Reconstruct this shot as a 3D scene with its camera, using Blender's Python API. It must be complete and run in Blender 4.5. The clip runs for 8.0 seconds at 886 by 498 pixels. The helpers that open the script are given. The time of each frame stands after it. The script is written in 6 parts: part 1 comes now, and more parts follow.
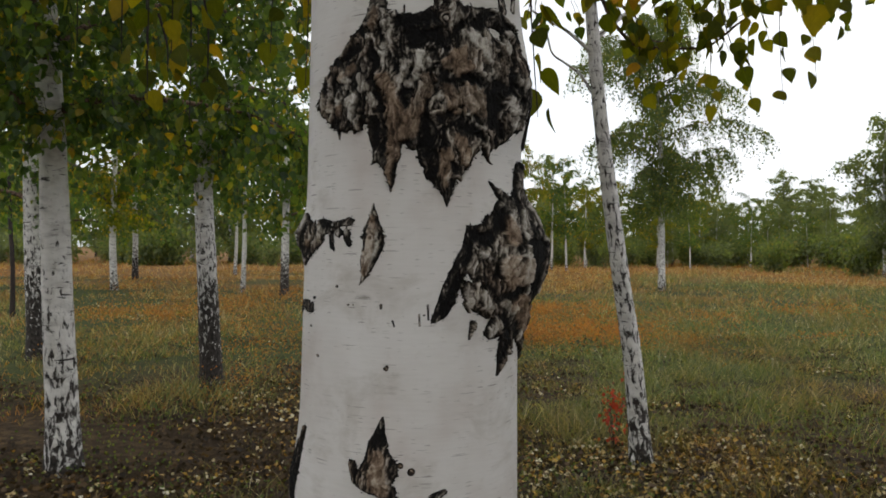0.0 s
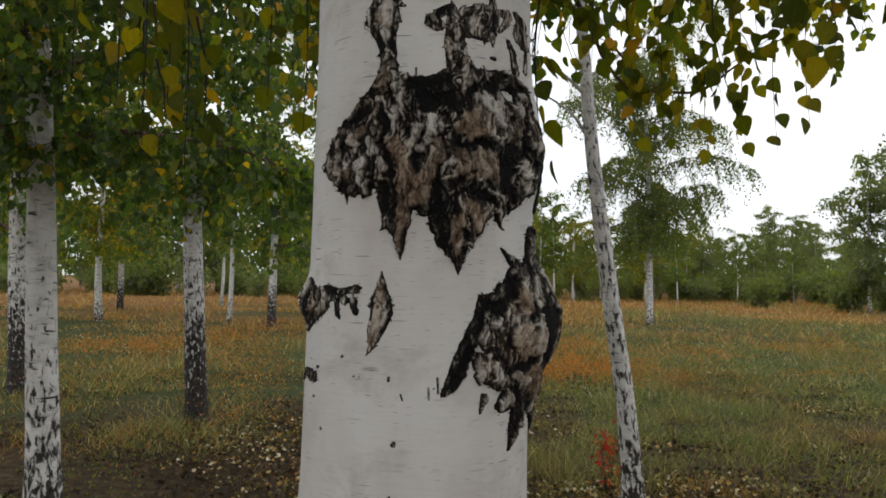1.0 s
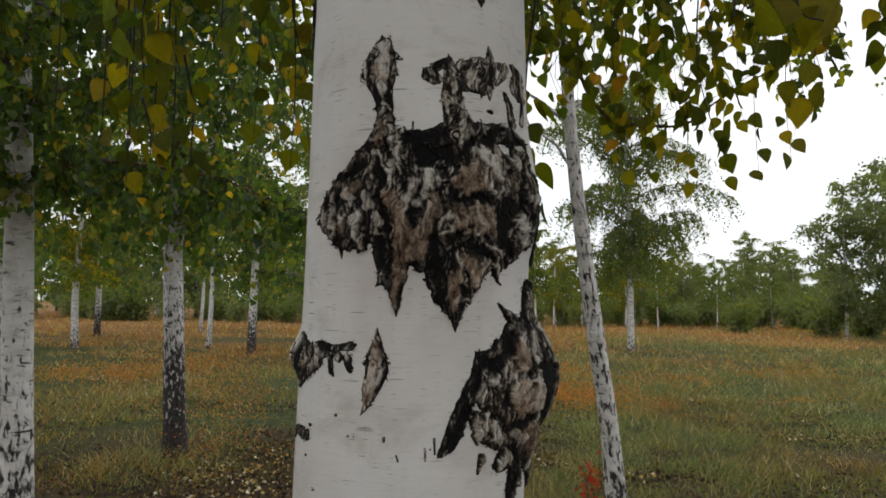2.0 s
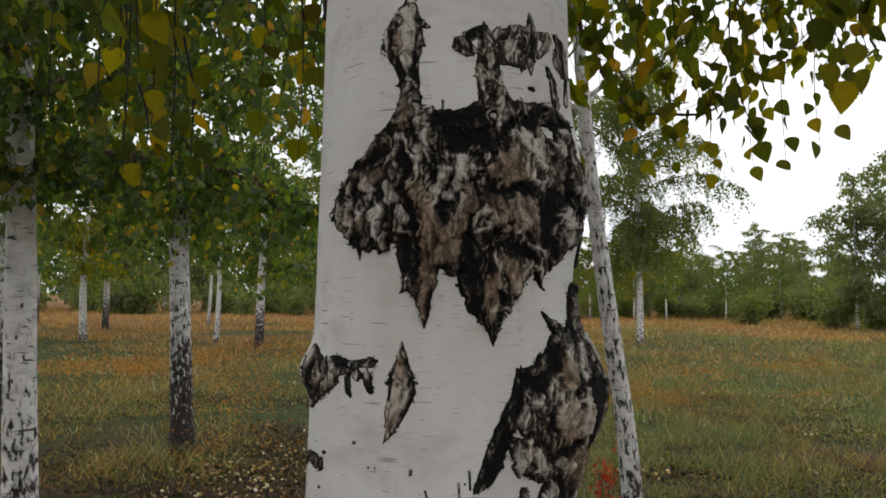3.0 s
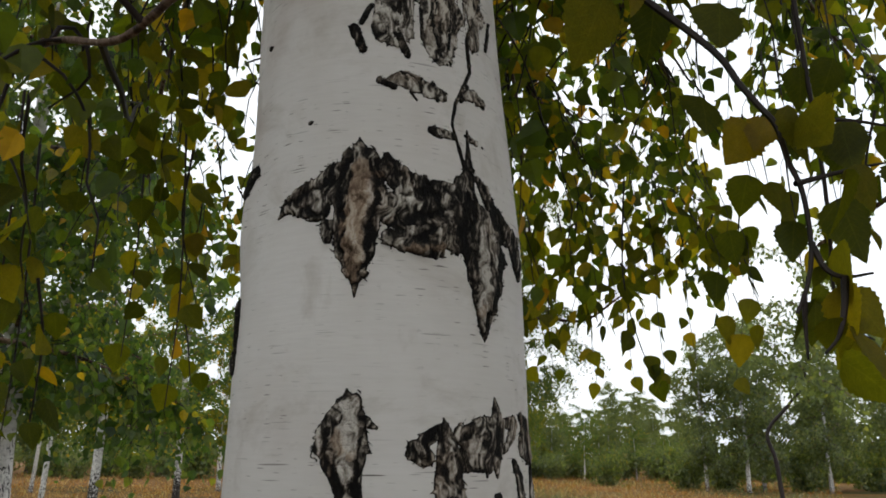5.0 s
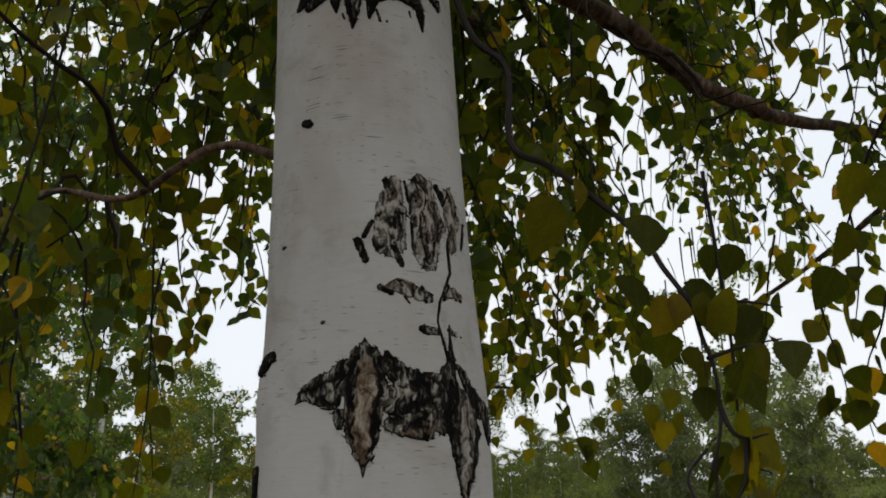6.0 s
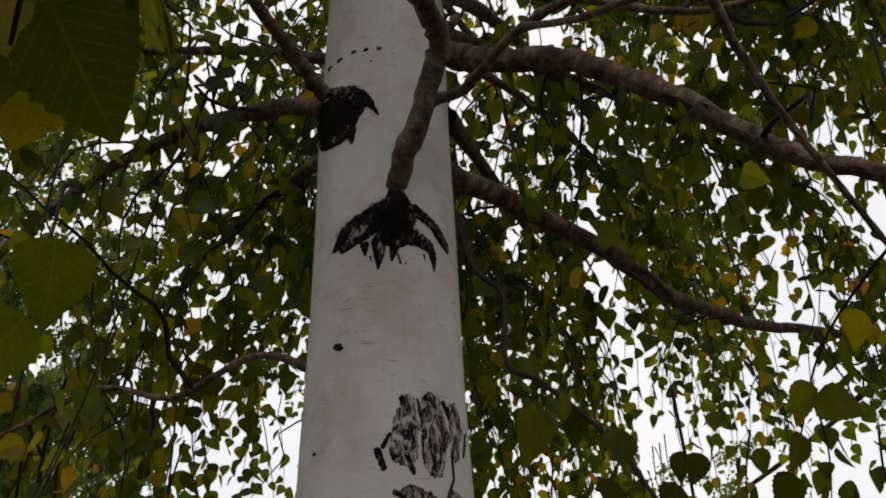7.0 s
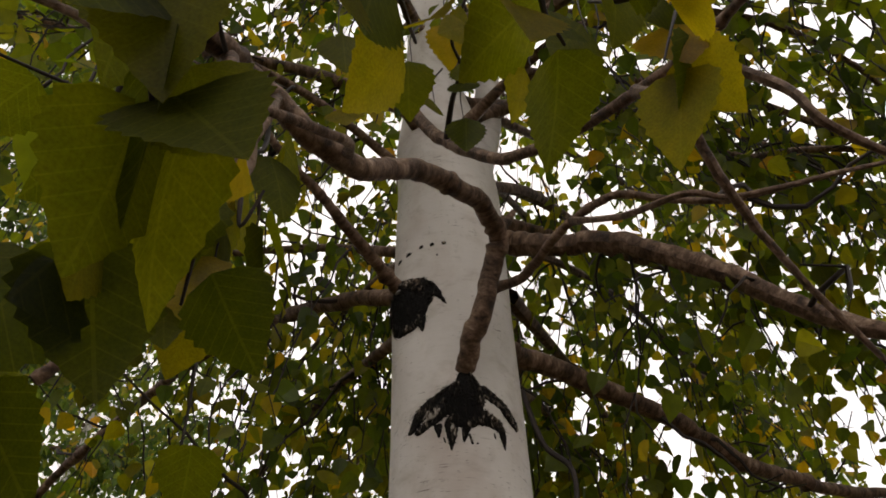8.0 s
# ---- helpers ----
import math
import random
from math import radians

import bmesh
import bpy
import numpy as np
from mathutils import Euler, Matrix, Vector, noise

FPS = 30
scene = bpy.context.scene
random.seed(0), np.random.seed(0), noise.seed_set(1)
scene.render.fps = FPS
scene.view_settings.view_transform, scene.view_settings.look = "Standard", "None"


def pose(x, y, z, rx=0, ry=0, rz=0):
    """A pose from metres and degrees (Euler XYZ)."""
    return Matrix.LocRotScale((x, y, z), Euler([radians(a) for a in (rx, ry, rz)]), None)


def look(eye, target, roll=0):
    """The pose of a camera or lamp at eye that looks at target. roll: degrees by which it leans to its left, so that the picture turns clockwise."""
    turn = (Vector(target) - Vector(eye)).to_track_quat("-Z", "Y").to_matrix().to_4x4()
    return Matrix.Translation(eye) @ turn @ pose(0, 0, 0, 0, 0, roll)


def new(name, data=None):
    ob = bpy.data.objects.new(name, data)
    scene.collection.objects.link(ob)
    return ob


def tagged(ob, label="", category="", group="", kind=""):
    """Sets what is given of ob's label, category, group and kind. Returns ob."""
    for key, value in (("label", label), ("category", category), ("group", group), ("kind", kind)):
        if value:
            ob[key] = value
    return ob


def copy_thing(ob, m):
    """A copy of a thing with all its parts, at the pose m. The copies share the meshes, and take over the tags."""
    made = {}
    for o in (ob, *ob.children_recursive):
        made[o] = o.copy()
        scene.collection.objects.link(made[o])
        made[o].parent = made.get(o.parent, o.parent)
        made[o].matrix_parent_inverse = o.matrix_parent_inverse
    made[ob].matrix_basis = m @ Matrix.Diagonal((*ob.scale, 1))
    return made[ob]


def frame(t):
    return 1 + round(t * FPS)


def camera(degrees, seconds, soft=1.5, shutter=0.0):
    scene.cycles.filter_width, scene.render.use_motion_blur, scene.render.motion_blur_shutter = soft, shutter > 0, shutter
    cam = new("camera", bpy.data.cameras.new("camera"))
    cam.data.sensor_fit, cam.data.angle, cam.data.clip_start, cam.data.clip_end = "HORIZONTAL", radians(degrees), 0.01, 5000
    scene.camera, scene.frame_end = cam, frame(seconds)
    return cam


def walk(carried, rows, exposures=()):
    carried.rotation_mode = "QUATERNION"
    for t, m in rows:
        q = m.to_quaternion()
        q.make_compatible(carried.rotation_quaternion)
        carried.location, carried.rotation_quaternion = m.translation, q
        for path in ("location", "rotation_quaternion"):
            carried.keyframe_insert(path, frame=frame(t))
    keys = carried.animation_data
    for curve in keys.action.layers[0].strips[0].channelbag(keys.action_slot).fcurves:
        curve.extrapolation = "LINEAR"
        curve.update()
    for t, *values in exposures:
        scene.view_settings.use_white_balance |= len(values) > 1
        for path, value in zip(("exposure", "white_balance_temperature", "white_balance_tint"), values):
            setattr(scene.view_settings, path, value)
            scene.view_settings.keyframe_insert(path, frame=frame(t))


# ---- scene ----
cam = camera(60.5, 8.0, soft=1.8)
PATH = [
    (0, (-0.033, 0.009, 1.446), (0.04, 2.008, 1.443), 0.3),
    (0.5, (-0.031, 0.034, 1.469), (0.073, 2.031, 1.507), 0.3),
    (1, (-0.059, 0.044, 1.49), (0.045, 2.04, 1.571), 0.8),
    (1.5, (-0.072, 0.048, 1.513), (0.063, 2.039, 1.649), 0.8),
    (1.7, (-0.072, 0.047, 1.52), (0.079, 2.036, 1.667), 0.8),
    (2.8, (-0.097, 0.155, 1.537), (0.054, 2.145, 1.675), 0.9),
    (3, (-0.095, 0.185, 1.543), (0.039, 2.176, 1.669), 0.7),
    (3.5, (-0.095, 0.28, 1.578), (0.001, 2.267, 1.777), 2.0),
    (4, (-0.095, 0.315, 1.652), (0.107, 2.285, 1.936), 1.1),
    (4.5, (-0.113, 0.332, 1.724), (0.21, 2.261, 2.142), 0.4),
    (5, (-0.16, 0.323, 1.79), (0.309, 2.195, 2.314), 0.6),
    (5.2, (-0.18, 0.308, 1.812), (0.365, 2.153, 2.36), -0.1),
    (6.3, (-0.293, 0.095, 1.904), (0.391, 1.853, 2.569), -0.4),
    (6.5, (-0.301, 0.063, 1.904), (0.415, 1.789, 2.617), -0.5),
    (7, (-0.356, -0.037, 1.89), (0.233, 1.587, 2.898), 0.5),
    (7.5, (-0.372, -0.095, 1.865), (0.101, 1.392, 3.117), 1.0),
    (8, (-0.389, -0.133, 1.854), (-0.042, 1.297, 3.209), 1.5),
]
EXPOSURES = [(0, -1.08, 6450, 10), (3.5, -0.98, 6480, 10), (4.5, -0.82, 6430, 10), (5, -1.01, 6380, 9), (6.3, -1.55, 6500, 10), (7, -1.52, 6750, 13), (8, -0.95, 7250, 17)]
walk(cam, [(t, look(eye, target, roll)) for t, eye, target, roll in PATH], EXPOSURES)

# ---------- world and sun: a bright overcast sky ----------
world = bpy.data.worlds.new("overcast_sky")
scene.world = world
world.use_nodes = True
wn, wl = world.node_tree.nodes, world.node_tree.links
wn.clear()
w_out, w_bg = wn.new("ShaderNodeOutputWorld"), wn.new("ShaderNodeBackground")
w_sky = wn.new("ShaderNodeTexSky")
w_sky.sky_type, w_sky.sun_disc = "NISHITA", False
w_sky.sun_elevation, w_sky.sun_rotation = radians(48), radians(200)
w_sky.air_density, w_sky.dust_density = 1.0, 3.0
w_dim = wn.new("ShaderNodeVectorMath")
w_dim.operation = "SCALE"
w_dim.inputs["Scale"].default_value = 0.10
w_noise, w_ramp, w_mix = wn.new("ShaderNodeTexNoise"), wn.new("ShaderNodeValToRGB"), wn.new("ShaderNodeMix")
w_noise.inputs["Scale"].default_value, w_noise.inputs["Detail"].default_value = 2.2, 5
w_ramp.color_ramp.elements[0].position, w_ramp.color_ramp.elements[1].position = 0.36, 0.60
w_ramp.color_ramp.elements[0].color = (2.8, 2.92, 3.08, 1)
w_ramp.color_ramp.elements[1].color = (3.1, 3.13, 3.17, 1)
w_mix.data_type = "RGBA"
w_mix.inputs["Factor"].default_value = 0.88
wl.new(w_sky.outputs["Color"], w_dim.inputs[0])
wl.new(w_dim.outputs["Vector"], w_mix.inputs["A"])
wl.new(w_noise.outputs["Fac"], w_ramp.inputs["Fac"])
wl.new(w_ramp.outputs["Color"], w_mix.inputs["B"])
wl.new(w_mix.outputs["Result"], w_bg.inputs["Color"])
w_bg.inputs["Strength"].default_value = 1.0
wl.new(w_bg.outputs["Background"], w_out.inputs["Surface"])

sun = new("sun", bpy.data.lights.new("sun", "SUN"))
sun.data.energy, sun.data.angle, sun.data.color = 0.5, radians(40), (1.0, 0.96, 0.90)
sun.matrix_world = look((-4, -9, 11), (0, 1, 1))


# ---------- material helpers ----------
def material(name, rough=0.7, spec=0.3):
    m = bpy.data.materials.new(name)
    m.use_nodes = True
    b = m.node_tree.nodes["Principled BSDF"]
    b.inputs["Roughness"].default_value = rough
    b.inputs["Specular IOR Level"].default_value = spec
    return m, m.node_tree.nodes, m.node_tree.links, b


def ramp(nodes, links, fac, stops):
    r = nodes.new("ShaderNodeValToRGB")
    r.color_ramp.elements[0].position, r.color_ramp.elements[1].position = stops[0][0], stops[-1][0]
    r.color_ramp.elements[0].color, r.color_ramp.elements[1].color = (*stops[0][1], 1), (*stops[-1][1], 1)
    for p, c in stops[1:-1]:
        r.color_ramp.elements.new(p).color = (*c, 1)
    links.new(fac, r.inputs["Fac"])
    return r.outputs["Color"]


def scaled(nodes, links, source, scale):
    v = nodes.new("ShaderNodeVectorMath")
    v.operation = "MULTIPLY"
    v.inputs[1].default_value = scale
    links.new(source, v.inputs[0])
    return v.outputs["Vector"]


def noise_tex(nodes, links, vector, scale=1.0, detail=4.0, rough=0.55, warp=0.0):
    n = nodes.new("ShaderNodeTexNoise")
    n.inputs["Scale"].default_value, n.inputs["Detail"].default_value = scale, detail
    n.inputs["Roughness"].default_value, n.inputs["Distortion"].default_value = rough, warp
    links.new(vector, n.inputs["Vector"])
    return n.outputs["Fac"]


def blend(nodes, links, fac, a, b, mode="MIX"):
    m = nodes.new("ShaderNodeMix")
    m.data_type, m.blend_type = "RGBA", mode
    for key, value in (("Factor", fac), ("A", a), ("B", b)):
        if isinstance(value, bpy.types.NodeSocket):
            links.new(value, m.inputs[key])
        elif key == "Factor":
            m.inputs["Factor"].default_value = value
        else:
            m.inputs[key].default_value = (*value, 1)
    return m.outputs["Result"]


def maths(nodes, links, op, a, b=0.0, clamp=False):
    m = nodes.new("ShaderNodeMath")
    m.operation, m.use_clamp = op, clamp
    for i, value in enumerate((a, b)):
        if isinstance(value, bpy.types.NodeSocket):
            links.new(value, m.inputs[i])
        else:
            m.inputs[i].default_value = value
    return m.outputs["Value"]


def bump(nodes, links, bsdf, height, strength, distance):
    b = nodes.new("ShaderNodeBump")
    b.inputs["Strength"].default_value, b.inputs["Distance"].default_value = strength, distance
    links.new(height, b.inputs["Height"])
    links.new(b.outputs["Normal"], bsdf.inputs["Normal"])


# smooth white birch bark with short dark lenticels, laid out in metres round and up the stem
def white_bark():
    m, n, l, b = material("white_birch_bark", 0.62, 0.25)
    uv = n.new("ShaderNodeUVMap").outputs["UV"]
    broad = noise_tex(n, l, scaled(n, l, uv, (5, 3.5, 1)), 1, 4, 0.6)
    base = ramp(n, l, broad, [(0.30, (0.54, 0.485, 0.445)), (0.47, (0.635, 0.605, 0.572)), (0.68, (0.695, 0.672, 0.645))])
    fine = noise_tex(n, l, scaled(n, l, uv, (26, 240, 1)), 1, 4, 0.6)
    base = blend(n, l, 0.16, base, ramp(n, l, fine, [(0.3, (0.72, 0.70, 0.68)), (0.6, (1, 1, 1))]), "MULTIPLY")
    stain = noise_tex(n, l, scaled(n, l, uv, (9, 14, 1)), 1, 6, 0.7, 0.6)
    base = blend(n, l, 0.5, base, ramp(n, l, stain, [(0.30, (0.60, 0.56, 0.50)), (0.48, (1, 1, 1))]), "MULTIPLY")
    masks = []
    for scale, radius, share in (((23, 460, 1), 0.30, 0.89), ((62, 640, 1), 0.28, 0.84)):
        wob = noise_tex(n, l, scaled(n, l, uv, (14, 14, 1)), 1, 2)
        add = n.new("ShaderNodeVectorMath")
        add.operation = "ADD"
        l.new(scaled(n, l, uv, scale), add.inputs[0])
        l.new(wob, add.inputs[1])
        v = n.new("ShaderNodeTexVoronoi")
        v.voronoi_dimensions = "2D"
        v.inputs["Scale"].default_value = 1
        l.new(add.outputs["Vector"], v.inputs["Vector"])
        sep = n.new("ShaderNodeSeparateColor")
        l.new(v.outputs["Color"], sep.inputs["Color"])
        keep = maths(n, l, "GREATER_THAN", sep.outputs["Red"], share)
        size = maths(n, l, "MULTIPLY", sep.outputs["Green"], radius)
        soft = maths(n, l, "MULTIPLY", maths(n, l, "SUBTRACT", maths(n, l, "ADD", size, 0.05), v.outputs["Distance"]), 9, True)
        masks.append(maths(n, l, "MULTIPLY", maths(n, l, "MULTIPLY", soft, keep), maths(n, l, "ADD", maths(n, l, "MULTIPLY", sep.outputs["Blue"], 0.85), 0.15)))
    lent = maths(n, l, "MAXIMUM", *masks)
    some = noise_tex(n, l, scaled(n, l, uv, (7, 9, 1)), 1, 2)
    lent = maths(n, l, "MULTIPLY", lent, maths(n, l, "MULTIPLY", maths(n, l, "SUBTRACT", some, 0.36), 5.0, True))
    base = blend(n, l, lent, base, (0.10, 0.08, 0.07))
    l.new(base, b.inputs["Base Color"])
    height = maths(n, l, "SUBTRACT", maths(n, l, "MULTIPLY", fine, 0.5), maths(n, l, "MULTIPLY", lent, 0.5))
    bump(n, l, b, height, 0.16, 0.003)
    return m


# black, grey and brown torn bark of the scars; "relief" and "rust" are stored on the mesh
def torn_bark():
    m, n, l, b = material("torn_dark_bark", 0.85, 0.2)
    uv = n.new("ShaderNodeUVMap").outputs["UV"]
    rel, rust = n.new("ShaderNodeAttribute"), n.new("ShaderNodeAttribute")
    rel.attribute_name, rust.attribute_name = "relief", "rust"
    grain = noise_tex(n, l, scaled(n, l, uv, (520, 260, 1)), 1, 5, 0.65, 0.8)
    bent = n.new("ShaderNodeVectorMath")
    bent.operation = "ADD"
    sway = n.new("ShaderNodeTexNoise")
    sway.inputs["Scale"].default_value, sway.inputs["Detail"].default_value = 55, 3
    l.new(uv, sway.inputs["Vector"])
    l.new(scaled(n, l, uv, (150, 60, 1)), bent.inputs[0])
    l.new(scaled(n, l, sway.outputs["Color"], (8.0, 6.0, 0)), bent.inputs[1])
    cell, rim = n.new("ShaderNodeTexVoronoi"), n.new("ShaderNodeTexVoronoi")
    for v in (cell, rim):
        v.voronoi_dimensions = "2D"
        v.inputs["Scale"].default_value = 1
        l.new(bent.outputs["Vector"], v.inputs["Vector"])
    rim.feature = "DISTANCE_TO_EDGE"
    flake = n.new("ShaderNodeSeparateColor")
    l.new(cell.outputs["Color"], flake.inputs["Color"])
    slit = maths(n, l, "SUBTRACT", 1.0, maths(n, l, "MULTIPLY", rim.outputs["Distance"], 7.0, True), True)
    tone = maths(n, l, "ADD", rel.outputs["Fac"], maths(n, l, "MULTIPLY", maths(n, l, "SUBTRACT", grain, 0.5), 0.42))
    tone = maths(n, l, "ADD", tone, maths(n, l, "MULTIPLY", maths(n, l, "SUBTRACT", flake.outputs["Red"], 0.5), 0.14))
    tone = maths(n, l, "SUBTRACT", tone, maths(n, l, "MULTIPLY", slit, 0.06))
    grey = ramp(n, l, tone, [(0.10, (0.004, 0.0035, 0.0035)), (0.30, (0.015, 0.013, 0.011)), (0.45, (0.070, 0.060, 0.050)), (0.60, (0.21, 0.185, 0.155)), (0.78, (0.42, 0.385, 0.34)), (0.95, (0.60, 0.565, 0.515))])
    brown = ramp(n, l, tone, [(0.10, (0.006, 0.0045, 0.004)), (0.32, (0.032, 0.021, 0.014)), (0.55, (0.155, 0.105, 0.070)), (0.78, (0.34, 0.255, 0.185)), (0.95, (0.50, 0.42, 0.33))])
    l.new(blend(n, l, rust.outputs["Fac"], grey, brown), b.inputs["Base Color"])
    bump(n, l, b, maths(n, l, "SUBTRACT", maths(n, l, "ADD", grain, flake.outputs["Red"]), slit), 0.55, 0.003)
    return m


# bark of the trees further off: white, with black bands and a fissured dark foot
def grove_bark(name, foot, patch, clean=3.2, fade=0.06, bands=0.412, foot_dark=0.10):
    m, n, l, b = material(name, 0.75, 0.2)
    uv = n.new("ShaderNodeUVMap").outputs["UV"]
    sep = n.new("ShaderNodeSeparateXYZ")
    l.new(uv, sep.inputs["Vector"])
    seed = n.new("ShaderNodeObjectInfo").outputs["Random"]
    off = n.new("ShaderNodeVectorMath")
    off.operation = "ADD"
    comb = n.new("ShaderNodeCombineXYZ")
    l.new(maths(n, l, "MULTIPLY", seed, 37.0), comb.inputs["X"])
    l.new(maths(n, l, "MULTIPLY", seed, 91.0), comb.inputs["Y"])
    l.new(uv, off.inputs[0])
    l.new(comb.outputs["Vector"], off.inputs[1])
    at = off.outputs["Vector"]
    white = ramp(n, l, noise_tex(n, l, scaled(n, l, at, (9, 14, 1)), 1, 5, 0.65), [(0.3, (0.42, 0.39, 0.36)), (0.5, (0.66, 0.63, 0.59)), (0.7, (0.75, 0.72, 0.68))])
    fissure = noise_tex(n, l, scaled(n, l, at, (46, 13, 1)), 1, 5, 0.62, 0.5)
    band = noise_tex(n, l, scaled(n, l, at, (9, 40, 1)), 1, 5, 0.68, 0.5)
    low = n.new("ShaderNodeMapRange")
    low.inputs["From Min"].default_value, low.inputs["From Max"].default_value = foot, 0.0
    low.inputs["To Min"].default_value, low.inputs["To Max"].default_value = 0.0, foot_dark
    l.new(sep.outputs["Y"], low.inputs["Value"])
    mid = n.new("ShaderNodeMapRange")
    mid.inputs["From Min"].default_value, mid.inputs["From Max"].default_value = clean, 0.6
    mid.inputs["To Min"].default_value, mid.inputs["To Max"].default_value = patch - fade, patch
    l.new(sep.outputs["Y"], mid.inputs["Value"])
    dark_a = maths(n, l, "MULTIPLY", maths(n, l, "SUBTRACT", maths(n, l, "ADD", maths(n, l, "ADD", mid.outputs["Result"], low.outputs["Result"]), 0.0), fissure), 14, True)
    dark_b = maths(n, l, "MULTIPLY", maths(n, l, "SUBTRACT", bands, band), 24, True)
    dark = maths(n, l, "MAXIMUM", dark_a, dark_b)
    black = ramp(n, l, noise_tex(n, l, scaled(n, l, at, (60, 22, 1)), 1, 4), [(0.35, (0.012, 0.010, 0.009)), (0.65, (0.060, 0.050, 0.043))])
    l.new(blend(n, l, dark, white, black), b.inputs["Base Color"])
    bump(n, l, b, maths(n, l, "SUBTRACT", fissure, maths(n, l, "MULTIPLY", dark, 0.4)), 0.8, 0.02)
    return m


def limb_bark():
    m, n, l, b = material("limb_bark", 0.6, 0.3)
    uv = n.new("ShaderNodeUVMap").outputs["UV"]
    t = noise_tex(n, l, scaled(n, l, uv, (28, 42, 1)), 1, 6, 0.72)
    base = ramp(n, l, t, [(0.34, (0.018, 0.010, 0.006)), (0.46, (0.100, 0.060, 0.038)), (0.58, (0.22, 0.148, 0.105)), (0.72, (0.42, 0.34, 0.27))])
    blotch = noise_tex(n, l, scaled(n, l, uv, (5, 9, 1)), 1, 5, 0.7)
    base = blend(n, l, 1.0, base, ramp(n, l, blotch, [(0.38, (0.30, 0.24, 0.20)), (0.50, (0.95, 0.90, 0.85)), (0.64, (1.35, 1.32, 1.28))]), "MULTIPLY")
    l.new(base, b.inputs["Base Color"])
    bump(n, l, b, t, 0.9, 0.006)
    return m


def twig_bark():
    m, n, l, b = material("twig_bark", 0.6, 0.3)
    t = noise_tex(n, l, n.new("ShaderNodeTexCoord").outputs["Object"], 30, 3)
    l.new(ramp(n, l, t, [(0.3, (0.010, 0.007, 0.006)), (0.7, (0.036, 0.023, 0.018))]), b.inputs["Base Color"])
    return m


# leaves: one random tint a leaf, with light passing through
def leaf_material(name, stops, through_share=0.52, single=False, growth=None):
    m = bpy.data.materials.new(name)
    m.use_nodes = True
    n, l = m.node_tree.nodes, m.node_tree.links
    n.clear()
    out = n.new("ShaderNodeOutputMaterial")
    rnd = n.new("ShaderNodeObjectInfo").outputs["Random"] if single else n.new("ShaderNodeNewGeometry").outputs["Random Per Island"]
    col = ramp(n, l, rnd, stops)
    veins = noise_tex(n, l, n.new("ShaderNodeTexCoord").outputs["Object"], 45, 3)
    col = blend(n, l, 0.6, col, ramp(n, l, veins, [(0.3, (0.62, 0.60, 0.55)), (0.65, (1.1, 1.1, 1.0))]), "MULTIPLY")
    if growth:                                    # fading and lush stretches of a meadow
        at = n.new("ShaderNodeTexCoord").outputs["Object"]
        stretch = noise_tex(n, l, scaled(n, l, at, (0.55, 0.33, 0.0)), 1, 5, 0.65)
        col = blend(n, l, 1.0, col, ramp(n, l, stretch, [(0.36, growth[0]), (0.50, (1.0, 1.0, 1.0)), (0.66, growth[1])]), "MULTIPLY")
    if single:                                    # midrib and side veins
        at = n.new("ShaderNodeSeparateXYZ")
        l.new(n.new("ShaderNodeTexCoord").outputs["Object"], at.inputs["Vector"])
        across = maths(n, l, "ABSOLUTE", at.outputs["X"])
        rib = maths(n, l, "LESS_THAN", across, 0.012)
        slant = maths(n, l, "SUBTRACT", at.outputs["Y"], maths(n, l, "MULTIPLY", across, 0.75))
        side_vein = maths(n, l, "LESS_THAN", maths(n, l, "PINGPONG", slant, 0.065), 0.006)
        vein = maths(n, l, "MULTIPLY", maths(n, l, "MAXIMUM", rib, side_vein), 0.08)
        col = blend(n, l, vein, col, (0.20, 0.21, 0.06))
        col = blend(n, l, 0.5, col, ramp(n, l, noise_tex(n, l, n.new("ShaderNodeTexCoord").outputs["Object"], 3.5, 3), [(0.35, (0.7, 0.75, 0.6)), (0.65, (1.25, 1.15, 1.0))]), "MULTIPLY")
    dif, tra, glo = n.new("ShaderNodeBsdfDiffuse"), n.new("ShaderNodeBsdfTranslucent"), n.new("ShaderNodeBsdfGlossy")
    warm = blend(n, l, 1.0, col, (3.22, 3.04, 0.60), "MULTIPLY")
    l.new(col, dif.inputs["Color"])
    l.new(warm, tra.inputs["Color"])
    glo.inputs["Roughness"].default_value = 0.45
    glo.inputs["Color"].default_value = (0.8, 0.8, 0.8, 1)
    a, b = n.new("ShaderNodeMixShader"), n.new("ShaderNodeMixShader")
    a.inputs["Fac"].default_value, b.inputs["Fac"].default_value = through_share, 0.010 if single else 0.022
    l.new(dif.outputs["BSDF"], a.inputs[1])
    l.new(tra.outputs["BSDF"], a.inputs[2])
    l.new(a.outputs["Shader"], b.inputs[1])
    l.new(glo.outputs["BSDF"], b.inputs[2])
    l.new(b.outputs["Shader"], out.inputs["Surface"])
    return m


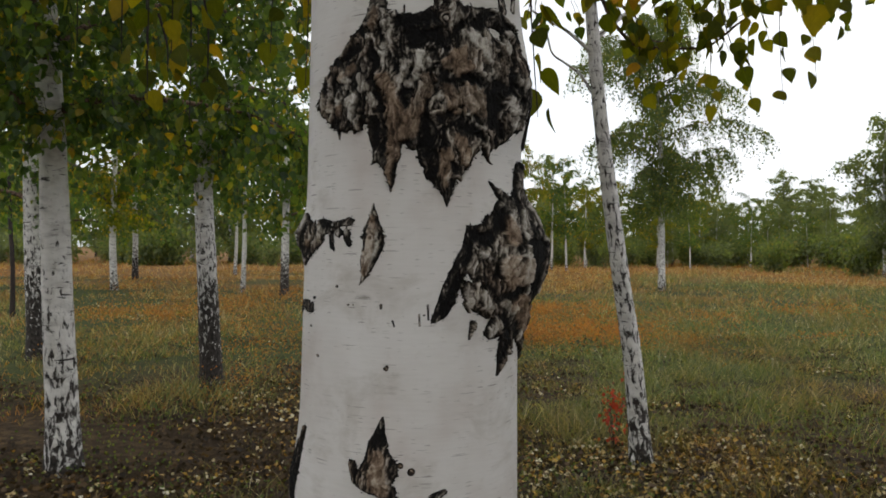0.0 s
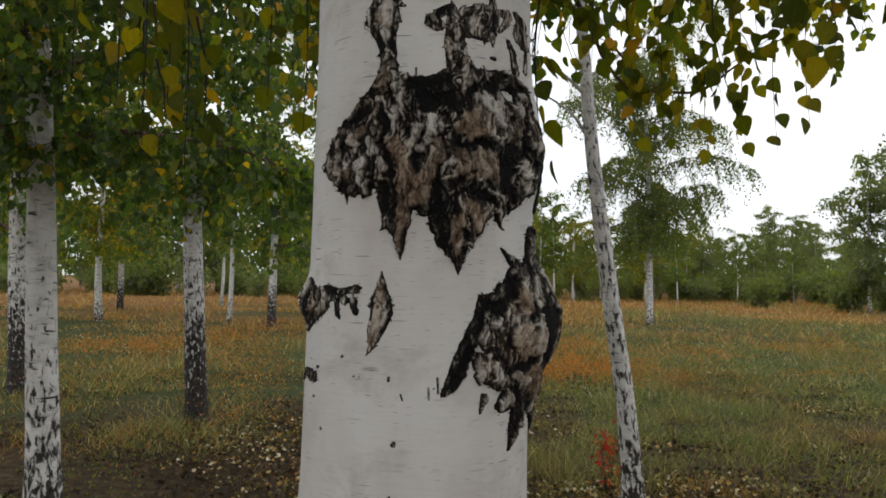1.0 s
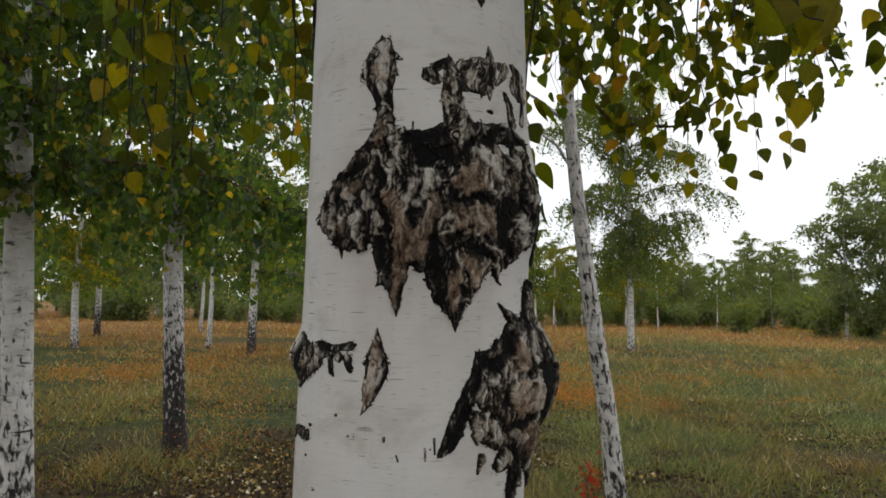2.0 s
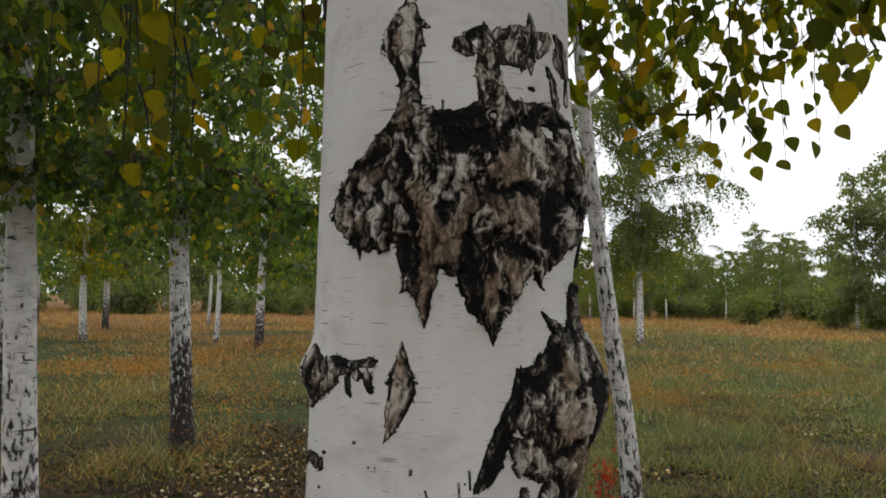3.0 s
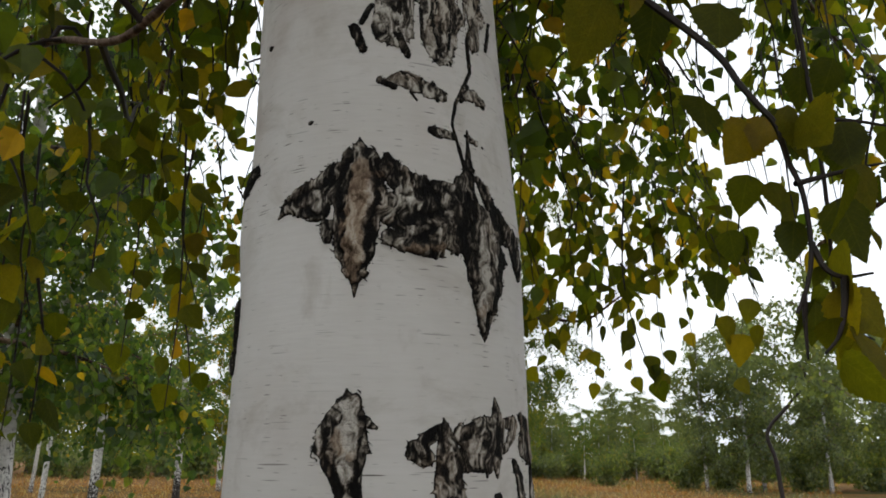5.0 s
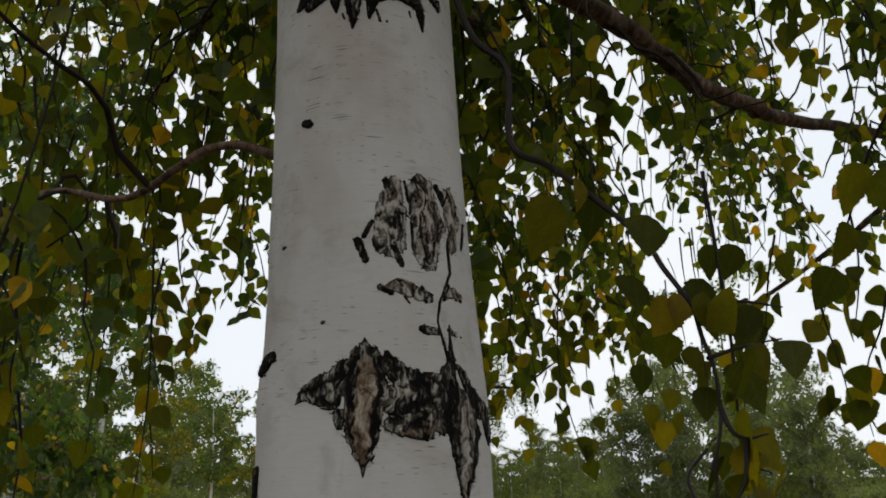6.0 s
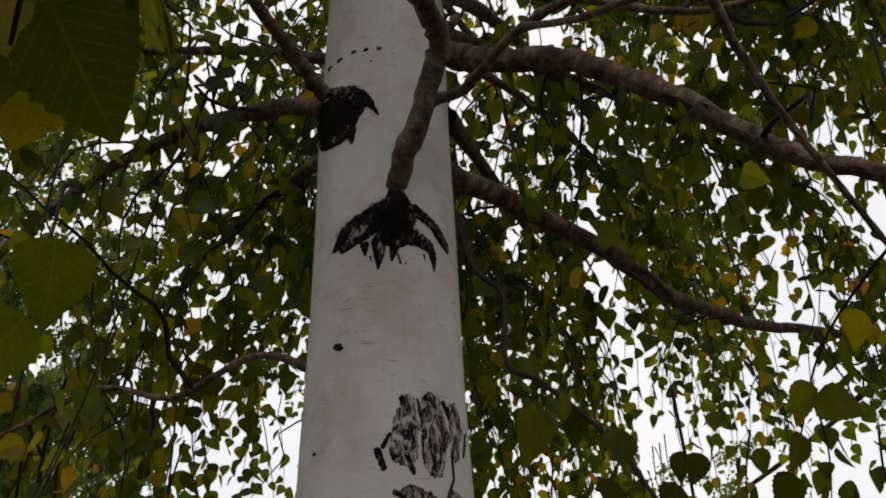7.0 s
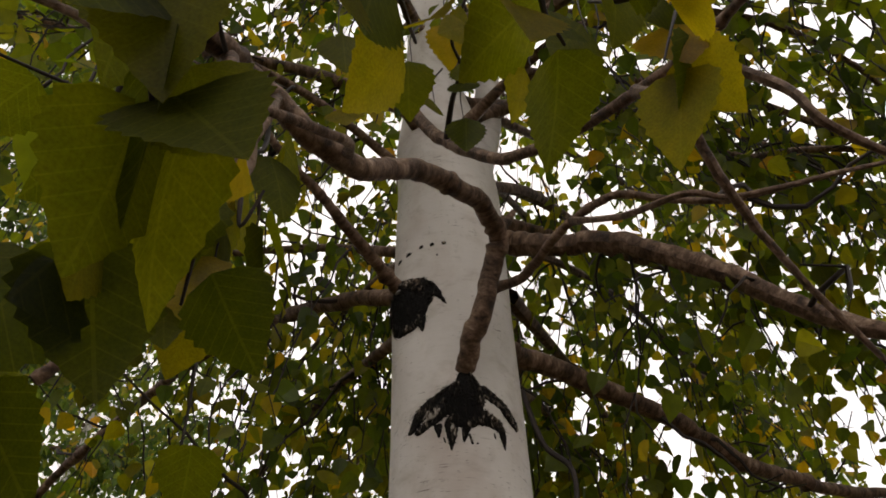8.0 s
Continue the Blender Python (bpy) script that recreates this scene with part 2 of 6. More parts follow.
def ground_material():
    m, n, l, b = material("meadow_soil", 0.95, 0.1)
    at = n.new("ShaderNodeTexCoord").outputs["Object"]
    litter = ramp(n, l, noise_tex(n, l, at, 9, 6, 0.7), [(0.30, (0.020, 0.014, 0.009)), (0.50, (0.060, 0.040, 0.022)), (0.70, (0.13, 0.085, 0.042))])
    green = ramp(n, l, noise_tex(n, l, at, 5, 6, 0.7), [(0.30, (0.022, 0.030, 0.010)), (0.55, (0.060, 0.070, 0.024)), (0.75, (0.12, 0.12, 0.045))])
    rusty = ramp(n, l, noise_tex(n, l, at, 3, 6, 0.7), [(0.30, (0.09, 0.055, 0.022)), (0.55, (0.20, 0.105, 0.035)), (0.75, (0.28, 0.17, 0.065))])
    sep = n.new("ShaderNodeSeparateXYZ")
    l.new(at, sep.inputs["Vector"])
    far = maths(n, l, "MULTIPLY", maths(n, l, "SUBTRACT", sep.outputs["Y"], 5.0), 0.16, True)
    patch = noise_tex(n, l, at, 0.25, 4, 0.6)
    grassy = maths(n, l, "MULTIPLY", maths(n, l, "ADD", maths(n, l, "SUBTRACT", patch, 0.58), maths(n, l, "MULTIPLY", far, 0.35)), 5, True)
    base = blend(n, l, grassy, litter, green)
    stretch = noise_tex(n, l, scaled(n, l, at, (0.045, 0.13, 1)), 1, 4, 0.6)
    away = maths(n, l, "MULTIPLY", maths(n, l, "SUBTRACT", sep.outputs["Y"], 15.0), 0.03, True)
    r = maths(n, l, "MULTIPLY", maths(n, l, "ADD", maths(n, l, "SUBTRACT", stretch, 0.60), maths(n, l, "MULTIPLY", away, 0.34)), 6, True)
    l.new(blend(n, l, r, base, rusty), b.inputs["Base Color"])
    bump(n, l, b, noise_tex(n, l, at, 25, 5, 0.7), 1.0, 0.03)
    return m


BARK, TORN, LIMB, TWIG = white_bark(), torn_bark(), limb_bark(), twig_bark()
GROVE_NEAR = grove_bark("grove_birch_bark", 0.5, 0.50, 1.7, 0.14, 0.40)
GROVE_SPECKLED = grove_bark("speckled_birch_bark", 0.5, 0.495, 3.4, 0.05, 0.415)
GROVE_DARK = grove_bark("grove_birch_bark_dark_foot", 1.5, 0.51, 2.6, 0.10, 0.405, 0.20)
GREEN = leaf_material("green_birch_leaves", [(0.0, (0.020, 0.036, 0.009)), (0.45, (0.044, 0.072, 0.014)), (0.82, (0.080, 0.105, 0.018)), (0.96, (0.15, 0.145, 0.022)), (1.0, (0.30, 0.18, 0.02))], 0.57)
TURNING = leaf_material("turning_birch_leaves", [(0.0, (0.045, 0.070, 0.012)), (0.5, (0.088, 0.108, 0.016)), (0.82, (0.145, 0.145, 0.02)), (0.95, (0.24, 0.18, 0.02)), (1.0, (0.36, 0.18, 0.018))], 0.61)
GROVELEAF = leaf_material("grove_birch_leaves", [(0.0, (0.024, 0.048, 0.022)), (0.45, (0.054, 0.094, 0.040)), (0.84, (0.094, 0.130, 0.050)), (0.95, (0.17, 0.17, 0.035)), (1.0, (0.34, 0.22, 0.03))], 0.55)
SINGLE = leaf_material("hanging_birch_leaf", [(0.0, (0.030, 0.040, 0.006)), (0.5, (0.058, 0.066, 0.008)), (0.78, (0.105, 0.098, 0.011)), (0.92, (0.140, 0.118, 0.012)), (0.985, (0.17, 0.125, 0.013)), (1.0, (0.27, 0.14, 0.014))], 0.68, True)
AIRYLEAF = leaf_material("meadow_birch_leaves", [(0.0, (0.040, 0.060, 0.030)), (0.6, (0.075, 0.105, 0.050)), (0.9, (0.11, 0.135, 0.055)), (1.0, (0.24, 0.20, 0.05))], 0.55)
# far leaves and bushes: distance haze is put into these paler, greyer colours
FARLEAF = leaf_material("haze_paled_far_leaves", [(0.0, (0.070, 0.092, 0.068)), (0.6, (0.108, 0.138, 0.098)), (0.94, (0.140, 0.165, 0.105)), (1.0, (0.18, 0.175, 0.09))])
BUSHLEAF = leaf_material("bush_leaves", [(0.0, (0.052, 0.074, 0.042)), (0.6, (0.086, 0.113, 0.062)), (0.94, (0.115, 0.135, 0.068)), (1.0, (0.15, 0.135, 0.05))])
GRASS = leaf_material("meadow_grass", [(0.0, (0.070, 0.088, 0.046)), (0.45, (0.112, 0.124, 0.066)), (0.75, (0.165, 0.160, 0.092)), (0.93, (0.25, 0.22, 0.145)), (1.0, (0.42, 0.39, 0.31))], 0.3, growth=((1.12, 0.74, 0.60), (0.82, 1.04, 0.95)))
RUST = leaf_material("rust_coloured_undergrowth", [(0.0, (0.15, 0.062, 0.022)), (0.5, (0.31, 0.122, 0.034)), (0.8, (0.40, 0.185, 0.052)), (1.0, (0.23, 0.16, 0.06))], 0.3, growth=((0.75, 0.78, 0.85), (1.12, 1.0, 0.9)))
STRAW = leaf_material("dry_meadow_grass", [(0.0, (0.13, 0.078, 0.042)), (0.4, (0.25, 0.132, 0.064)), (0.7, (0.32, 0.20, 0.110)), (1.0, (0.48, 0.40, 0.29))], 0.3, growth=((1.05, 0.80, 0.66), (0.80, 0.90, 0.80)))
WEED = leaf_material("low_weeds", [(0.0, (0.045, 0.070, 0.022)), (0.6, (0.085, 0.115, 0.036)), (1.0, (0.17, 0.16, 0.05))], 0.3)
RED = leaf_material("red_leaves", [(0.0, (0.18, 0.02, 0.014)), (0.6, (0.32, 0.045, 0.03)), (1.0, (0.25, 0.10, 0.03))], 0.3)
FALLEN = leaf_material("fallen_leaves", [(0.0, (0.16, 0.08, 0.030)), (0.25, (0.34, 0.19, 0.05)), (0.45, (0.46, 0.29, 0.08)), (0.65, (0.50, 0.40, 0.25)), (0.85, (0.62, 0.54, 0.42)), (1.0, (0.72, 0.67, 0.58))], 0.1)


LITTER = leaf_material("brown_leaf_litter", [(0.0, (0.02, 0.014, 0.01)), (0.6, (0.055, 0.036, 0.022)), (1.0, (0.12, 0.075, 0.04))], 0.1)


# ---------- mesh helpers ----------
def mesh_of(name, verts, faces, uv=None, smooth=True):
    """A mesh from an array of corners and an array of faces of one size."""
    verts, faces = np.asarray(verts, np.float32), np.asarray(faces, np.int32)
    me = bpy.data.meshes.new(name)
    k = faces.shape[1]
    me.vertices.add(len(verts))
    me.vertices.foreach_set("co", verts.ravel())
    me.loops.add(faces.size)
    me.loops.foreach_set("vertex_index", faces.ravel())
    me.polygons.add(len(faces))
    me.polygons.foreach_set("loop_start", np.arange(0, faces.size, k, dtype=np.int32))
    me.polygons.foreach_set("loop_total", np.full(len(faces), k, np.int32))
    me.polygons.foreach_set("use_smooth", np.full(len(faces), smooth))
    if uv is not None:
        layer = me.uv_layers.new(name="UVMap")
        layer.data.foreach_set("uv", np.asarray(uv, np.float32)[faces.ravel()].ravel())
    me.update(calc_edges=True)
    return me


def part(name, me, mat, parent=None, label=""):
    ob = new(name, me)
    if mat is not None and not me.materials:
        me.materials.append(mat)
    ob.parent = parent
    if label:
        ob["label"] = label
    return ob


def value_noise(x, y, seed=0):
    xi, yi = np.floor(x).astype(np.int64), np.floor(y).astype(np.int64)
    fx, fy = x - xi, y - yi
    fx, fy = fx * fx * (3 - 2 * fx), fy * fy * (3 - 2 * fy)

    def h(a, b):
        k = (a * 374761393 + b * 668265263 + seed * 974634777) & 0xFFFFFFFF
        k = ((k ^ (k >> 13)) * 1274126177) & 0xFFFFFFFF
        return ((k ^ (k >> 16)) & 0xFFFFFF) / float(0xFFFFFF)
    return (h(xi, yi) * (1 - fx) + h(xi + 1, yi) * fx) * (1 - fy) + (h(xi, yi + 1) * (1 - fx) + h(xi + 1, yi + 1) * fx) * fy


def fbm(x, y, seed=0, octaves=4):
    total, amp, norm = 0, 1.0, 0
    for i in range(octaves):
        total, norm = total + amp * value_noise(x * 2 ** i, y * 2 ** i, seed + i), norm + amp
        amp *= 0.55
    return total / norm


def smooth_path(points, steps=6):
    """A Catmull-Rom curve through the points."""
    p = np.array(points, float)
    p = np.vstack([2 * p[0] - p[1], p, 2 * p[-1] - p[-2]])
    out = []
    for i in range(1, len(p) - 2):
        for u in np.linspace(0, 1, steps, endpoint=False):
            out.append(0.5 * (2 * p[i] + (p[i + 1] - p[i - 1]) * u + (2 * p[i - 1] - 5 * p[i] + 4 * p[i + 1] - p[i + 2]) * u ** 2
                              + (3 * p[i] - p[i - 1] - 3 * p[i + 1] + p[i + 2]) * u ** 3))
    out.append(p[-2])
    return np.array(out)


def tube(path, radii, sides=8, knobs=0.0, seed=0):
    """Corners, faces and uv of a tapering round stem along the path."""
    path, radii = np.asarray(path, float), np.asarray(radii, float)
    tan = np.gradient(path, axis=0)
    tan /= np.linalg.norm(tan, axis=1)[:, None] + 1e-9
    ref = np.array([0.31, -0.9, 0.3]) if abs(tan[0][1]) < 0.8 else np.array([0.9, 0.1, 0.42])
    n1 = np.cross(tan, ref)
    n1 /= np.linalg.norm(n1, axis=1)[:, None] + 1e-9
    n2 = np.cross(tan, n1)
    ang = np.linspace(0, 2 * np.pi, sides + 1)
    length = np.concatenate([[0], np.cumsum(np.linalg.norm(np.diff(path, axis=0), axis=1))])
    rad = np.repeat(radii[:, None], sides + 1, 1)
    if knobs:
        lump = fbm(length[:, None] / (radii.mean() * 3 + 1e-6) + seed * 7.3, np.cos(ang)[None, :] * 1.2 + 5, seed) - 0.5
        rad = rad * (1 + knobs * lump)
    v = path[:, None, :] + rad[..., None] * (np.cos(ang)[None, :, None] * n1[:, None, :] + np.sin(ang)[None, :, None] * n2[:, None, :])
    uv = np.stack(np.broadcast_arrays(ang[None, :] * radii.mean(), length[:, None]), -1)
    rows, cols = len(path), sides + 1
    i = np.arange(rows - 1)[:, None] * cols + np.arange(sides)[None, :]
    f = np.stack([i, i + 1, i + cols + 1, i + cols], -1).reshape(-1, 4)
    return v.reshape(-1, 3), f, uv.reshape(-1, 2)


def joined(pieces):
    vs, fs, us, base = [], [], [], 0
    for v, f, u in pieces:
        vs.append(v), fs.append(f + base), us.append(u)
        base += len(v)
    return np.vstack(vs), np.vstack(fs), np.vstack(us)


# leaf blades: across, along and out of the plane, for a leaf one unit long
LEAF = np.array([(0, 0, 0), (.30, .06, .06), (.45, .27, .10), (.36, .52, .06), (.17, .78, .0), (0, 1, -.08), (-.17, .78, .0), (-.36, .52, .06), (-.45, .27, .10), (-.30, .06, .06), (0, .40, -.03)])
LEAF_FACES = np.array([(10, i, (i + 1) % 10) for i in range(10)])
CHIP = np.array([(0, 0, 0), (.42, .38, .07), (0, 1, 0), (-.42, .38, .07)])
CHIP_FACES = np.array([(0, 1, 2), (0, 2, 3)])
rng = np.random.default_rng(7)


def unit(v):
    return v / (np.linalg.norm(v, axis=-1, keepdims=True) + 1e-9)


def leaves(pos, size, axis=None, full=True, droop=0.8):
    """Corners and faces of leaves that hang from the places given."""
    pos = np.asarray(pos, float)
    k = len(pos)
    if axis is None:
        axis = unit(rng.normal(0, 0.45, (k, 3)) + np.array([0, 0, -droop]))
    side = unit(np.cross(axis, rng.normal(0, 1, (k, 3))))
    out = np.cross(axis, side)
    shape, tri = (LEAF, LEAF_FACES) if full else (CHIP, CHIP_FACES)
    size = np.broadcast_to(size, (k,))[:, None, None]
    v = pos[:, None, :] + size * (shape[None, :, 0:1] * side[:, None] + shape[None, :, 1:2] * axis[:, None] + shape[None, :, 2:3] * out[:, None])
    f = tri[None] + (np.arange(k) * len(shape))[:, None, None]
    return v.reshape(-1, 3), f.reshape(-1, 3)


# ---------- ground ----------
def ground_sheet():
    xs = np.concatenate([-np.geomspace(900, 12, 24), np.linspace(-10, 14, 97), np.geomspace(16, 900, 24)])
    ys = np.concatenate([-np.geomspace(900, 4, 20), np.linspace(-3, 26, 117), np.geomspace(28, 2500, 30)])
    gx, gy = np.meshgrid(xs, ys)
    near = np.clip(1 - np.hypot(gx, gy - 8) / 60, 0, 1)
    gz = ((fbm(gx * 0.5 + 40, gy * 0.5 + 40, 3) - 0.5) * 0.10 + (fbm(gx * 3 + 90, gy * 3 + 90, 5) - 0.5) * 0.05) * near
    n = len(xs)
    i = np.arange(len(ys) - 1)[:, None] * n + np.arange(n - 1)[None, :]
    f = np.stack([i, i + 1, i + n + 1, i + n], -1).reshape(-1, 4)
    ob = part("ground", mesh_of("ground", np.stack([gx, gy, gz], -1).reshape(-1, 3), f), ground_material())
    return tagged(ob, "grassy forest clearing floor with brown leaf litter", "ground", kind="structure")


ground_sheet()

# ---------- the birch that the camera looks at ----------
STEM_Y = 1.065
BASE = np.array([-0.045, STEM_Y, 0.0])


def stem_radius(z):
    return np.interp(z, [-.2, 0, .6, 1.1, 1.28, 1.55, 1.85, 2.0, 2.15, 2.3, 3.1, 3.3, 3.55, 4, 9.5], [.23, .195, .163, .152, .149, .143, .143, .137, .129, .1245, .119, .115, .075, .065, .015])


def stem_x(z):
    return np.interp(z, [-.2, 1.1, 1.5, 2.0, 2.2, 2.5, 2.8, 3.15, 3.6, 4.1, 9.5], [-.045, -.042, -.037, -.035, -.047, -.06, -.075, -.087, -.14, -.165, -.4])


# swellings of the stem: round, up, height, width, rise (metres)
SWELLINGS = [(.195, 1.44, .043, .060, .075), (.175, 1.655, .020, .055, .085), (-.195, 1.462, .014, .030, .022), (.02, 1.64, .006, .09, .09),
             (-.187, 1.14, .008, .03, .06), (-.03, 2.55, .016, .05, .05), (-.165, 2.78, .018, .045, .05), (-.03, 1.18, .006, .04, .05), (-.2, 2.0, .008, .03, .05)]


def on_stem(s, z, out=0.0):
    """The place s metres round the stem (from the side that faces the walk, at 0.14 m radius) and z up."""
    a = s / 0.14
    r = stem_radius(z) + out
    for s0, z0, high, w, h in SWELLINGS:
        r = r + high * np.exp(-((s - s0) / w) ** 2 - ((z - z0) / h) ** 2)
    r = r + (fbm(np.cos(a) * 1.5 + 9, z * 3 + np.sin(a) * 1.5, 2, 2) - 0.5) * 0.006
    return np.stack([stem_x(z) + r * np.sin(a), STEM_Y - r * np.cos(a), z + 0 * s], -1)


birch = tagged(new("birch_tree"), "mature white birch with torn black bark scars and drooping yellowing foliage", "tree")
birch.location = BASE


def birch_part(name, me, mat, label="", parent=None):
    return part(name, me, mat, parent or birch, label)


def stem_mesh():
    zs = np.concatenate([np.linspace(-.1, 1.0, 40, endpoint=False), np.linspace(1.0, 3.3, 420, endpoint=False), np.linspace(3.3, 9.5, 60)])
    s = np.linspace(-np.pi, np.pi, 181) * 0.14
    gs, gz = np.meshgrid(s, zs)
    v = on_stem(gs, gz)
    i = np.arange(len(zs) - 1)[:, None] * 181 + np.arange(180)[None, :]
    f = np.stack([i, i + 1, i + 182, i + 181], -1).reshape(-1, 4)
    return mesh_of("trunk", v.reshape(-1, 3) - BASE, f, np.stack([gs, gz], -1).reshape(-1, 2))


birch_part("trunk", stem_mesh(), BARK, "smooth white birch trunk with fine dark lenticels")


def stroke_field(s, z, strokes, widths=False):
    """Signed distance (metres, minus inside) to tapering strokes given in millimetres: round, up, half width. widths: also the half width there."""
    d, w = np.full(s.shape, 9.0), np.zeros(s.shape)
    c = np.clip(np.cos(s / 0.14), 0.5, 1)         # wider where the stem turns away
    for stroke in strokes:
        pts = np.array(stroke, float) / 1000
        if len(pts) == 1:
            pts = np.vstack([pts, pts + np.array([0, 1e-5, 0])])
        for a, b in zip(pts[:-1], pts[1:]):
            e = b[:2] - a[:2]
            u = np.clip(((s - a[0]) * c * c * e[0] + (z - a[1]) * e[1]) / ((c * e[0]) ** 2 + e[1] ** 2 + 1e-12), 0, 1)
            half = a[2] + u * (b[2] - a[2])
            near = np.hypot((s - a[0] - u * e[0]) * c, z - a[1] - u * e[1]) - half
            d, w = np.minimum(d, near), np.where(near < d, half, w)
    return (d, w) if widths else d


def flakes(x, y, seed=0):
    """Irregular cells: the nearest centre's offset, the clearance from the next cell and two random values of the cell."""
    xi, yi = np.floor(x), np.floor(y)
    near, far = np.full(x.shape, 9.0), np.full(x.shape, 9.0)
    dx, dy, r1, r2 = (np.zeros(x.shape) for k in range(4))
    for i in (-1, 0, 1):
        for j in (-1, 0, 1):
            cx, cy = xi + i, yi + j
            px, py = cx + value_noise(cx, cy, seed), cy + value_noise(cx, cy, seed + 1)
            gap = np.hypot(px - x, py - y)
            hit = gap < near
            far = np.where(hit, near, np.minimum(far, gap))
            near = np.where(hit, gap, near)
            dx, dy = np.where(hit, px - x, dx), np.where(hit, py - y, dy)
            r1, r2 = np.where(hit, value_noise(cx, cy, seed + 2), r1), np.where(hit, value_noise(cx, cy, seed + 3), r2)
    return dx, dy, far - near, r1, r2


def bark_scar(strokes, pale=(), rust=(), black=(), height=0.008, ragged=0.002, cell=0.0014, seed=1, tone=0.0, label="", rim=0.002, margin=0.0008):
    """A raised, torn patch of dark bark that follows the stem: angular flakes, bared pale and rust-brown folds, black furrows."""
    pts = np.array([p for stroke in strokes for p in stroke], float) / 1000
    pad = 1.6 * pts[:, 2].max() + 0.010
    s = np.arange(pts[:, 0].min() - pad, pts[:, 0].max() + pad, cell)
    z = np.arange(pts[:, 1].min() - pad, pts[:, 1].max() + pad, cell)
    gs, gz = np.meshgrid(s, z)
    d, wide = stroke_field(gs, gz, strokes, True)
    coarse = np.clip(wide / 0.007, 0.12, 1)
    sway = fbm(gs * 48 + 31, gz * 36 + 17, seed, 3) - 0.5
    sway2 = fbm(gs * 48 + 83, gz * 36 + 59, seed + 5, 3) - 0.5
    bx, bz, bgap, b1, b2 = flakes(gs * 75 + sway * 1.6, gz * 38 + sway2 * 1.6, seed + 60)        # plates
    fx, fz, fgap, f1, f2 = flakes(gs * 165 + sway * 3.5, gz * 66 + sway2 * 3.5, seed + 80)      # splinters
    curls = np.clip(1 - np.abs(fbm(gs * 30 + 9, gz * 260 + sway * 9, seed + 17, 2) - 0.5) * 17, 0, 1) ** 2
    d = d - margin * coarse + (sway * ragged * 2.0 + (f1 - 0.5) * ragged * 1.1 - 0.0045 * curls) * coarse
    mottle = fbm(gs * 150 + sway * 4, gz * 80 + sway2 * 4, seed + 20, 4) - 0.5
    streaks = fbm(gs * 420 + sway * 14, gz * 60 + sway2 * 6, seed + 45, 3) - 0.5
    broad = fbm(gs * 26 + 13, gz * 22 + 41, seed + 47, 2) - 0.5
    cracks = np.maximum(np.clip(1 - bgap * 10, 0, 1), 0.75 * np.clip(1 - fgap * 5, 0, 1))

    def zone(runs, soft, wider=0.0):
        if not len(runs):
            return np.zeros(gs.shape)
        return np.clip(0.5 - stroke_field(gs + 0.35 * fx / 165 + sway * 0.010 + 0.006 * streaks, gz + 0.35 * fz / 66 + sway2 * 0.010, runs) / soft + wider / soft, 0, 1)

    grain = 0.40 * mottle + 1.45 * streaks
    light = 0.30 + tone + 0.32 * (b1 - 0.5) + 0.30 * (f2 - 0.5) + grain + 0.2 * broad
    bared, grey, dark = zone(rust, 0.0022, 0.0012), zone(pale, 0.0018, 0.0012), zone(black, 0.0030, -0.0006)
    light = light + (0.63 + 0.10 * (b1 - 0.5) + 0.14 * (f2 - 0.5) + 0.42 * grain - light) * 0.95 * bared
    light = light + (0.81 + 0.16 * (f2 - 0.5) + 0.60 * grain - light) * 0.92 * grey
    light = light + (0.07 + 0.20 * (f2 - 0.5) + 0.35 * grain - light) * 0.93 * dark
    light = light - cracks * (0.26 - 0.19 * bared - 0.10 * grey)
    brown = np.clip(0.15 + broad * 1.2 + 0.25 * (b2 - 0.5) + bared * 0.85 - grey * 0.25, 0, 1)
    inner = np.clip(-d / np.clip(0.6 * wide, 0.0007, rim * (0.5 + b2)), 0, 1)
    relief = np.clip(light * (0.15 + 0.85 * inner ** 1.3), 0, 1)
    fold = 0.34 + 0.40 * (b1 - 0.5) + 0.50 * ((b2 - 0.5) * bx + (f1 - 0.5) * bz) + 0.5 * streaks + 0.24 * bared + 0.22 * grey - 0.32 * dark - 0.16 * cracks
    lift = np.clip(-d, -0.006, 0.0010) + np.clip(-d / np.clip(0.45 * wide, 0.002, 0.006), 0, 1) * height * np.clip(fold, 0.02, 1.2)
    v = on_stem(gs, gz, lift)
    keep = d < 0.0004
    n = len(s)
    i = np.arange(len(z) - 1)[:, None] * n + np.arange(n - 1)[None, :]
    cellkeep = keep[:-1, :-1] | keep[1:, :-1] | keep[:-1, 1:] | keep[1:, 1:]
    f = np.stack([i, i + 1, i + n + 1, i + n], -1)[cellkeep]
    tag = np.arange(gs.size)
    while True:                                   # gather the cells that hang together
        low = tag[f].min(1)
        was = tag.copy()
        np.minimum.at(tag, f.ravel(), np.repeat(low, 4))
        tag = tag[tag]
        if (tag == was).all():
            break
    place, uv = v.reshape(-1, 3) - BASE, np.stack([gs, gz], -1).reshape(-1, 2)
    owner = tag[f[:, 0]]
    for who, cells in zip(*np.unique(owner, return_counts=True)):
        if cells < 12:
            continue
        used, g = np.unique(f[owner == who], return_inverse=True)
        me = mesh_of("bark_scar", place[used], g.reshape(-1, 4), uv[used])
        for key, values in (("relief", relief), ("rust", brown)):
            me.attributes.new(key, "FLOAT", "POINT").data.foreach_set("value", values.ravel()[used].astype(np.float32))
        birch_part("bark_scar", me, TORN, label if cells > 400 else "")


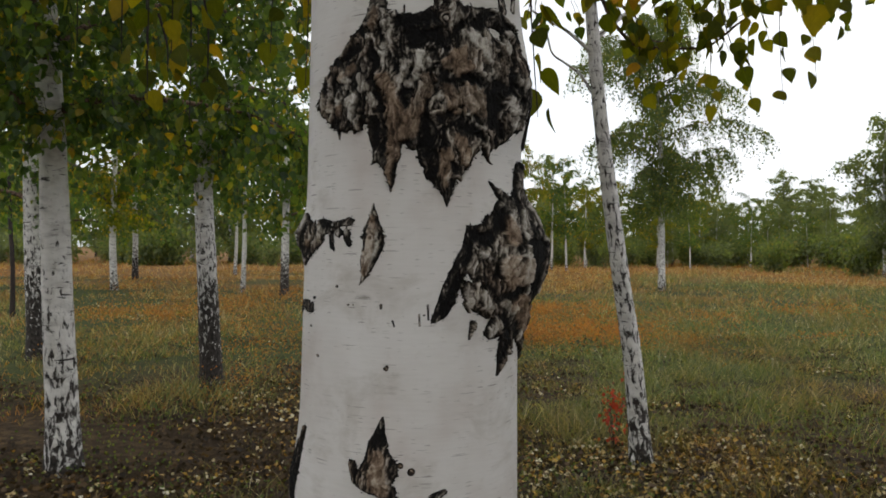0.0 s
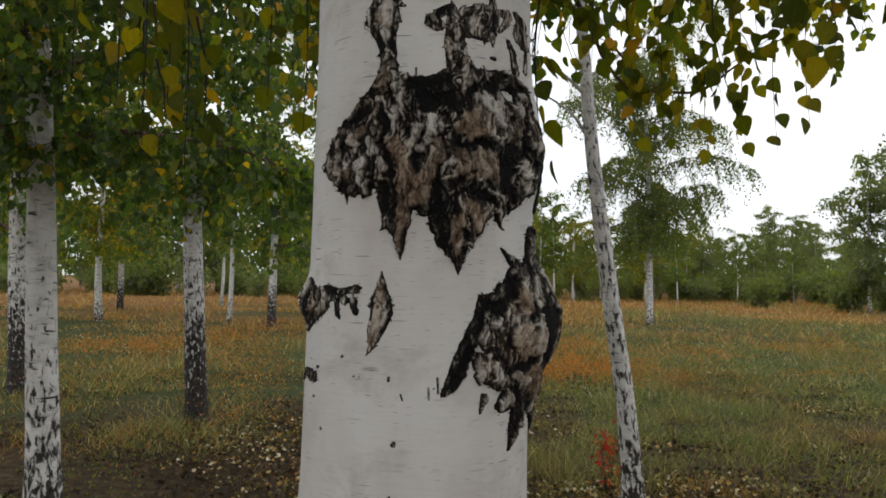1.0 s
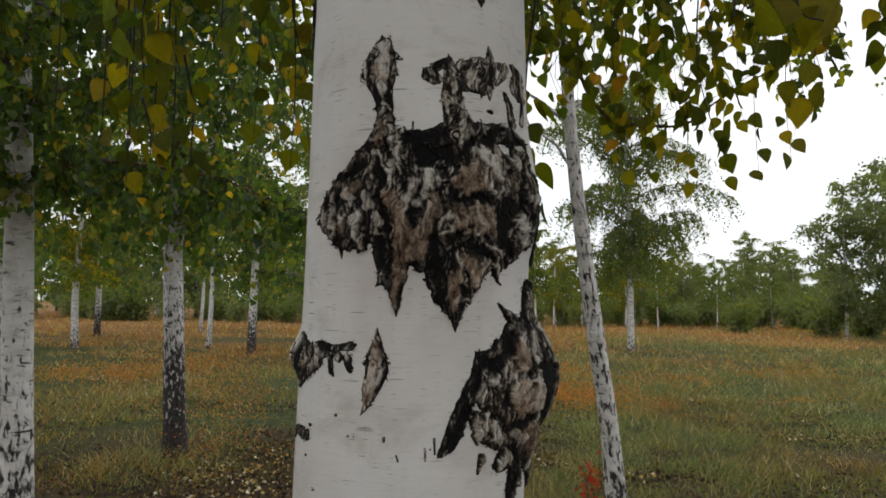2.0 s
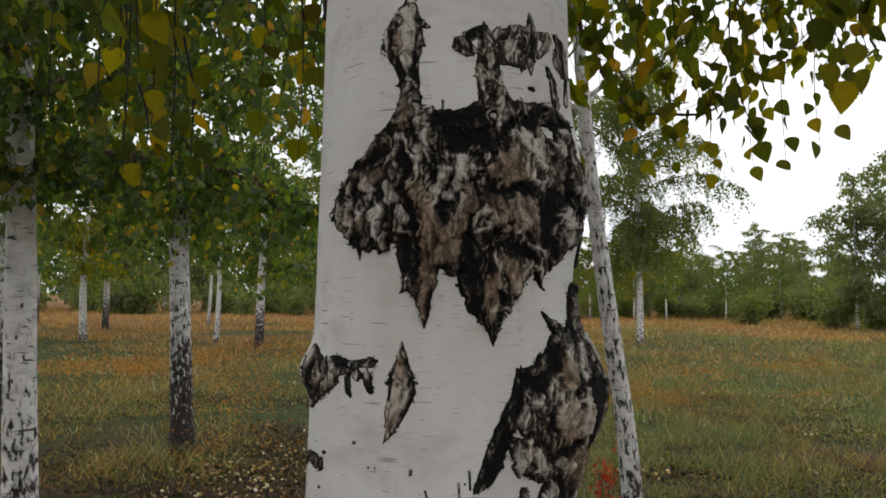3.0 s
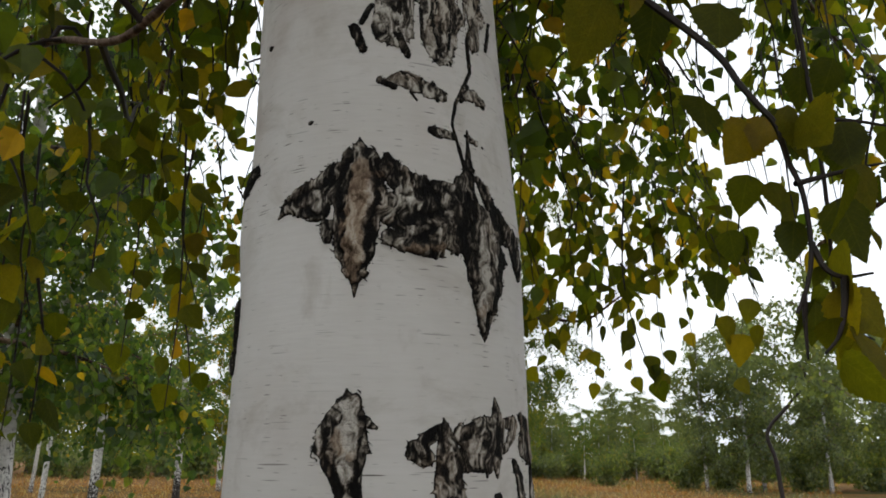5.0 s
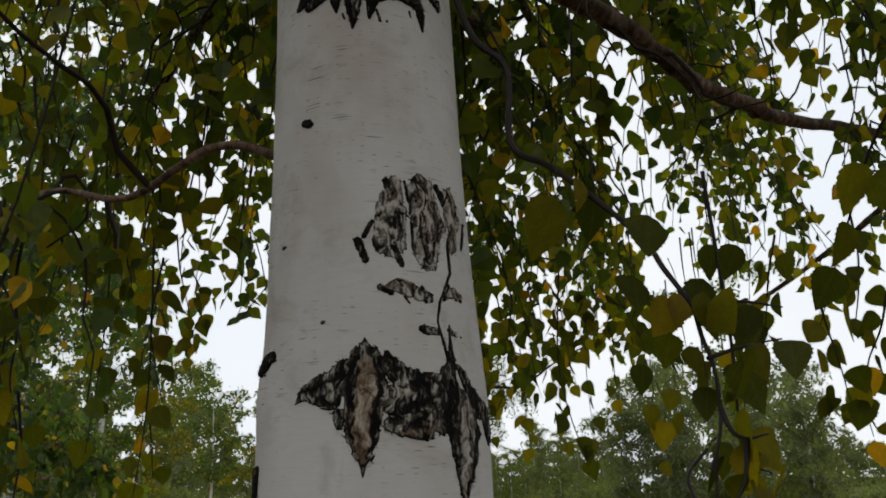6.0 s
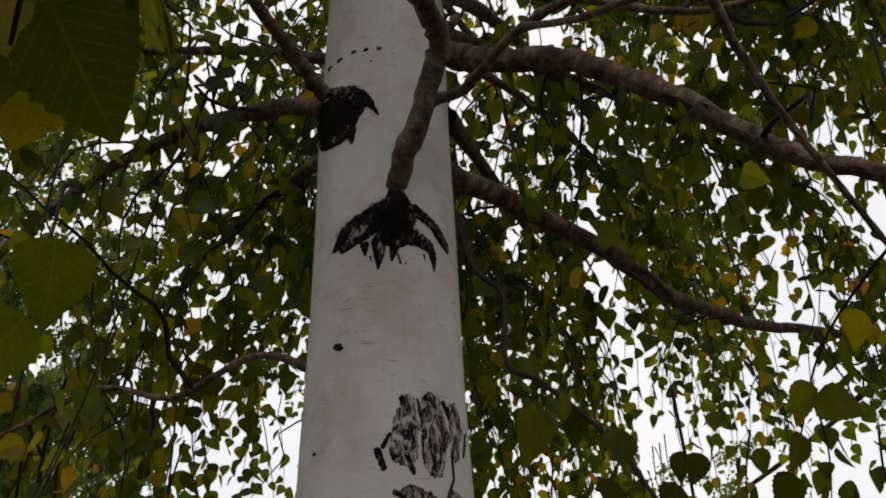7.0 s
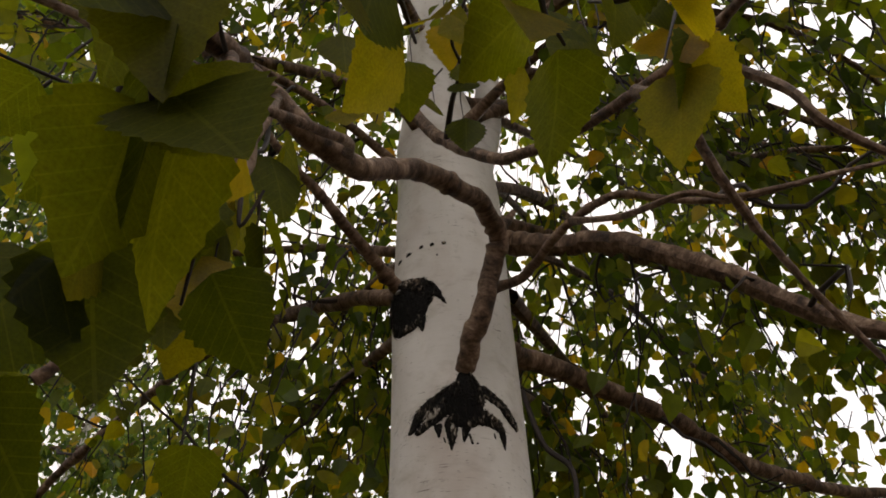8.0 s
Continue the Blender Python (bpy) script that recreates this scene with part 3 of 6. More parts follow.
bark_scar([[(-91, 1671, 13), (-93, 1648, 22), (-97, 1628, 24), (-84, 1609, 21), (-69, 1596, 9)], [(-97, 1598, 4), (-96, 1579, 0.5)], [(-44, 1749, 6), (-43, 1736, 10), (-45, 1716, 16), (-49, 1706, 18), (-59, 1689, 19), (-69, 1674, 21)], [(-58, 1652, 28), (-56, 1623, 28), (-46, 1604, 13)], [(-27, 1717, 9), (-8, 1713, 13), (15, 1716, 14), (36, 1730, 13)]] + [[(37, 1750, 8), (43, 1734, 12), (60, 1728, 13), (83, 1730, 12), (112, 1734, 12), (131, 1726, 9), (135, 1703, 9), (149, 1678, 13), (162, 1666, 8)], [(2, 1682, 41), (57, 1687, 43), (107, 1680, 26), (119, 1648, 30), (120, 1616, 25), (113, 1591, 13), (95, 1576, 8), (95, 1564, 4), (98, 1555, 1.5), (106, 1551, 0.5)], [(-19, 1638, 37), (26, 1640, 44), (69, 1633, 39), (59, 1598, 30)]] + [[(-34, 1595, 18), (-31, 1571, 17), (-30, 1558, 15), (-27, 1544, 8), (-25, 1525, 4), (-25, 1513, 0.5)], [(-40, 1557, 7), (-46, 1549, 1.9), (-50, 1546, 0.5)], [(-4, 1586, 25), (2, 1575, 10)], [(31, 1578, 26), (32, 1558, 25), (34, 1544, 21), (37, 1528, 13), (40, 1515, 6), (41, 1496, 0.5)], [(63, 1574, 19), (58, 1557, 13), (54, 1536, 5), (58, 1528, 1)], [(29, 1523, 3), (25, 1519, 0.5)], [(-137, 1625, 4), (-146, 1622, 1.1)]],
          pale=[[(-15, 1667, 4), (-6, 1662, 5), (-12, 1648, 5), (-6, 1636, 2.9)], [(9, 1675, 5), (14, 1666, 6), (6, 1658, 4), (1, 1650, 2.9)], [(-34, 1716, 3), (-32, 1706, 4)], [(-34, 1689, 3), (-35, 1679, 2.9)], [(-80, 1650, 3), (-87, 1636, 3), (-95, 1622, 3)], [(-66, 1652, 2.5), (-55, 1640, 4), (-65, 1638, 3)], [(-73, 1625, 5), (-78, 1609, 6), (-65, 1600, 6)], [(-49, 1629, 5), (-42, 1622, 2.9)]] + [[(60, 1705, 4), (72, 1704, 7), (83, 1698, 6), (89, 1685, 3)], [(113, 1707, 4), (125, 1697, 4)], [(93, 1678, 3)], [(138, 1660, 6), (157, 1658, 4)], [(132, 1628, 4), (143, 1603, 3)], [(128, 1634, 4)], [(127, 1718, 3)], [(82, 1662, 1.5), (91, 1656, 2.6)], [(-52, 1719, 2)], [(-55, 1697, 2)], [(45, 1738, 3), (51, 1724, 4), (48, 1713, 2.5)], [(105, 1743, 2.1)], [(85, 1589, 2), (74, 1591, 2.5)], [(-106, 1639, 1.5), (-115, 1629, 1.5)]] + [[(61, 1557, 3), (52, 1569, 2.4)]],
          rust=[[(-34, 1650, 6), (-26, 1628, 7), (-18, 1605, 9), (-19, 1581, 11), (-23, 1557, 7), (-26, 1538, 4), (-25, 1524, 2.4)], [(17, 1646, 8), (8, 1624, 9), (1, 1605, 10), (-3, 1581, 6)], [(54, 1681, 7), (38, 1665, 6), (51, 1664, 9), (66, 1669, 6)], [(38, 1636, 8), (47, 1616, 9), (66, 1633, 11), (74, 1613, 6)], [(83, 1639, 2.5), (85, 1609, 2.5)], [(37, 1561, 6), (36, 1540, 5), (40, 1521, 2.9)]] + [[(54, 1576, 6), (61, 1560, 6), (59, 1551, 4)], [(-43, 1734, 3), (-45, 1719, 4), (-47, 1712, 3)], [(-75, 1663, 4), (-87, 1653, 3)], [(-97, 1608, 2), (-94, 1616, 2)]],
          black=[[(-71, 1687, 7), (-82, 1680, 5), (-100, 1672, 4)], [(-108, 1659, 4), (-125, 1645, 3)], [(-17, 1718, 7), (11, 1719, 9), (27, 1725, 6)], [(2, 1701, 10), (25, 1697, 8), (-2, 1687, 5)], [(-24, 1674, 3), (-21, 1663, 2.9)], [(-47, 1692, 4), (-44, 1667, 4), (-40, 1661, 2.9)], [(-45, 1650, 4), (-39, 1640, 4), (-35, 1622, 5), (-33, 1604, 3), (-34, 1585, 3)], [(-5, 1650, 4), (-2, 1657, 1.9)], [(-43, 1599, 7), (-45, 1580, 5), (-39, 1568, 4)]] + [[(-56, 1604, 5), (-59, 1592, 3)], [(-13, 1628, 3), (-7, 1618, 3)], [(26, 1664, 4), (21, 1654, 3), (25, 1630, 1.9)], [(59, 1654, 6), (72, 1651, 6)], [(111, 1647, 10), (105, 1630, 10), (102, 1605, 7), (117, 1591, 7)], [(76, 1720, 7), (98, 1738, 5)], [(124, 1728, 5), (153, 1716, 5)], [(131, 1667, 4), (126, 1648, 5)], [(150, 1639, 4)], [(32, 1602, 6), (39, 1607, 4)], [(18, 1624, 4), (14, 1601, 6), (10, 1577, 6), (6, 1567, 3)]] + [[(14, 1555, 3), (20, 1567, 4)], [(45, 1550, 4), (52, 1536, 2.9)], [(65, 1589, 7), (85, 1579, 5)], [(58, 1717, 4), (41, 1695, 4)], [(109, 1688, 4)], [(21, 1683, 4), (33, 1672, 2.9)], [(162, 1684, 4), (179, 1671, 2.9)], [(98, 1597, 3), (92, 1620, 2.6)], [(-16, 1567, 3), (-10, 1572, 2.9)], [(-33, 1547, 1.4), (-30, 1524, 1.4)], [(-20, 1548, 1.4), (-21, 1524, 1.4)], [(28, 1587, 4), (48, 1595, 2.4)], [(1, 1636, 1.9), (-3, 1624, 1.9)]] + [[(-93, 1643, 1.5), (-84, 1628, 1.5)], [(-67, 1618, 1.5), (-72, 1594, 1.5)], [(55, 1617, 2), (42, 1611, 1.9)]],
          height=0.011, ragged=0.0022, cell=0.0012, margin=0.0012, seed=3, tone=0.15, rim=0.004, label='large heart-shaped patch of black and brown torn bark')
bark_scar([[(-49, 1839, 0.6), (-47, 1828, 6.6), (-48, 1813, 13.2), (-51, 1800, 17.6), (-49, 1787, 14.3), (-47, 1774, 9.9), (-44, 1762, 7.7), (-43, 1754, 7.7), (-44, 1744, 6.6), (-43, 1730, 9.9)], [(-35, 1815, 3.3), (-25, 1810, 1.1)], [(-66, 1803, 3.3), (-74, 1802, 0.6)]],
          pale=[[(-47, 1826, 4), (-48, 1810, 7), (-46, 1797, 8), (-46, 1785, 5), (-45, 1771, 4)]],
          rust=[[(-54, 1804, 3), (-52, 1793, 3), (-43, 1789, 2.5)], [(-45, 1749, 3), (-43, 1736, 3)]],
          black=[[(-64, 1802, 2.1), (-58, 1811, 1.5), (-53, 1826, 1)], [(-63, 1791, 2.1), (-54, 1775, 2), (-48, 1759, 2)], [(-37, 1817, 2), (-32, 1812, 2), (-37, 1799, 1.5), (-38, 1782, 1.5), (-38, 1764, 2), (-35, 1754, 2)], [(-46, 1762, 1.5)]],
          height=0.004, ragged=0.0015, cell=0.001, margin=0.003, seed=11, tone=0.2, rim=0.0022, label='diamond-shaped brown bark scar')
bark_scar([[(1, 1792, 2.7), (6, 1793, 6.8), (14, 1788, 5.4)], [(11, 1800, 4.1), (21, 1807, 4.1), (29, 1812, 2.8)], [(28, 1818, 0.5), (30, 1808, 4.1), (33, 1790, 9.5), (32, 1770, 9.5), (35, 1755, 10.8), (40, 1740, 13.5)], [(45, 1805, 6.8), (59, 1805, 10.8), (72, 1813, 6.8)], [(51, 1788, 9.5), (66, 1791, 10.8), (73, 1781, 4.1)], [(82, 1837, 0.7), (84, 1827, 3), (85, 1813, 6.8), (83, 1794, 5.4), (85, 1773, 1.1)]] + [[(98, 1817, 3.6), (112, 1818, 4.1), (108, 1806, 3.6), (95, 1793, 1.5)], [(130, 1823, 3.8), (144, 1816, 6.8), (140, 1798, 8.1), (152, 1790, 5.4)], [(112, 1785, 2.2), (121, 1771, 3), (126, 1749, 3.6)], [(159, 1792, 1.6), (149, 1754, 2.3)]],
          pale=[[(36, 1802, 1.5), (40, 1791, 2)], [(56, 1804, 1.6), (54, 1793, 1.6)], [(21, 1805, 1.5)], [(25, 1794, 1.5)], [(37, 1765, 2.5), (43, 1753, 3), (48, 1745, 2.5)], [(62, 1796, 1.6)], [(102, 1811, 2.2), (108, 1816, 1.7)], [(127, 1792, 1.7)]],
          rust=[],
          black=[[(85, 1812, 3), (83, 1792, 2.7)], [(28, 1795, 1), (26, 1778, 1.5)], [(39, 1796, 1.5), (44, 1782, 2), (45, 1766, 2)], [(6, 1792, 2.5), (14, 1787, 2)], [(67, 1777, 1.6)], [(145, 1811, 3), (137, 1820, 2.3)], [(45, 1803, 1.6), (70, 1813, 1.6)], [(40, 1758, 2)], [(62, 1786, 2.1)]],
          height=0.0025, ragged=0.0016, cell=0.001, margin=0.0026, seed=14, tone=0.22, rim=0.0012, label='ragged grey bark scar with two spikes')
bark_scar([[(57, 1779, 1.7), (71, 1779, 2), (72, 1773, 1)], [(82, 1758, 1.7), (88, 1758, 2.0)], [(-11, 1736, 1), (-11, 1727, 1.1)]],
          height=0.002,
          ragged=0.002,
          seed=16, cell=0.001)
bark_scar([[(100, 1529, 1.1), (113, 1517, 3.2), (133, 1504, 7.6), (136, 1488, 16.2)], [(165, 1554, 4.3), (160, 1531, 5.4), (158, 1509, 7.6), (164, 1488, 9.7), (169, 1463, 13), (170, 1439, 9.7), (182, 1417, 5.4), (172, 1403, 6.5)], [(136, 1488, 21.6), (123, 1461, 31.3), (126, 1427, 38.9), (132, 1393, 32.4), (150, 1366, 24.8), (192, 1331, 15.1), (193, 1314, 5.4)], [(74, 1468, 5.4), (71, 1443, 7.6), (62, 1429, 7.6), (54, 1411, 7.6), (45, 1389, 7.6), (35, 1368, 7.6), (27, 1359, 3.2)]] + [[(101, 1469, 11.9), (88, 1456, 16.2), (85, 1429, 20.5), (93, 1409, 15.1)], [(72, 1394, 10.8), (81, 1384, 14), (98, 1372, 11.9)], [(134, 1338, 9.7), (128, 1313, 6.5), (119, 1296, 3), (115, 1286, 0.8)], [(76, 1353, 3.2), (71, 1335, 0.8)], [(193, 1320, 5.4), (195, 1296, 0.9)], [(106, 1342, 8.6), (114, 1354, 7.6)], [(65, 1378, 2.2), (71, 1368, 1.4)]],
          pale=[[(63, 1397, 5), (72, 1383, 6), (87, 1385, 5), (98, 1370, 5)], [(86, 1442, 2.7), (99, 1434, 3)], [(102, 1342, 5), (112, 1351, 4)], [(126, 1427, 6), (121, 1414, 6)], [(145, 1433, 4), (150, 1405, 4)], [(135, 1368, 5), (118, 1377, 3)], [(154, 1495, 1.4), (151, 1460, 2.1)]],
          rust=[[(130, 1424, 10), (136, 1406, 11), (149, 1419, 6)], [(172, 1349, 8), (145, 1374, 9)], [(133, 1454, 5), (123, 1482, 4)]],
          black=[[(78, 1462, 7), (94, 1455, 7), (111, 1468, 6), (117, 1489, 5)], [(95, 1399, 5), (86, 1395, 3)], [(129, 1385, 8), (142, 1388, 5)], [(167, 1453, 8), (165, 1425, 7), (165, 1403, 6), (190, 1365, 5)], [(68, 1435, 5), (71, 1456, 3)], [(57, 1414, 5), (41, 1380, 5), (29, 1360, 2.6)], [(120, 1360, 5), (132, 1331, 5), (119, 1305, 4)], [(145, 1502, 5), (146, 1522, 4)], [(192, 1328, 5)], [(111, 1435, 2.1), (107, 1408, 2.8)]] + [[(135, 1441, 2.1), (145, 1468, 2.1)], [(72, 1388, 1), (86, 1375, 1)], [(123, 1414, 1.4), (138, 1430, 1.4)]],
          height=0.011, ragged=0.0024, cell=0.0012, margin=0.0018, seed=21, tone=0.16, rim=0.003, label='bulging burl of cracked dark bark')
bark_scar([[(201, 1662, 4), (190, 1614, 5), (182, 1582, 4)]], height=0.006, seed=24)
bark_scar([[(-46, 1499, 0.5), (-45, 1481, 5), (-46, 1465, 11), (-45, 1449, 12), (-51, 1430, 9), (-55, 1413, 4), (-62, 1401, 0.5)]],
          pale=[[(-46, 1475, 3), (-48, 1459, 7), (-45, 1448, 7), (-52, 1430, 5)]],
          rust=[[(-46, 1485, 3), (-52, 1436, 5), (-54, 1417, 2.6)]],
          black=[[(-54, 1468, 1.3), (-58, 1442, 1.3)], [(-33, 1459, 1.3), (-34, 1443, 2), (-44, 1427, 1.3)]],
          height=0.004, ragged=0.0015, cell=0.001, margin=0.001, seed=31, tone=0.30, rim=0.0015, label='lens-shaped brown bark scar')
bark_scar([[(-175, 1490, 1.5), (-164, 1470, 9.5), (-147, 1460, 14.9), (-169, 1442, 9.5), (-179, 1423, 1.5)], [(-126, 1472, 9.5), (-108, 1471, 5.4)]],
          pale=[[(-144, 1456, 4), (-126, 1467, 3)]],
          rust=[[(-156, 1450, 4)]],
          black=[[(-165, 1474, 4), (-173, 1449, 4)], [(-135, 1468, 2.1), (-166, 1432, 2.2)]],
          height=0.006, ragged=0.0024, cell=0.001, margin=0.0016, seed=37, tone=0.24, rim=0.002, label='dark knob of torn bark')
bark_scar([[(-108, 1467, 3), (-106, 1447, 2.4), (-102, 1442, 1)], [(-101, 1474, 3), (-79, 1477, 5), (-73, 1479, 1.7)], [(-83, 1464, 5), (-78, 1449, 3)], [(-94, 1464, 5)]],
          black=[[(-110, 1459, 1.7), (-103, 1444, 1.7)], [(-75, 1479, 2.0)], [(-87, 1462, 1.7), (-79, 1451, 2.0)], [(-90, 1479, 1.3)]],
          height=0.003,
          ragged=0.0028, seed=39, tone=0.26, cell=0.001)
bark_scar([[(-180, 1371, 5), (-154, 1369, 6)], [(-195, 1363, 4)], [(-141, 1382, 1.8)]],
          height=0.003,
          ragged=0.0028,
          seed=40, tone=0.1, cell=0.001)
bark_scar([[(-34, 1377, 1.6), (-34, 1373, 1.3)], [(-95, 1398, 1.7)], [(-148, 1345, 1.4)], [(-127, 1309, 1.4)], [(-77, 1376, 1)], [(-70, 1376, 1)], [(-20, 1358, 1), (-18, 1352, 1)], [(10, 1366, 1), (11, 1353, 1)], [(20, 1377, 1), (21, 1360, 1)], [(16, 1365, 1)]],
          height=0.001,
          ragged=0.0012,
          seed=42, tone=0.24, cell=0.0008)
bark_scar([[(-29, 1243, 1), (-34, 1208, 11), (-31, 1181, 20), (-45, 1167, 14), (-22, 1155, 10), (-19, 1110, 7)], [(-64, 1185, 5), (-59, 1165, 4)]], pale=[[(-33, 1205, 4), (-28, 1170, 9)]], rust=[[(-33, 1200, 7), (-28, 1160, 10)]], height=0.008, ragged=0.0016, seed=41)
bark_scar([[(-8, 1187, 3)], [(4, 1179, 4)], [(-27, 1301, 3)], [(31, 1147, 6), (41, 1153, 3)]], height=0.002, ragged=0.002, seed=43, tone=0.22, cell=0.001)
bark_scar([[(-154, 1214, 2), (-170, 1177, 5), (-187, 1127, 7), (-200, 1060, 9)]], height=0.007, ragged=0.0012, seed=45)
bark_scar([[(-129, 1990, 0.8), (-117, 1999, 5), (-96, 2006, 10), (-76, 2010, 13), (-63, 2020, 12)], [(-95, 1998, 10), (-83, 1992, 7)], [(-46, 2057, 0.5), (-46, 2047, 4), (-45, 2032, 14), (-46, 2006, 19), (-48, 1976, 17), (-48, 1956, 14), (-47, 1937, 7), (-47, 1926, 2.3), (-47, 1914, 0.4)], [(-73, 1976, 5), (-74, 1964, 2.4)], [(-22, 2041, 2), (-20, 2028, 8), (-5, 2016, 10), (15, 2009, 9), (44, 2010, 9)]] + [[(63, 2079, 0.6), (61, 2049, 2.1), (59, 2033, 5), (52, 2019, 8)], [(-16, 1990, 13), (10, 1985, 18), (37, 1982, 21), (61, 1987, 21), (75, 1963, 21), (75, 1937, 17), (73, 1917, 11), (72, 1899, 5), (71, 1884, 0.5)], [(71, 2032, 2.6), (87, 2011, 6), (103, 1991, 11), (128, 1986, 7), (138, 1966, 5), (143, 1952, 1.6)], [(-20, 1966, 6), (-5, 1962, 6), (20, 1960, 7)]],
          pale=[[(-16, 1999, 3), (5, 2000, 2.9)], [(-24, 1968, 4), (-17, 1966, 2.8)], [(-5, 1974, 2.9), (9, 1976, 2.4)], [(-12, 2006, 2.4), (-3, 2013, 2)], [(70, 1988, 2), (73, 1968, 4), (70, 1941, 4), (67, 1921, 4), (68, 1906, 2)], [(86, 1981, 1.5), (97, 1972, 1.6)], [(21, 1975, 1.9)], [(-20, 1989, 2.9)], [(-51, 1996, 2.4), (-47, 1963, 2.9)]],
          rust=[[(-45, 2027, 7), (-47, 2001, 7), (-48, 1976, 8), (-47, 1956, 7), (-46, 1938, 4), (-47, 1928, 1.9)], [(25, 1959, 3), (-4, 1956, 2.4)], [(67, 1911, 3)], [(-33, 2021, 3)]],
          black=[[(-58, 2033, 3), (-64, 2012, 4), (-59, 1986, 2.9), (-60, 1961, 3), (-51, 1936, 1.9)], [(-37, 2032, 3), (-31, 2006, 2.9), (-34, 1975, 2.4), (-36, 1951, 2.4), (-42, 1931, 1.4)], [(-115, 2001, 3), (-93, 2009, 3), (-71, 2017, 4)], [(-20, 2034, 3), (-12, 2022, 3)], [(22, 2008, 4), (5, 2010, 2.4), (38, 2010, 3)], [(-1, 1985, 4), (21, 1992, 4), (31, 1996, 4)], [(20, 1969, 2.9), (7, 1965, 1.9)]] + [[(57, 2007, 7), (46, 1978, 4), (48, 1948, 4), (54, 1933, 2.9), (60, 1915, 1.9)], [(88, 2003, 4), (102, 1985, 4), (99, 1952, 4), (87, 1924, 4), (75, 1902, 2.5)], [(126, 1973, 4), (140, 1983, 2.2)], [(71, 2031, 2.1), (89, 2009, 3)], [(65, 2047, 1.6)], [(-95, 1993, 3), (-80, 1985, 2.4)], [(-20, 1979, 1.9), (-12, 1966, 1.4)]],
          height=0.005, ragged=0.0020, cell=0.0011, margin=0.0032, seed=51, tone=0.2, rim=0.0018, label='wing-shaped dark bark scar')
bark_scar([[(-1, 2240, 7), (-8, 2205, 19), (-12, 2171, 20)], [(34, 2240, 16), (42, 2197, 24), (37, 2159, 19)], [(84, 2243, 9), (89, 2207, 10), (85, 2175, 7)]],
          height=0.0018, ragged=0.004, cell=0.0011, seed=55, tone=0.40, rim=0.0008, label='flaking pale grey bark patch')
bark_scar([[(-50, 2168, 4), (-42, 2146, 4)], [(-32, 2192, 2.1), (-43, 2174, 2.8)], [(-13, 2243, 4), (-9, 2222, 2.2)], [(-2, 2206, 2.1), (-9, 2167, 4), (2, 2143, 2.8)], [(31, 2259, 1.1), (43, 2229, 2.2), (30, 2187, 4), (39, 2143, 2.8)], [(62, 2247, 4), (73, 2228, 3), (84, 2246, 2.3)], [(12, 2245, 1.5), (17, 2221, 2.2)], [(19, 2193, 1.8), (19, 2162, 1.4)], [(54, 2200, 1.8), (48, 2159, 2.2)], [(-22, 2200, 1.8), (-25, 2174, 1.4)]],
          height=0.004, ragged=0.0026, cell=0.001, seed=57, tone=-0.08, rim=0.001, margin=0.001, label='black cracks in flaking bark')
bark_scar([[(103, 2234, 1.5), (75, 2177, 1.8), (76, 2143, 1.8), (51, 2103, 1.8), (45, 2081, 1.4), (55, 2041, 1.8), (67, 2010, 2.1)], [(121, 2215, 1.5), (109, 2180, 1.9)]],
          height=0.003, ragged=0.002, cell=0.001, seed=59, tone=-0.05)
bark_scar([[(-26, 2113, 4), (-5, 2117, 6), (18, 2113, 7), (35, 2108, 6)], [(67, 2118, 6), (91, 2118, 4)], [(26, 2070, 4), (44, 2069, 2.8)], [(66, 2071, 2.6), (74, 2069, 3)]],
          height=0.0015, ragged=0.004, cell=0.0011, seed=60, tone=0.38, rim=0.0008)
bark_scar([[(-26, 2114, 3), (-13, 2109, 2.8)], [(-5, 2124, 2.1), (14, 2120, 2.1)], [(3, 2105, 1.4), (9, 2098, 1)], [(27, 2116, 2.8), (31, 2102, 2.1)], [(69, 2126, 2.9), (59, 2108, 2.1)], [(85, 2117, 2.9), (93, 2112, 2.2)], [(21, 2070, 3), (31, 2066, 2.1)], [(60, 2073, 1.4), (66, 2070, 1.6)], [(84, 2068, 1.5)]],
          height=0.003, ragged=0.0026, cell=0.001, seed=61, tone=-0.05, margin=0.001)
bark_scar([[(-95, 2076, 2)], [(-161, 2173, 2)]], height=0.002, ragged=0.0016, seed=63, tone=0.05, cell=0.001)
bark_scar([[(-19, 2575, 14.5), (-20, 2540, 30.4), (-25, 2511, 27.6)], [(-44, 2547, 11.6), (-85, 2532, 10.2), (-118, 2514, 8.7), (-139, 2492, 2.8)], [(16, 2553, 10.2), (53, 2541, 8.7), (79, 2521, 7.2), (90, 2507, 2)], [(-65, 2517, 11.6), (-97, 2499, 7.2), (-118, 2488, 4.1)], [(-50, 2492, 11.6), (-53, 2447, 1.3)], [(1, 2506, 13), (31, 2504, 10.2), (48, 2493, 5.8), (53, 2459, 1)], [(-24, 2488, 8.7), (-29, 2461, 1.3)], [(-77, 2487, 5.8), (-76, 2471, 1.3)]],
          pale=[[(-74, 2516, 5), (-102, 2505, 4)], [(26, 2521, 6), (53, 2511, 2.9)], [(-50, 2482, 2.8)]],
          black=[[(-19, 2575, 10), (-20, 2540, 19), (-25, 2511, 15)], [(-44, 2547, 7), (-85, 2532, 5)], [(16, 2553, 5), (53, 2541, 4)]],
          height=0.008, ragged=0.0022, cell=0.0012, seed=65, margin=0.0025, tone=-0.02, label='black branch collar')
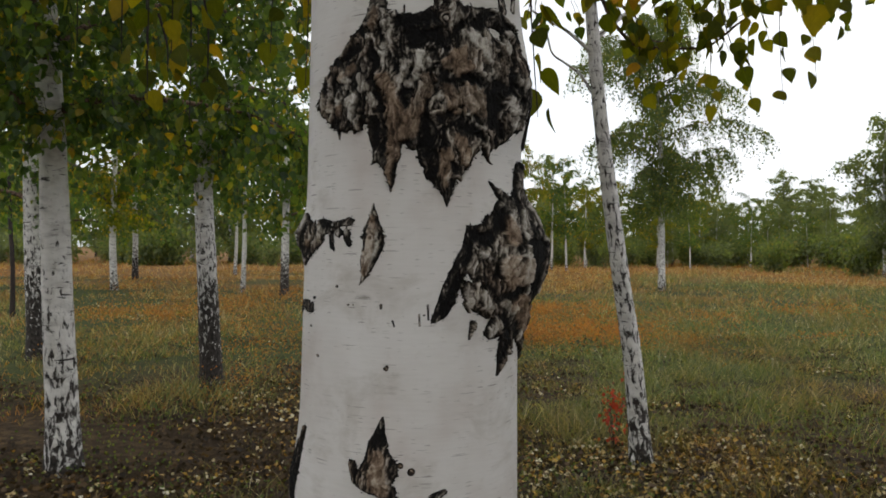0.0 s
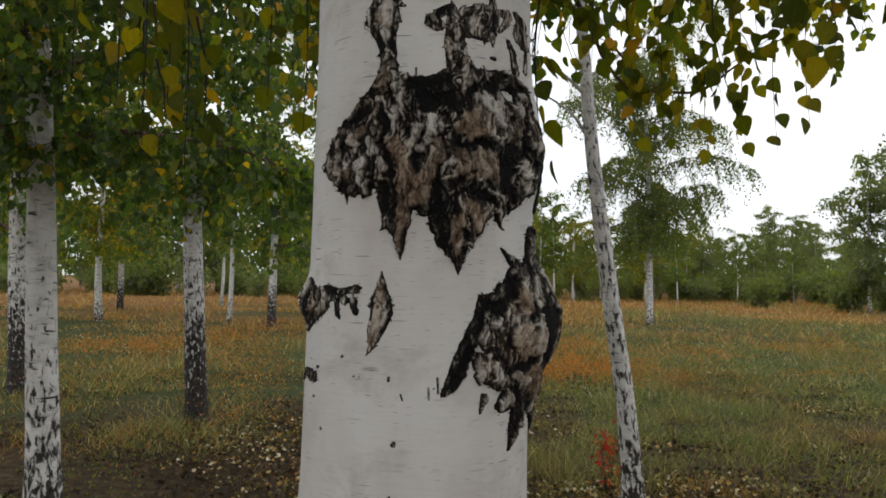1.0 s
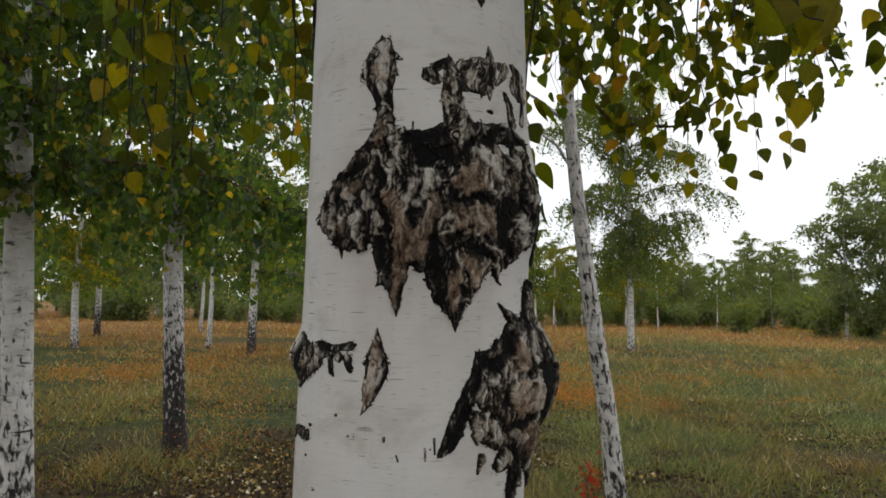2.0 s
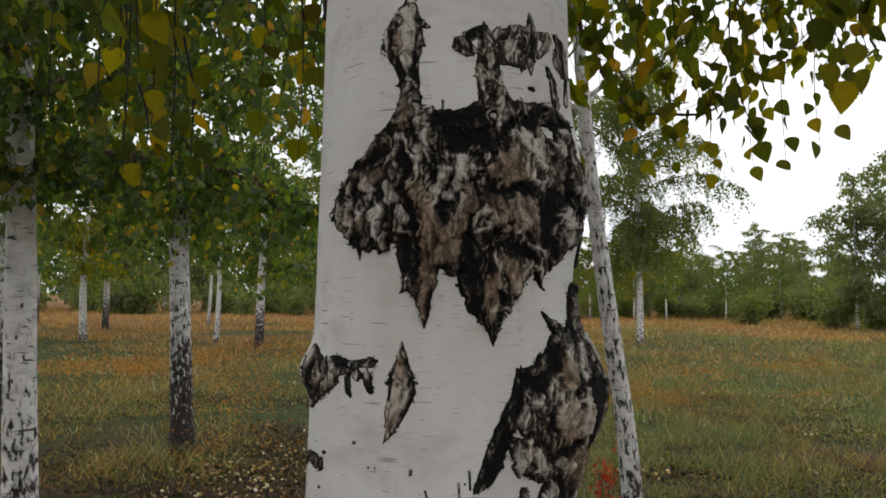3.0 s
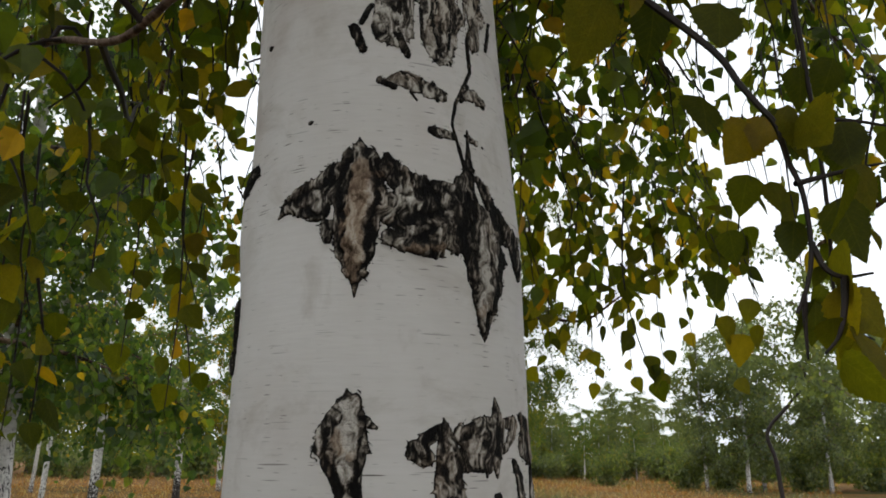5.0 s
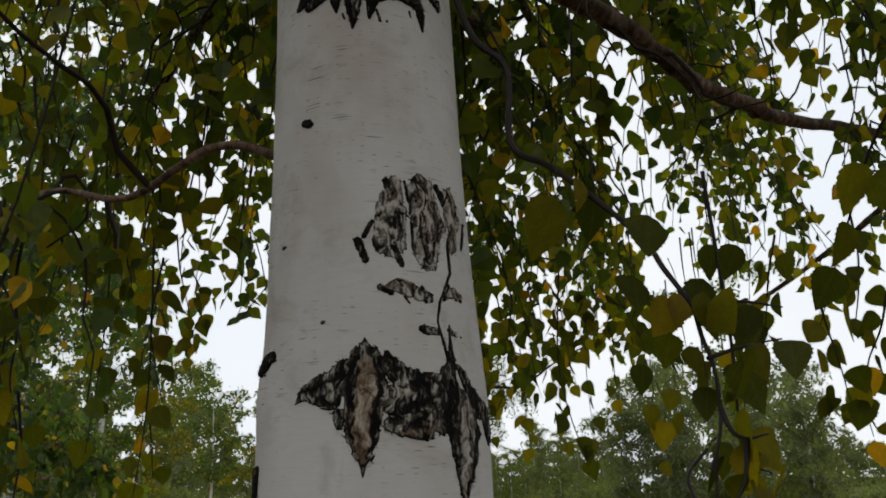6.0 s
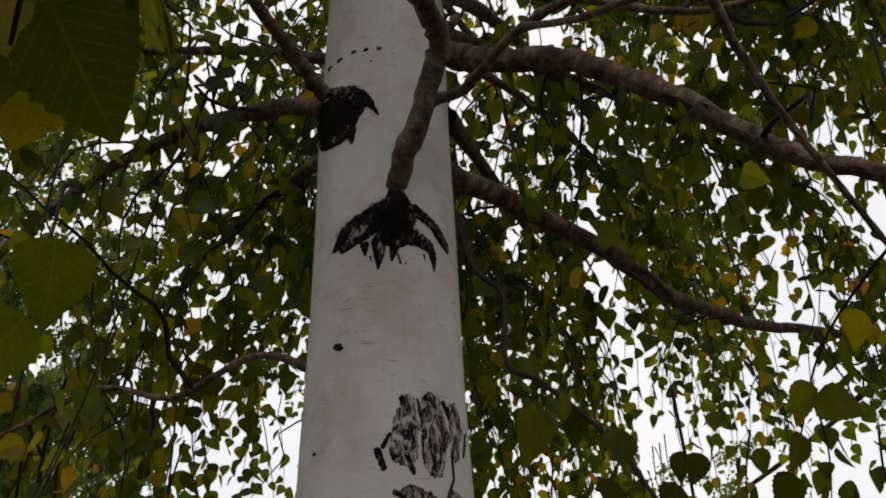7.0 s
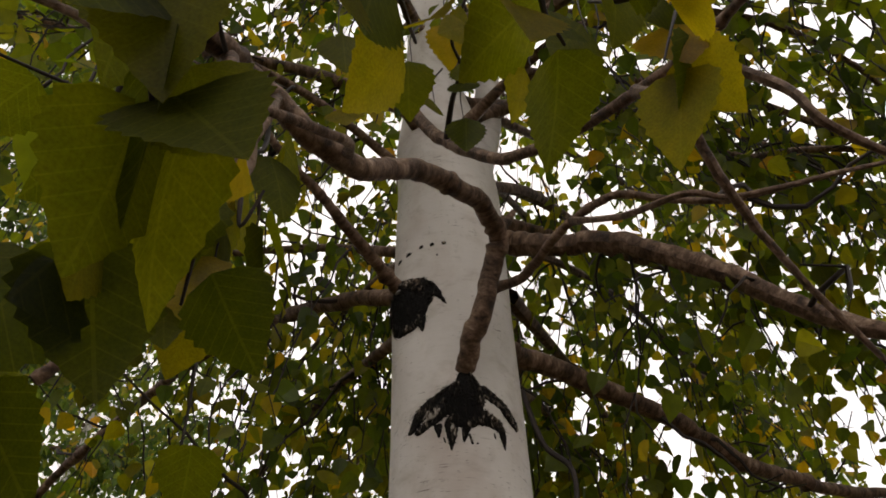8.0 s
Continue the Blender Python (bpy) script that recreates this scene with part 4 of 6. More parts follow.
bark_scar([[(-18, 2473, 1.5), (-14, 2459, 2.0)], [(-4, 2459, 1.5)], [(-67, 2468, 1.5), (-64, 2460, 1)], [(31, 2481, 1.6), (33, 2474, 1)]],
          height=0.001,
          ragged=0.0016,
          seed=67, tone=0.05, cell=0.001)
bark_scar([[(-180, 2823, 9.6), (-127, 2811, 10.8), (-91, 2788, 15.6), (-68, 2768, 6), (-52, 2745, 1.2)], [(-130, 2766, 36), (-147, 2729, 27.6), (-172, 2707, 4.8)], [(-185, 2765, 13.2), (-204, 2742, 4.8)], [(-113, 2719, 9.6), (-109, 2694, 1.2)]],
          black=[[(-130, 2766, 25), (-147, 2729, 17)], [(-91, 2788, 8)]],
          height=0.010, ragged=0.003, cell=0.0012, seed=69, tone=-0.12, label='black branch collar')
bark_scar([[(-124, 2326, 4.5), (-118, 2323, 3.5)]],
          height=0.003,
          ragged=0.0024,
          seed=70, tone=-0.1, cell=0.0011)
bark_scar([[(-188, 2902, 4)], [(-151, 2902, 4)], [(-111, 2903, 4)], [(-82, 2900, 4)], [(-54, 2900, 4)], [(-70, 2870, 2)]], height=0.001, ragged=0.0016, seed=71, tone=-0.1)
bark_scar([[(-203, 1925, 4), (-206, 1890, 5), (-203, 1862, 4)], [(-180, 2046, 6), (-202, 2034, 7)]], height=0.006, ragged=0.0016, seed=75, tone=-0.1)


def limb(points, r0, r1, label="", parent=None, sides=14):
    path = smooth_path(points, 8)
    rad = np.linspace(r0, r1, len(path))
    gen = np.random.default_rng(int(1000 * abs(points[-1][0])) + len(path))
    fade = np.clip(np.arange(len(path)) / 4 - 0.5, 0, 1)[:, None]
    jog = np.repeat(gen.normal(0, 1, (len(path) // 3 + 2, 3)), 3, axis=0)[:len(path)]
    path = path + fade * rad[:, None] * (0.08 * jog + 0.03 * gen.normal(0, 1, path.shape))
    for k in gen.integers(4, len(path) - 1, max(2, len(path) // 9)):     # knots
        rad[k] *= gen.uniform(1.08, 1.25)
    rad[:4] *= np.array([1.45, 1.25, 1.1, 1.04])
    v, f, uv = tube(path, rad, sides, 0.20, int(1000 * abs(points[-1][0])) % 50)
    birch_part("limb", mesh_of("limb", v - BASE, f, uv), LIMB, label, parent)
    return path


RIGHT_LOW = limb([(.0, 1.06, 2.74), (.097, 1.10, 2.76), (.27, 1.15, 2.757), (.447, 1.205, 2.75), (.57, 1.24, 2.725), (.68, 1.275, 2.70), (.85, 1.325, 2.705), (1.03, 1.38, 2.722), (1.345, 1.475, 2.795), (1.75, 1.6, 2.87), (2.05, 1.9, 2.9), (2.15, 2.4, 2.8), (2.1, 2.9, 2.65)], .024, .009, "grey-brown lower limb")
RIGHT_HIGH = limb([(-.06, 1.06, 3.00), (.05, 1.05, 3.03), (.12, .99, 2.99), (.21, .91, 2.95), (.27, .85, 2.89), (.36, .78, 2.80), (.43, .73, 2.71), (.51, .66, 2.61), (.57, .60, 2.56), (.70, .48, 2.44)], .029, .013, "grey-brown limb")
FRONT = limb([(-.07, .99, 2.57), (-.083, .935, 2.60), (-.076, .868, 2.662), (-.065, .832, 2.739), (-.064, .796, 2.789), (-.112, .742, 2.808), (-.177, .688, 2.776), (-.254, .634, 2.735), (-.337, .562, 2.631), (-.402, .508, 2.606), (-.467, .473, 2.63), (-.52, .42, 2.62), (-.60, .30, 2.56)], .0185, .0155, "crooked limb growing from a black collar")
limb([(-0.520, 0.420, 2.620), (-0.452, 0.308, 2.343), (-0.481, 0.330, 2.274), (-0.498, 0.353, 2.244), (-0.518, 0.380, 2.218), (-0.538, 0.396, 2.187), (-0.563, 0.397, 2.150)], .0085, .005, "dark side branch", sides=8)
LEFT_SHORT = limb([(-.16, 1.05, 2.80), (-.21, 1.02, 2.83), (-.28, .96, 2.85), (-.34, .90, 2.86), (-.39, .86, 2.88), (-.46, .81, 2.90), (-.58, .74, 2.98), (-.75, .68, 2.98)], .015, .005)
LEFT_LONG = limb([(-.16, 1.06, 2.80), (-.21, 1.08, 2.84), (-.30, 1.23, 2.92), (-.39, 1.39, 2.99), (-.51, 1.61, 3.06), (-.65, 1.85, 3.10), (-.80, 2.11, 3.09), (-.96, 2.38, 3.06), (-1.11, 2.64, 3.01), (-1.3, 2.95, 2.85)], .018, .014)
RIGHT_TOP = limb([(-.08, 1.07, 3.42), (.10, 1.06, 3.58), (.25, 1.05, 3.63), (.38, 1.02, 3.60), (.49, 1.0, 3.56), (.60, .98, 3.48), (.70, .97, 3.44), (.85, .94, 3.48), (1.01, .91, 3.51), (1.25, .85, 3.48), (1.6, .75, 3.3)], .022, .006)
FRONT_SIDE = limb([(-0.041, 0.9, 2.758), (-0.008, 0.848, 2.745), (0.009, 0.795, 2.751), (0.035, 0.7, 2.763), (0.097, 0.643, 2.788), (0.157, 0.607, 2.759), (0.221, 0.556, 2.721), (0.281, 0.512, 2.716), (0.324, 0.444, 2.69)], .010, .004)
limb([(-.066, .80, 2.79), (-.045, .79, 2.83), (-.035, .785, 2.85)], .009, .006, "broken branch stub")
OVER = limb([(-.13, 1.05, 3.28), (-0.243, 0.923, 3.299), (-0.179, 0.844, 3.1), (-0.12, 0.742, 2.938), (-0.078, 0.668, 2.858), (-0.018, 0.533, 2.789), (0.043, 0.355, 2.733), (0.06, 0.229, 2.696), (0.066, 0.149, 2.667)], .016, .005)
limb([(-0.36, 0.53, 2.62), (-0.372, 0.40, 2.49), (-0.449, 0.322, 2.415), (-0.481, 0.29, 2.382), (-0.547, 0.237, 2.349), (-0.576, 0.194, 2.316), (-0.63, 0.15, 2.28)], .0065, .003, sides=8)
limb([(-0.46, 0.47, 2.62), (-0.455, 0.40, 2.50), (-0.473, 0.357, 2.347), (-0.494, 0.371, 2.275), (-0.508, 0.368, 2.238), (-0.525, 0.362, 2.202), (-0.539, 0.338, 2.172), (-0.60, 0.30, 2.13)], .0065, .003, sides=8)
limb([(0.055, 0.29, 2.715), (-0.015, 0.24, 2.56), (0.03, 0.206, 2.47), (0.056, 0.206, 2.428), (0.15, 0.214, 2.406), (0.224, 0.217, 2.392)], .007, .003, sides=8)
limb([(0.02, 0.42, 2.75), (0.0, 0.33, 2.60), (0.087, 0.382, 2.516), (0.157, 0.427, 2.503), (0.223, 0.451, 2.454), (0.32, 0.475, 2.375), (0.42, 0.50, 2.30)], .0075, .003, sides=8)
limb([(0.035, 0.70, 2.763), (0.03, 0.53, 2.61), (0.06, 0.432, 2.563), (0.109, 0.412, 2.551), (0.156, 0.377, 2.546), (0.209, 0.331, 2.541), (0.268, 0.277, 2.528)], .0055, .0025, sides=8)
fork_path = smooth_path([(-.06, 1.075, 3.05), (-.02, 1.09, 3.3), (.02, 1.1, 3.5), (.03, 1.1, 3.75), (.04, 1.13, 4.3), (.12, 1.2, 5.6), (.15, 1.25, 7.0)], 8)
v, f, uv = tube(fork_path, np.linspace(.062, .012, len(fork_path)) * np.linspace(1, .8, len(fork_path)), 20, .08, 4)
birch_part("fork_stem", mesh_of("fork_stem", v - BASE, f, np.column_stack([uv[:, 0], v[:, 2]])), BARK)
LOW_LEFT = limb([(-.13, 1.12, 2.33), (-.24, 1.2, 2.38), (-.36, 1.32, 2.33), (-.50, 1.45, 2.37), (-.68, 1.62, 2.30), (-.95, 1.85, 2.26), (-1.35, 2.2, 2.1)], .007, .003, sides=8)
BOUGH_RUNS = [(LOW_LEFT, .42, 1.0), (RIGHT_LOW, .45, 1.0), (RIGHT_HIGH, .3, 1.0), (FRONT, .8, 1.0), (LEFT_SHORT, .5, 1.0), (LEFT_LONG, .4, 1.0), (RIGHT_TOP, .2, 1.0), (FRONT_SIDE, .5, 1.0), (OVER, .75, 1.0)]
for points in ([(-.02, 1.12, 2.95), (.15, 1.5, 3.1), (.42, 2.1, 3.15), (.75, 2.8, 3.0), (1.05, 3.5, 2.75)], 
               [(-.1, 1.15, 3.1), (-.22, 1.7, 3.3), (-.42, 2.4, 3.3), (-.65, 3.2, 3.0)], [(-.12, 1.1, 3.0), (-.45, 1.35, 3.15), (-.9, 1.6, 3.15), (-1.4, 1.9, 2.9)],
               [(-.14, 1.05, 3.15), (-.5, .95, 3.3), (-1.0, .8, 3.25), (-1.6, .7, 2.95)], [(-.02, 1.1, 3.1), (.4, 1.35, 3.25), (.9, 1.7, 3.3), (1.5, 2.1, 3.15), (2.0, 2.3, 2.95)],
               [(-.06, 1.1, 3.4), (.5, 1.8, 3.75), (1.0, 2.6, 3.8), (1.5, 3.4, 3.5)], [(-.06, 1.1, 3.6), (.8, 1.6, 3.95), (1.5, 2.2, 4.0), (2.2, 2.8, 3.7)], [(-.08, 1.1, 3.7), (.3, 2.0, 4.0), (.7, 3.0, 4.05), (1.0, 3.8, 3.8)]):
    BOUGH_RUNS.append((limb(points, .013, .004, sides=8), .15, 1.0))
for points in ([(-.05, 1.2, 3.0), (-.06, 1.8, 3.1), (-.08, 2.5, 3.1), (-.05, 3.2, 2.95)], [(.1, 1.2, 3.0), (.6, 1.8, 3.15), (1.1, 2.4, 3.15), (1.6, 3.0, 3.0)], [(-.1, 1.2, 2.9), (-.3, 1.9, 3.0), (-.5, 2.7, 2.95), (-.6, 3.3, 2.8)], [(.05, 1.2, 3.3), (.5, 2.2, 3.6), (.9, 3.2, 3.5), (1.5, 3.6, 3.35), (2.1, 3.7, 3.1)], [(.0, 1.12, 2.75), (.35, 1.55, 2.90), (.75, 1.95, 2.95), (1.15, 2.3, 2.85)], [(-.03, 1.15, 2.72), (.10, 1.6, 2.82), (.32, 1.95, 2.86), (.62, 2.25, 2.80), (.95, 2.5, 2.66)], [(-.02, 1.2, 2.6), (.12, 1.8, 2.68), (.3, 2.4, 2.70), (.5, 3.0, 2.62)], [(-.08, 1.05, 3.5), (.7, 1.15, 3.85), (1.5, 1.3, 3.85), (2.3, 1.5, 3.45)], [(-.1, 1.0, 3.8), (.6, .7, 4.15), (1.3, .5, 4.1), (2.0, .4, 3.7)], [(-.1, 1.1, 4.0), (.6, 1.6, 4.4), (1.4, 2.0, 4.5), (2.3, 2.2, 4.2)], [(-.1, 1.0, 3.6), (.8, .95, 3.7), (1.7, 1.1, 3.6), (2.6, 1.4, 3.2)], [(-.05, 1.05, 3.1), (.9, 1.3, 3.25), (1.8, 1.6, 3.15), (2.6, 2.0, 2.95)],
               [(-.1, 1.1, 4.2), (-.4, 1.9, 4.5), (-.8, 2.8, 4.5), (-1.2, 3.6, 4.1)], [(-.1, 1.1, 4.1), (-.8, 1.4, 4.4), (-1.6, 1.7, 4.3), (-2.3, 2.0, 3.9)]):
    BOUGH_RUNS.append((limb(points, .016, .004, sides=8), .12, 1.0))
for points in ([(-.1, 1.0, 3.3), (.11, .75, 3.46), (.35, .67, 3.53), (.58, .64, 3.55), (.83, .66, 3.5), (1.07, .73, 3.41)], [(-.1, .95, 3.5), (.22, .62, 3.6), (.49, .56, 3.63), (.76, .56, 3.6), (1.02, .59, 3.52)]):
    BOUGH_RUNS.append((limb(points, .014, .005, sides=8), .45, 1.0))
for k in range(34):
    z0 = 3.2 + 0.15 * k
    a = 0.6 + 2.39996 * k
    reach = 2.6 - 0.055 * k
    d = np.array([math.cos(a), math.sin(a)])
    x0, y0 = float(stem_x(z0)), STEM_Y
    pts = [(x0 + d[0] * reach * u, y0 + d[1] * reach * u, z0 + reach * (0.55 * u - 0.42 * u * u) + 0.08 * math.sin(9 * u + k)) for u in (0, .15, .35, .55, .78, 1.0)]
    BOUGH_RUNS.append((limb(pts, .020 - .0004 * k, .004, sides=8), .12, 1.0))


def droop_twigs(path, lo, hi, gap, length, gravity=0.75, out=0.5):
    """Twigs that spring from a limb and hang over; each is a run of points."""
    n = len(path)
    steps = np.linalg.norm(np.diff(path, axis=0), axis=1).sum() * (hi - lo) / gap
    made = []
    for u in np.linspace(lo, hi, max(2, int(steps))):
        i = min(n - 2, int(u * (n - 1)))
        p = path[i] + (path[i + 1] - path[i]) * (u * (n - 1) - i)
        t = unit(path[i + 1] - path[i])
        d = unit(rng.normal(0, 1, 3) * np.array([1, 1, .4]) + t * 0.6)
        L = length * rng.uniform(0.45, 1.25)
        v = np.linspace(0, 1, 9)[:, None]
        crook = np.cumsum(rng.normal(0, .020, (9, 3)) * np.array([1, 1, .5]), axis=0) * min(1.0, L / .5)
        made.append(p + L * (out * d * (v - 0.35 * v ** 2) - np.array([0, 0, gravity]) * v ** 1.7) + crook * v)
    return made


def leaf_spots(twigs, gap, start=0.15, stalk=0.02):
    spots = []
    for t in twigs:
        L = np.linalg.norm(np.diff(t, axis=0), axis=1).sum()
        for u in np.arange(start, 1.0, gap / L):
            i = min(len(t) - 2, int(u * (len(t) - 1)))
            spots.append(t[i] + (t[i + 1] - t[i]) * (u * (len(t) - 1) - i) + rng.normal(0, stalk, 3))
        spots.append(t[-1])
    return np.array(spots)


def thin(twigs, r0, r1, sides=4):
    return joined([tube(t, np.linspace(r0, r1, len(t)), sides) for t in twigs])


twigs = []
for k, (path, lo, hi) in enumerate(BOUGH_RUNS):
    low = k < 33
    twigs += droop_twigs(path, lo, hi, 0.051 if low else 0.044, 0.55 if low else 0.9)
    if 9 < k < 17 or 19 < k < 31:
        twigs += droop_twigs(path, .25, hi, 0.085, 0.8)


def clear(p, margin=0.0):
    """Leaves left out to suit the camera's view: its path, stem front, open meadow."""
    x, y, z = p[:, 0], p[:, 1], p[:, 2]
    camera_way = (x > -.75) & (x < .35) & (y > -.6) & (y < .6) & (z < 2.25)
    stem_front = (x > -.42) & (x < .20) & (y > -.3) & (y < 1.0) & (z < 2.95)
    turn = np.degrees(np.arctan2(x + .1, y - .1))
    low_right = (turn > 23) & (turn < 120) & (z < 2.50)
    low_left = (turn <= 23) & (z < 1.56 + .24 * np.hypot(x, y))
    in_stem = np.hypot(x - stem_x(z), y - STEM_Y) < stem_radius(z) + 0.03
    return ~(camera_way | stem_front | low_right | low_left | in_stem)


def branchlet(start, heading, length, gen):
    """A crooked bare twig that changes its mind every hand's width."""
    p, d, run = np.array(start, float), unit(np.array(heading, float)), []
    for k in range(9):
        run.append(p)
        d = unit(d + gen.normal(0, .38, 3) + np.array([0, 0, -.06]))
        p = p + d * length / 8
    return np.array(run)


gen = np.random.default_rng(77)
bare = []
for k, (path, lo, hi) in enumerate(BOUGH_RUNS[:33]):
    for u in np.arange(max(.18, lo - .2), .95, .09 if k < 8 else .16):
        i = int(u * (len(path) - 2))
        along = unit(path[i + 1] - path[i])
        bare.append(branchlet(path[i], along * .8 + gen.normal(0, .7, 3), gen.uniform(.18, .62), gen))
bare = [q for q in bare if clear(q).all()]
v, f, u = joined([tube(q, np.linspace(gen.uniform(.0035, .006), .0016, len(q)), 5) for q in bare])
tagged(birch_part("branchwork", mesh_of("branchwork", v - BASE, f, u), TWIG, "crooked dark bare branchlets"), kind="stuff")


def bare_share(p):
    """Share of crown foliage left out at a place, to fit the camera's view."""
    x, y, z = p[:, 0], p[:, 1], p[:, 2]
    airy = (np.abs(np.degrees(np.arctan2(x + .3, y)) - 21) < 13) & (z > 2.98) & (np.hypot(x, y) < 4.2)
    turn, out = np.degrees(np.arctan2(x + .12, y - .2)), np.hypot(x, y - .2)
    sparse = (turn < -4) & (turn > -75) & (z < 1.75 + .62 * out)
    under = (x > -1.2) & (x < -.25) & (y > .4) & (y < 2.3) & (z > 2.25) & (z < 3.05)
    return np.maximum.reduce([.55 * airy, .46 * sparse, .48 * under])


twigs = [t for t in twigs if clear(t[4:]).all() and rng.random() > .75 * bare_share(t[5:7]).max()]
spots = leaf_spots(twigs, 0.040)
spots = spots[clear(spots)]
spots = spots[rng.random(len(spots)) > .30 * bare_share(spots)]
v, f, u = thin(twigs, .0038, .0013)
tagged(birch_part("twigwork", mesh_of("twigwork", v - BASE, f, u), TWIG, "thin dark drooping twigs"), kind="stuff")
half = rng.random(len(spots)) < 0.55
for chosen, mat in ((half, TURNING), (~half, GREEN)):
    v, f = leaves(spots[chosen], rng.uniform(.036, .062, chosen.sum()))
    tagged(birch_part("crown", mesh_of("crown", v - BASE, f, smooth=False), mat, "green and yellowing birch leaves"), kind="stuff")

# sprays that hang close to the walk, leaf by leaf
LEAF_MESHES = []
for k, mat in enumerate((SINGLE,) * 6):
    n = 19
    u = np.linspace(0, 1, n)
    wid = 0.46 * np.sin(np.pi * np.clip(u, 0, 1) ** 0.62) ** 0.85 * (1 - 0.25 * u)
    saw = wid * (1 + np.where(np.arange(n) % 2, 0.06, -0.06))
    bow = 0.05 * math.sin(1 + k) * (u - 0.4) ** 2 * 4
    right = np.stack([saw, u, 0.16 * saw + bow], -1)
    mid = np.stack([0 * u, u * 0.99 + 0.004, bow - 0.01], -1)
    left = right * np.array([-1, 1, 1])
    vv = np.vstack([mid, right, left])
    ff = [(i, i + 1, n + i + 1, n + i) for i in range(n - 1)] + [(i + 1, i, 2 * n + i, 2 * n + i + 1) for i in range(n - 1)]
    me = mesh_of("leaf", vv, ff)
    me.materials.append(mat)
    LEAF_MESHES.append(me)
lrand = random.Random(5)


def spray(points, count, size, start=0.1, stalk=0.025, spread=0.4, kinds=6, thick=.0032, facing=False):
    """A hanging twig with single leaves along it."""
    path = smooth_path(points, 6)
    v, f, u = tube(path, np.linspace(thick, .35 * thick, len(path)), 6)
    twig = birch_part("twig", mesh_of("twig", v - BASE, f, u), TWIG, "thin dark hanging twig")
    for i in range(count):
        a = start + (1 - start) * (i + 0.5) / count
        p = Vector(path[min(len(path) - 1, int(a * (len(path) - 1)))])
        side = Vector((lrand.gauss(0, 1), lrand.gauss(0, 1), lrand.gauss(-0.2, .3))).normalized()
        p = p + side * stalk
        axis = (Vector((0, 0, -1)) + side * 0.35 + Vector((lrand.gauss(0, spread), lrand.gauss(0, spread), 0))).normalized()
        across = axis.cross(Vector((lrand.gauss(0, 1), lrand.gauss(0, 1), lrand.gauss(0, .3)))).normalized()
        if facing:
            across = axis.cross(Vector((lrand.gauss(0, .35), 1, lrand.gauss(0, .2)))).normalized()
        s = size * lrand.uniform(.75, 1.15)
        m = Matrix((across * s, axis * s, across.cross(axis) * s)).transposed().to_4x4()
        m.translation = p - Vector(BASE)
        leaf = new("leaf", LEAF_MESHES[lrand.randrange(kinds)])
        leaf.parent, leaf.matrix_basis = twig, m


# over the meadow: the tip of a long bough of the same birch
limb([(.05, 1.2, 3.2), (.35, 2.0, 3.35), (.60, 3.0, 3.1), (.758, 3.599, 2.839), (.828, 3.628, 2.717), (.911, 3.658, 2.561), (1.036, 3.66, 2.431), (1.177, 3.62, 2.413), (1.345, 3.56, 2.408), (1.476, 3.478, 2.506), (1.658, 3.357, 2.615)], .016, .004, "thin dark bough over the meadow", sides=8)
limb([(.70, 3.4, 2.95), (.872, 3.614, 2.724), (.985, 3.677, 2.609), (1.113, 3.681, 2.466), (1.288, 3.62, 2.47)], .008, .003, sides=8)
spray([(.25, 1.62, 2.3), (.205, 1.57, 2.0), (.21, 1.575, 1.85), (.222, 1.59, 1.72)], 8, .062, start=.25)
SPRAYS = [((1.72, 3.0, 2.85), (1.6, 3.3, 2.62), (1.30, 3.58, 2.448), (1.07, 3.66, 2.426), (.96, 3.68, 2.50))]
for p in SPRAYS:
    spray(p, 22, .08)
for (x, y, z), low in (((.88, 3.48, 2.83), .34), ((1.02, 3.57, 2.45), .36), ((1.13, 3.5, 2.55), .42), ((1.32, 3.46, 2.45), .36), ((1.46, 3.38, 2.52), .42), ((1.55, 3.27, 2.72), .64), ((1.67, 3.22, 2.66), .48), ((1.77, 3.16, 2.70), .34), ((1.46, 3.25, 2.87), .36), ((1.21, 3.35, 2.9), .42), ((1.6, 2.9, 2.9), .42)):
    spray([(x - .03, y - .02, z + .12), (x, y, z), (x + .01, y + .02, z - low * .5), (x + .02, y, z - low)], 10, .076)
for x, y, z, low in ((.80, 3.55, 2.78, .14), (.95, 3.62, 2.62, .20), (1.08, 3.62, 2.52, .16), (1.22, 3.58, 2.50, .22), (1.26, 3.50, 2.62, .26), (1.38, 3.50, 2.52, .18), (1.52, 3.40, 2.60, .22), (1.36, 3.42, 2.74, .24), (1.08, 3.50, 2.76, .24), (1.60, 3.30, 2.80, .22), (1.74, 3.20, 2.80, .26)):
    spray([(x - .10, y - .02, z + .04), (x - .04, y, z + .02), (x + .03, y + .02, z - low * .5), (x + .05, y, z - low)], 8, .078)
spray([(.44, 1.0, 2.35), (.47, 1.02, 2.1), (.484, 1.04, 1.95), (.52, 1.03, 1.92)], 4, .058, start=.6)
for x, y, z, size in ((0.963, 1.905, 2.329, 0.090), (0.956, 1.945, 2.231, 0.082), (1.026, 1.916, 2.163, 0.060), (0.981, 1.957, 2.126, 0.066), (1.042, 1.921, 2.100, 0.062), (1.008, 1.949, 2.081, 0.080), (1.000, 1.975, 1.972, 0.048), (1.011, 1.902, 2.246, 0.045), (1.006, 1.839, 2.413, 0.085)):
    spray([(x - .006, y + .01, z + .11), (x + .006, y, z + .05), (x, y, z)], 1, size, start=.98, stalk=.004, spread=.25, facing=True, thick=.0014)
